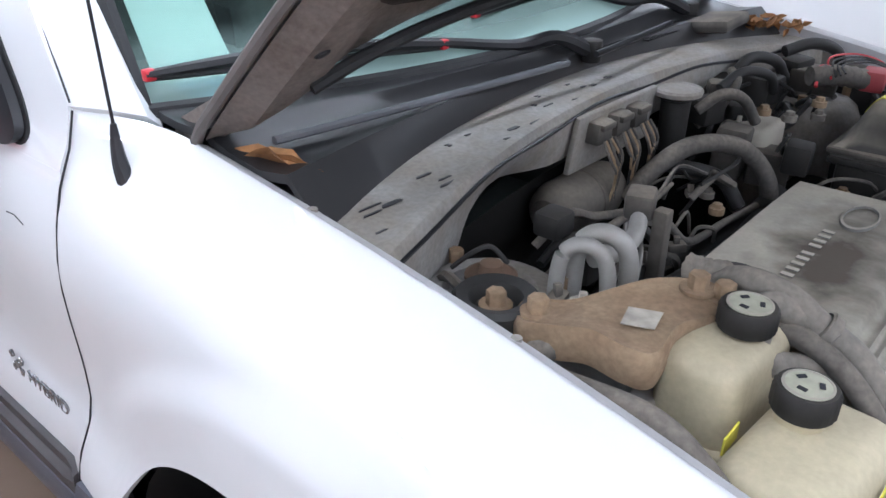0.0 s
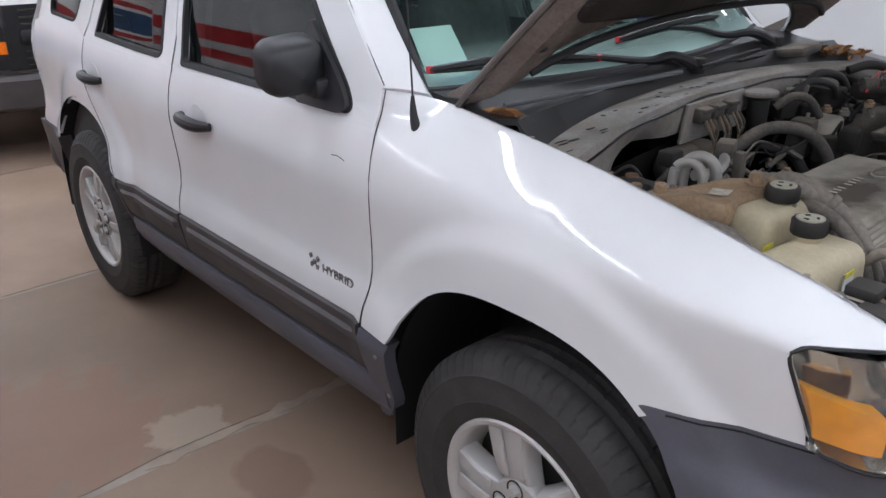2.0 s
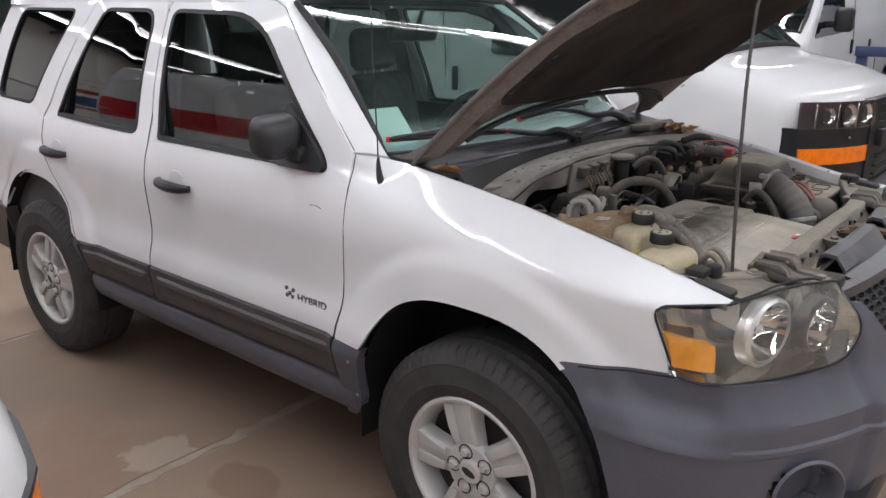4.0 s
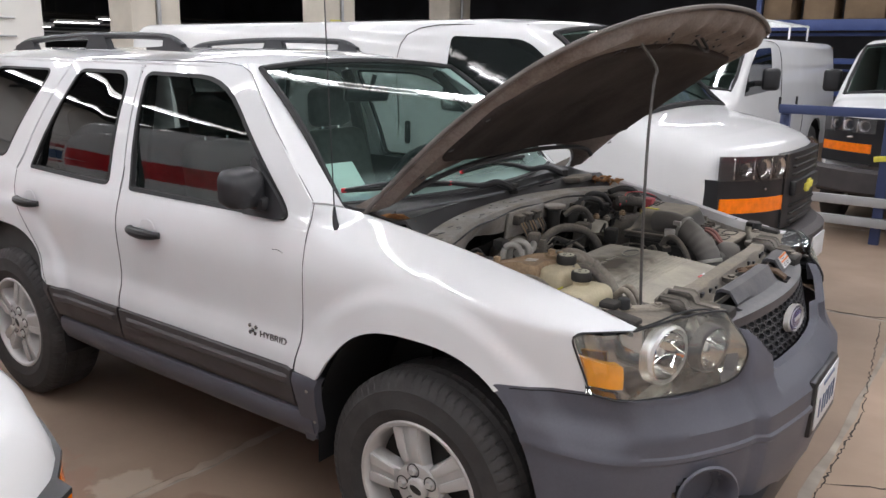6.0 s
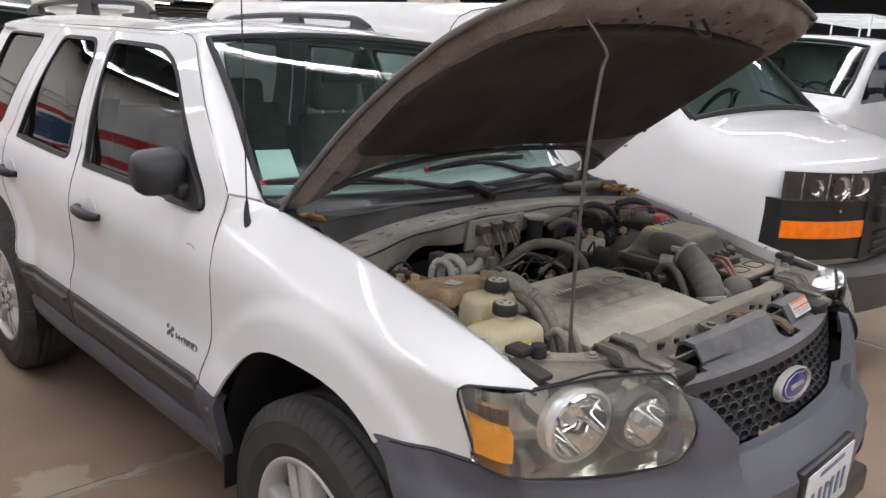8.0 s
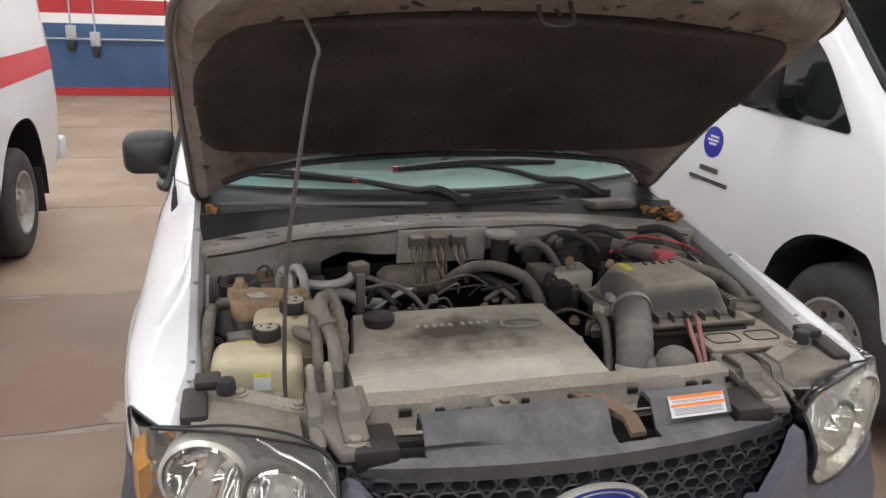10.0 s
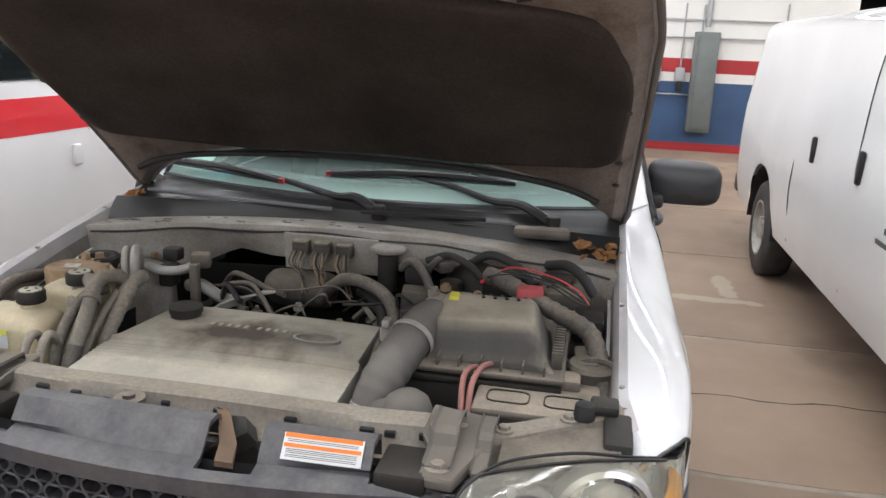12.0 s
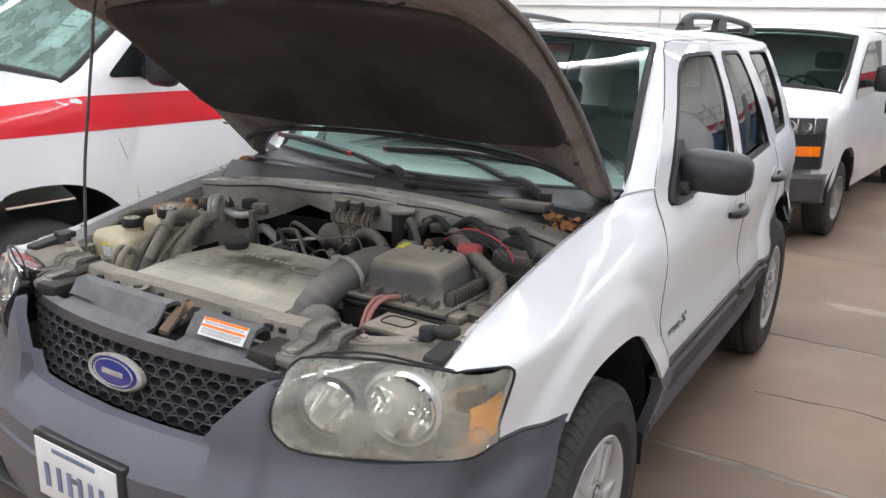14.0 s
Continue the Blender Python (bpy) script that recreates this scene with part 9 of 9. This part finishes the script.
    V.matrix_world = at
    return V


chevy_van("white cargo van parked close beside the open-hood car", pose(-0.71, 2.92, 0), sticker=True)
chevy_van("white cargo van parked behind the open-hood car", pose(-6.06, -0.04, 0, 0, 0, -6) @ Matrix.Diagonal((0.93, 0.93, 0.93, 1)))
chevy_van("white cargo van parked in the far row", pose(0.60, 7.15, 0, 0, 0, -90), rack_=True)
chevy_van("white cargo van parked in the far row", pose(-2.24, 6.70, 0, 0, 0, -90), rack_=True)
ford_van(pose(-0.25, -3.095, 0, 0, 0, -2))

# ---------------------------------------------------------------- floor slabs, joints and cracks
X_JOINTS = [DEEP_X, -24.5, -22.0, -19.5, -17.0, -14.8, -12.8, -11.5, -9.4, -7.3, -5.1, -2.96, -1.25, 0.92, 3.10, 5.25, 7.40, BACK_X]
Y_JOINTS = [NEAR_Y, -15.85, -12.65, -9.45, -6.25, -3.05, 0.15, 3.35, 6.55, 9.75, 12.95, 16.15, FAR_Y]
rng = random.Random(21)
for i in range(len(X_JOINTS) - 1):
    for j in range(len(Y_JOINTS) - 1):
        x0, x1, y0, y1 = X_JOINTS[i], X_JOINTS[i + 1], Y_JOINTS[j], Y_JOINTS[j + 1]
        if x1 <= WALL_X + 0.01 and y1 <= OPEN_Y:
            continue
        g = 0.006 + (0.007 if abs(x0 + 1.25) < 0.01 or abs(x1 + 1.25) < 0.01 else 0)
        near = -5.2 < x0 < 3.2 and -6.3 < y0 < 6.6
        n = 14 if near else 2
        pts = []
        for a, b in (((x0, y0), (x1, y0)), ((x1, y0), (x1, y1)), ((x1, y1), (x0, y1)), ((x0, y1), (x0, y0))):
            for k in range(n):
                t = k / n
                px_, py_ = a[0] + (b[0] - a[0]) * t, a[1] + (b[1] - a[1]) * t
                ins = g + (rng.uniform(0, 0.007) if near else 0) + (0.03 * rng.random() ** 6 if near else 0)
                cx_, cy_ = (x0 + x1) / 2, (y0 + y1) / 2
                px_ += math.copysign(ins, cx_ - px_) if abs(px_ - x0) < 1e-6 or abs(px_ - x1) < 1e-6 else 0
                py_ += math.copysign(ins, cy_ - py_) if abs(py_ - y0) < 1e-6 or abs(py_ - y1) < 1e-6 else 0
                pts.append((px_, py_, -0.008))
        bm = bmesh.new()
        slab(bm, pts, (0, 0, 0.008))
        bmesh.ops.recalc_face_normals(bm, faces=bm.faces[:])
        part("floor_slab", bm, M_FLOOR, floor, smooth=False)


def crack(points, width, material, name, label):
    """A jagged crack or a worn streak, a hair above the slab."""
    bm = bmesh.new()
    left, right = [], []
    for k, (x, y) in enumerate(points):
        dx, dy = (points[min(k + 1, len(points) - 1)][0] - points[max(k - 1, 0)][0]), (points[min(k + 1, len(points) - 1)][1] - points[max(k - 1, 0)][1])
        L = math.hypot(dx, dy) or 1
        w = width * rng.uniform(0.35, 1.2) * (0.25 if k in (0, len(points) - 1) else 1)
        left.append((x - dy / L * w, y + dx / L * w, 0.0006))
        right.append((x + dy / L * w * rng.uniform(0.5, 1), y - dx / L * w, 0.0006))
    slab(bm, left + right[::-1], (0, 0, 0.0008))
    bmesh.ops.recalc_face_normals(bm, faces=bm.faces[:])
    part(name, bm, material, floor, label, smooth=False)


def wander(a, b, n, amp):
    out = []
    for k in range(n):
        t = k / (n - 1)
        out.append((a[0] + (b[0] - a[0]) * t + rng.uniform(-amp, amp), a[1] + (b[1] - a[1]) * t + rng.uniform(-amp, amp)))
    return out


crack(wander((0.93, 0.20), (0.96, 1.55), 60, 0.008), 0.005, M_CRACK, "floor_crack", "dark jagged crack in the concrete")
crack(wander((0.96, 1.55), (0.80, 3.30), 60, 0.009), 0.004, M_CRACK, "floor_crack", "dark jagged crack in the concrete")
crack(wander((0.45, 3.33), (1.1, 3.45), 14, 0.02), 0.009, M_CRACK, "floor_crack", "dark jagged crack in the concrete")
crack(wander((0.95, 0.75), (1.35, 0.95), 9, 0.012), 0.006, M_CRACK, "floor_crack", "dark jagged crack in the concrete")
crack(wander((-1.264, -0.30), (-1.254, -1.30), 22, 0.006), 0.030, M_PATCH, "floor_patch", "pale filler along the slab joint")
crack(wander((-2.05, 0.95), (-2.15, 2.6), 14, 0.02), 0.006, M_CRACK, "floor_crack", "thin dark crack")


def stain(material, centre, reach, colour, strength, ragged=0.5):
    """A soft stain in the concrete with a ragged rim; reach: half its size along x and y."""
    n, l = material.node_tree.nodes, material.node_tree.links
    b = n["Principled BSDF"]
    geo = n.new("ShaderNodeNewGeometry")
    mp = n.new("ShaderNodeMapping")
    mp.inputs["Location"].default_value = (-centre[0] / reach[0], -centre[1] / reach[1], 0)
    mp.inputs["Scale"].default_value = (1 / reach[0], 1 / reach[1], 0)
    l.new(geo.outputs["Position"], mp.inputs["Vector"])
    ln = n.new("ShaderNodeVectorMath")
    ln.operation = "LENGTH"
    l.new(mp.outputs[0], ln.inputs[0])
    nz = n.new("ShaderNodeTexNoise")
    nz.inputs["Scale"].default_value, nz.inputs["Detail"].default_value = 9, 6
    l.new(geo.outputs["Position"], nz.inputs["Vector"])
    ad = n.new("ShaderNodeMath")
    ad.operation = "MULTIPLY_ADD"
    ad.inputs[1].default_value = ragged * 2
    l.new(nz.outputs[0], ad.inputs[0])
    l.new(ln.outputs["Value"], ad.inputs[2])
    mr = n.new("ShaderNodeMapRange")
    mr.inputs[1].default_value, mr.inputs[2].default_value = 0.8 + ragged, 1.0 + ragged
    mr.inputs[3].default_value, mr.inputs[4].default_value = strength, 0.0
    l.new(ad.outputs[0], mr.inputs[0])
    mx = n.new("ShaderNodeMix")
    mx.data_type = "RGBA"
    l.new(mr.outputs[0], mx.inputs[0])
    l.new(b.inputs["Base Color"].links[0].from_socket, mx.inputs[6])
    mx.inputs[7].default_value = (*colour, 1)
    l.new(mx.outputs[2], b.inputs["Base Color"])


stain(M_FLOOR, (-1.68, -1.42), (0.45, 0.34), (0.29, 0.155, 0.105), 0.45, 1.0)
stain(M_FLOOR, (-0.955, -0.995), (0.17, 0.12), (0.19, 0.115, 0.08), 0.6, 0.35)
stain(M_FLOOR, (-1.385, -1.08), (0.14, 0.15), (0.46, 0.385, 0.305), 0.5, 0.9)
stain(M_FLOOR, (-3.79, 1.50), (0.07, 0.45), (0.50, 0.43, 0.35), 0.5, 0.9)
stain(M_FLOOR, (-4.15, 1.68), (0.34, 0.08), (0.50, 0.43, 0.35), 0.45, 0.9)
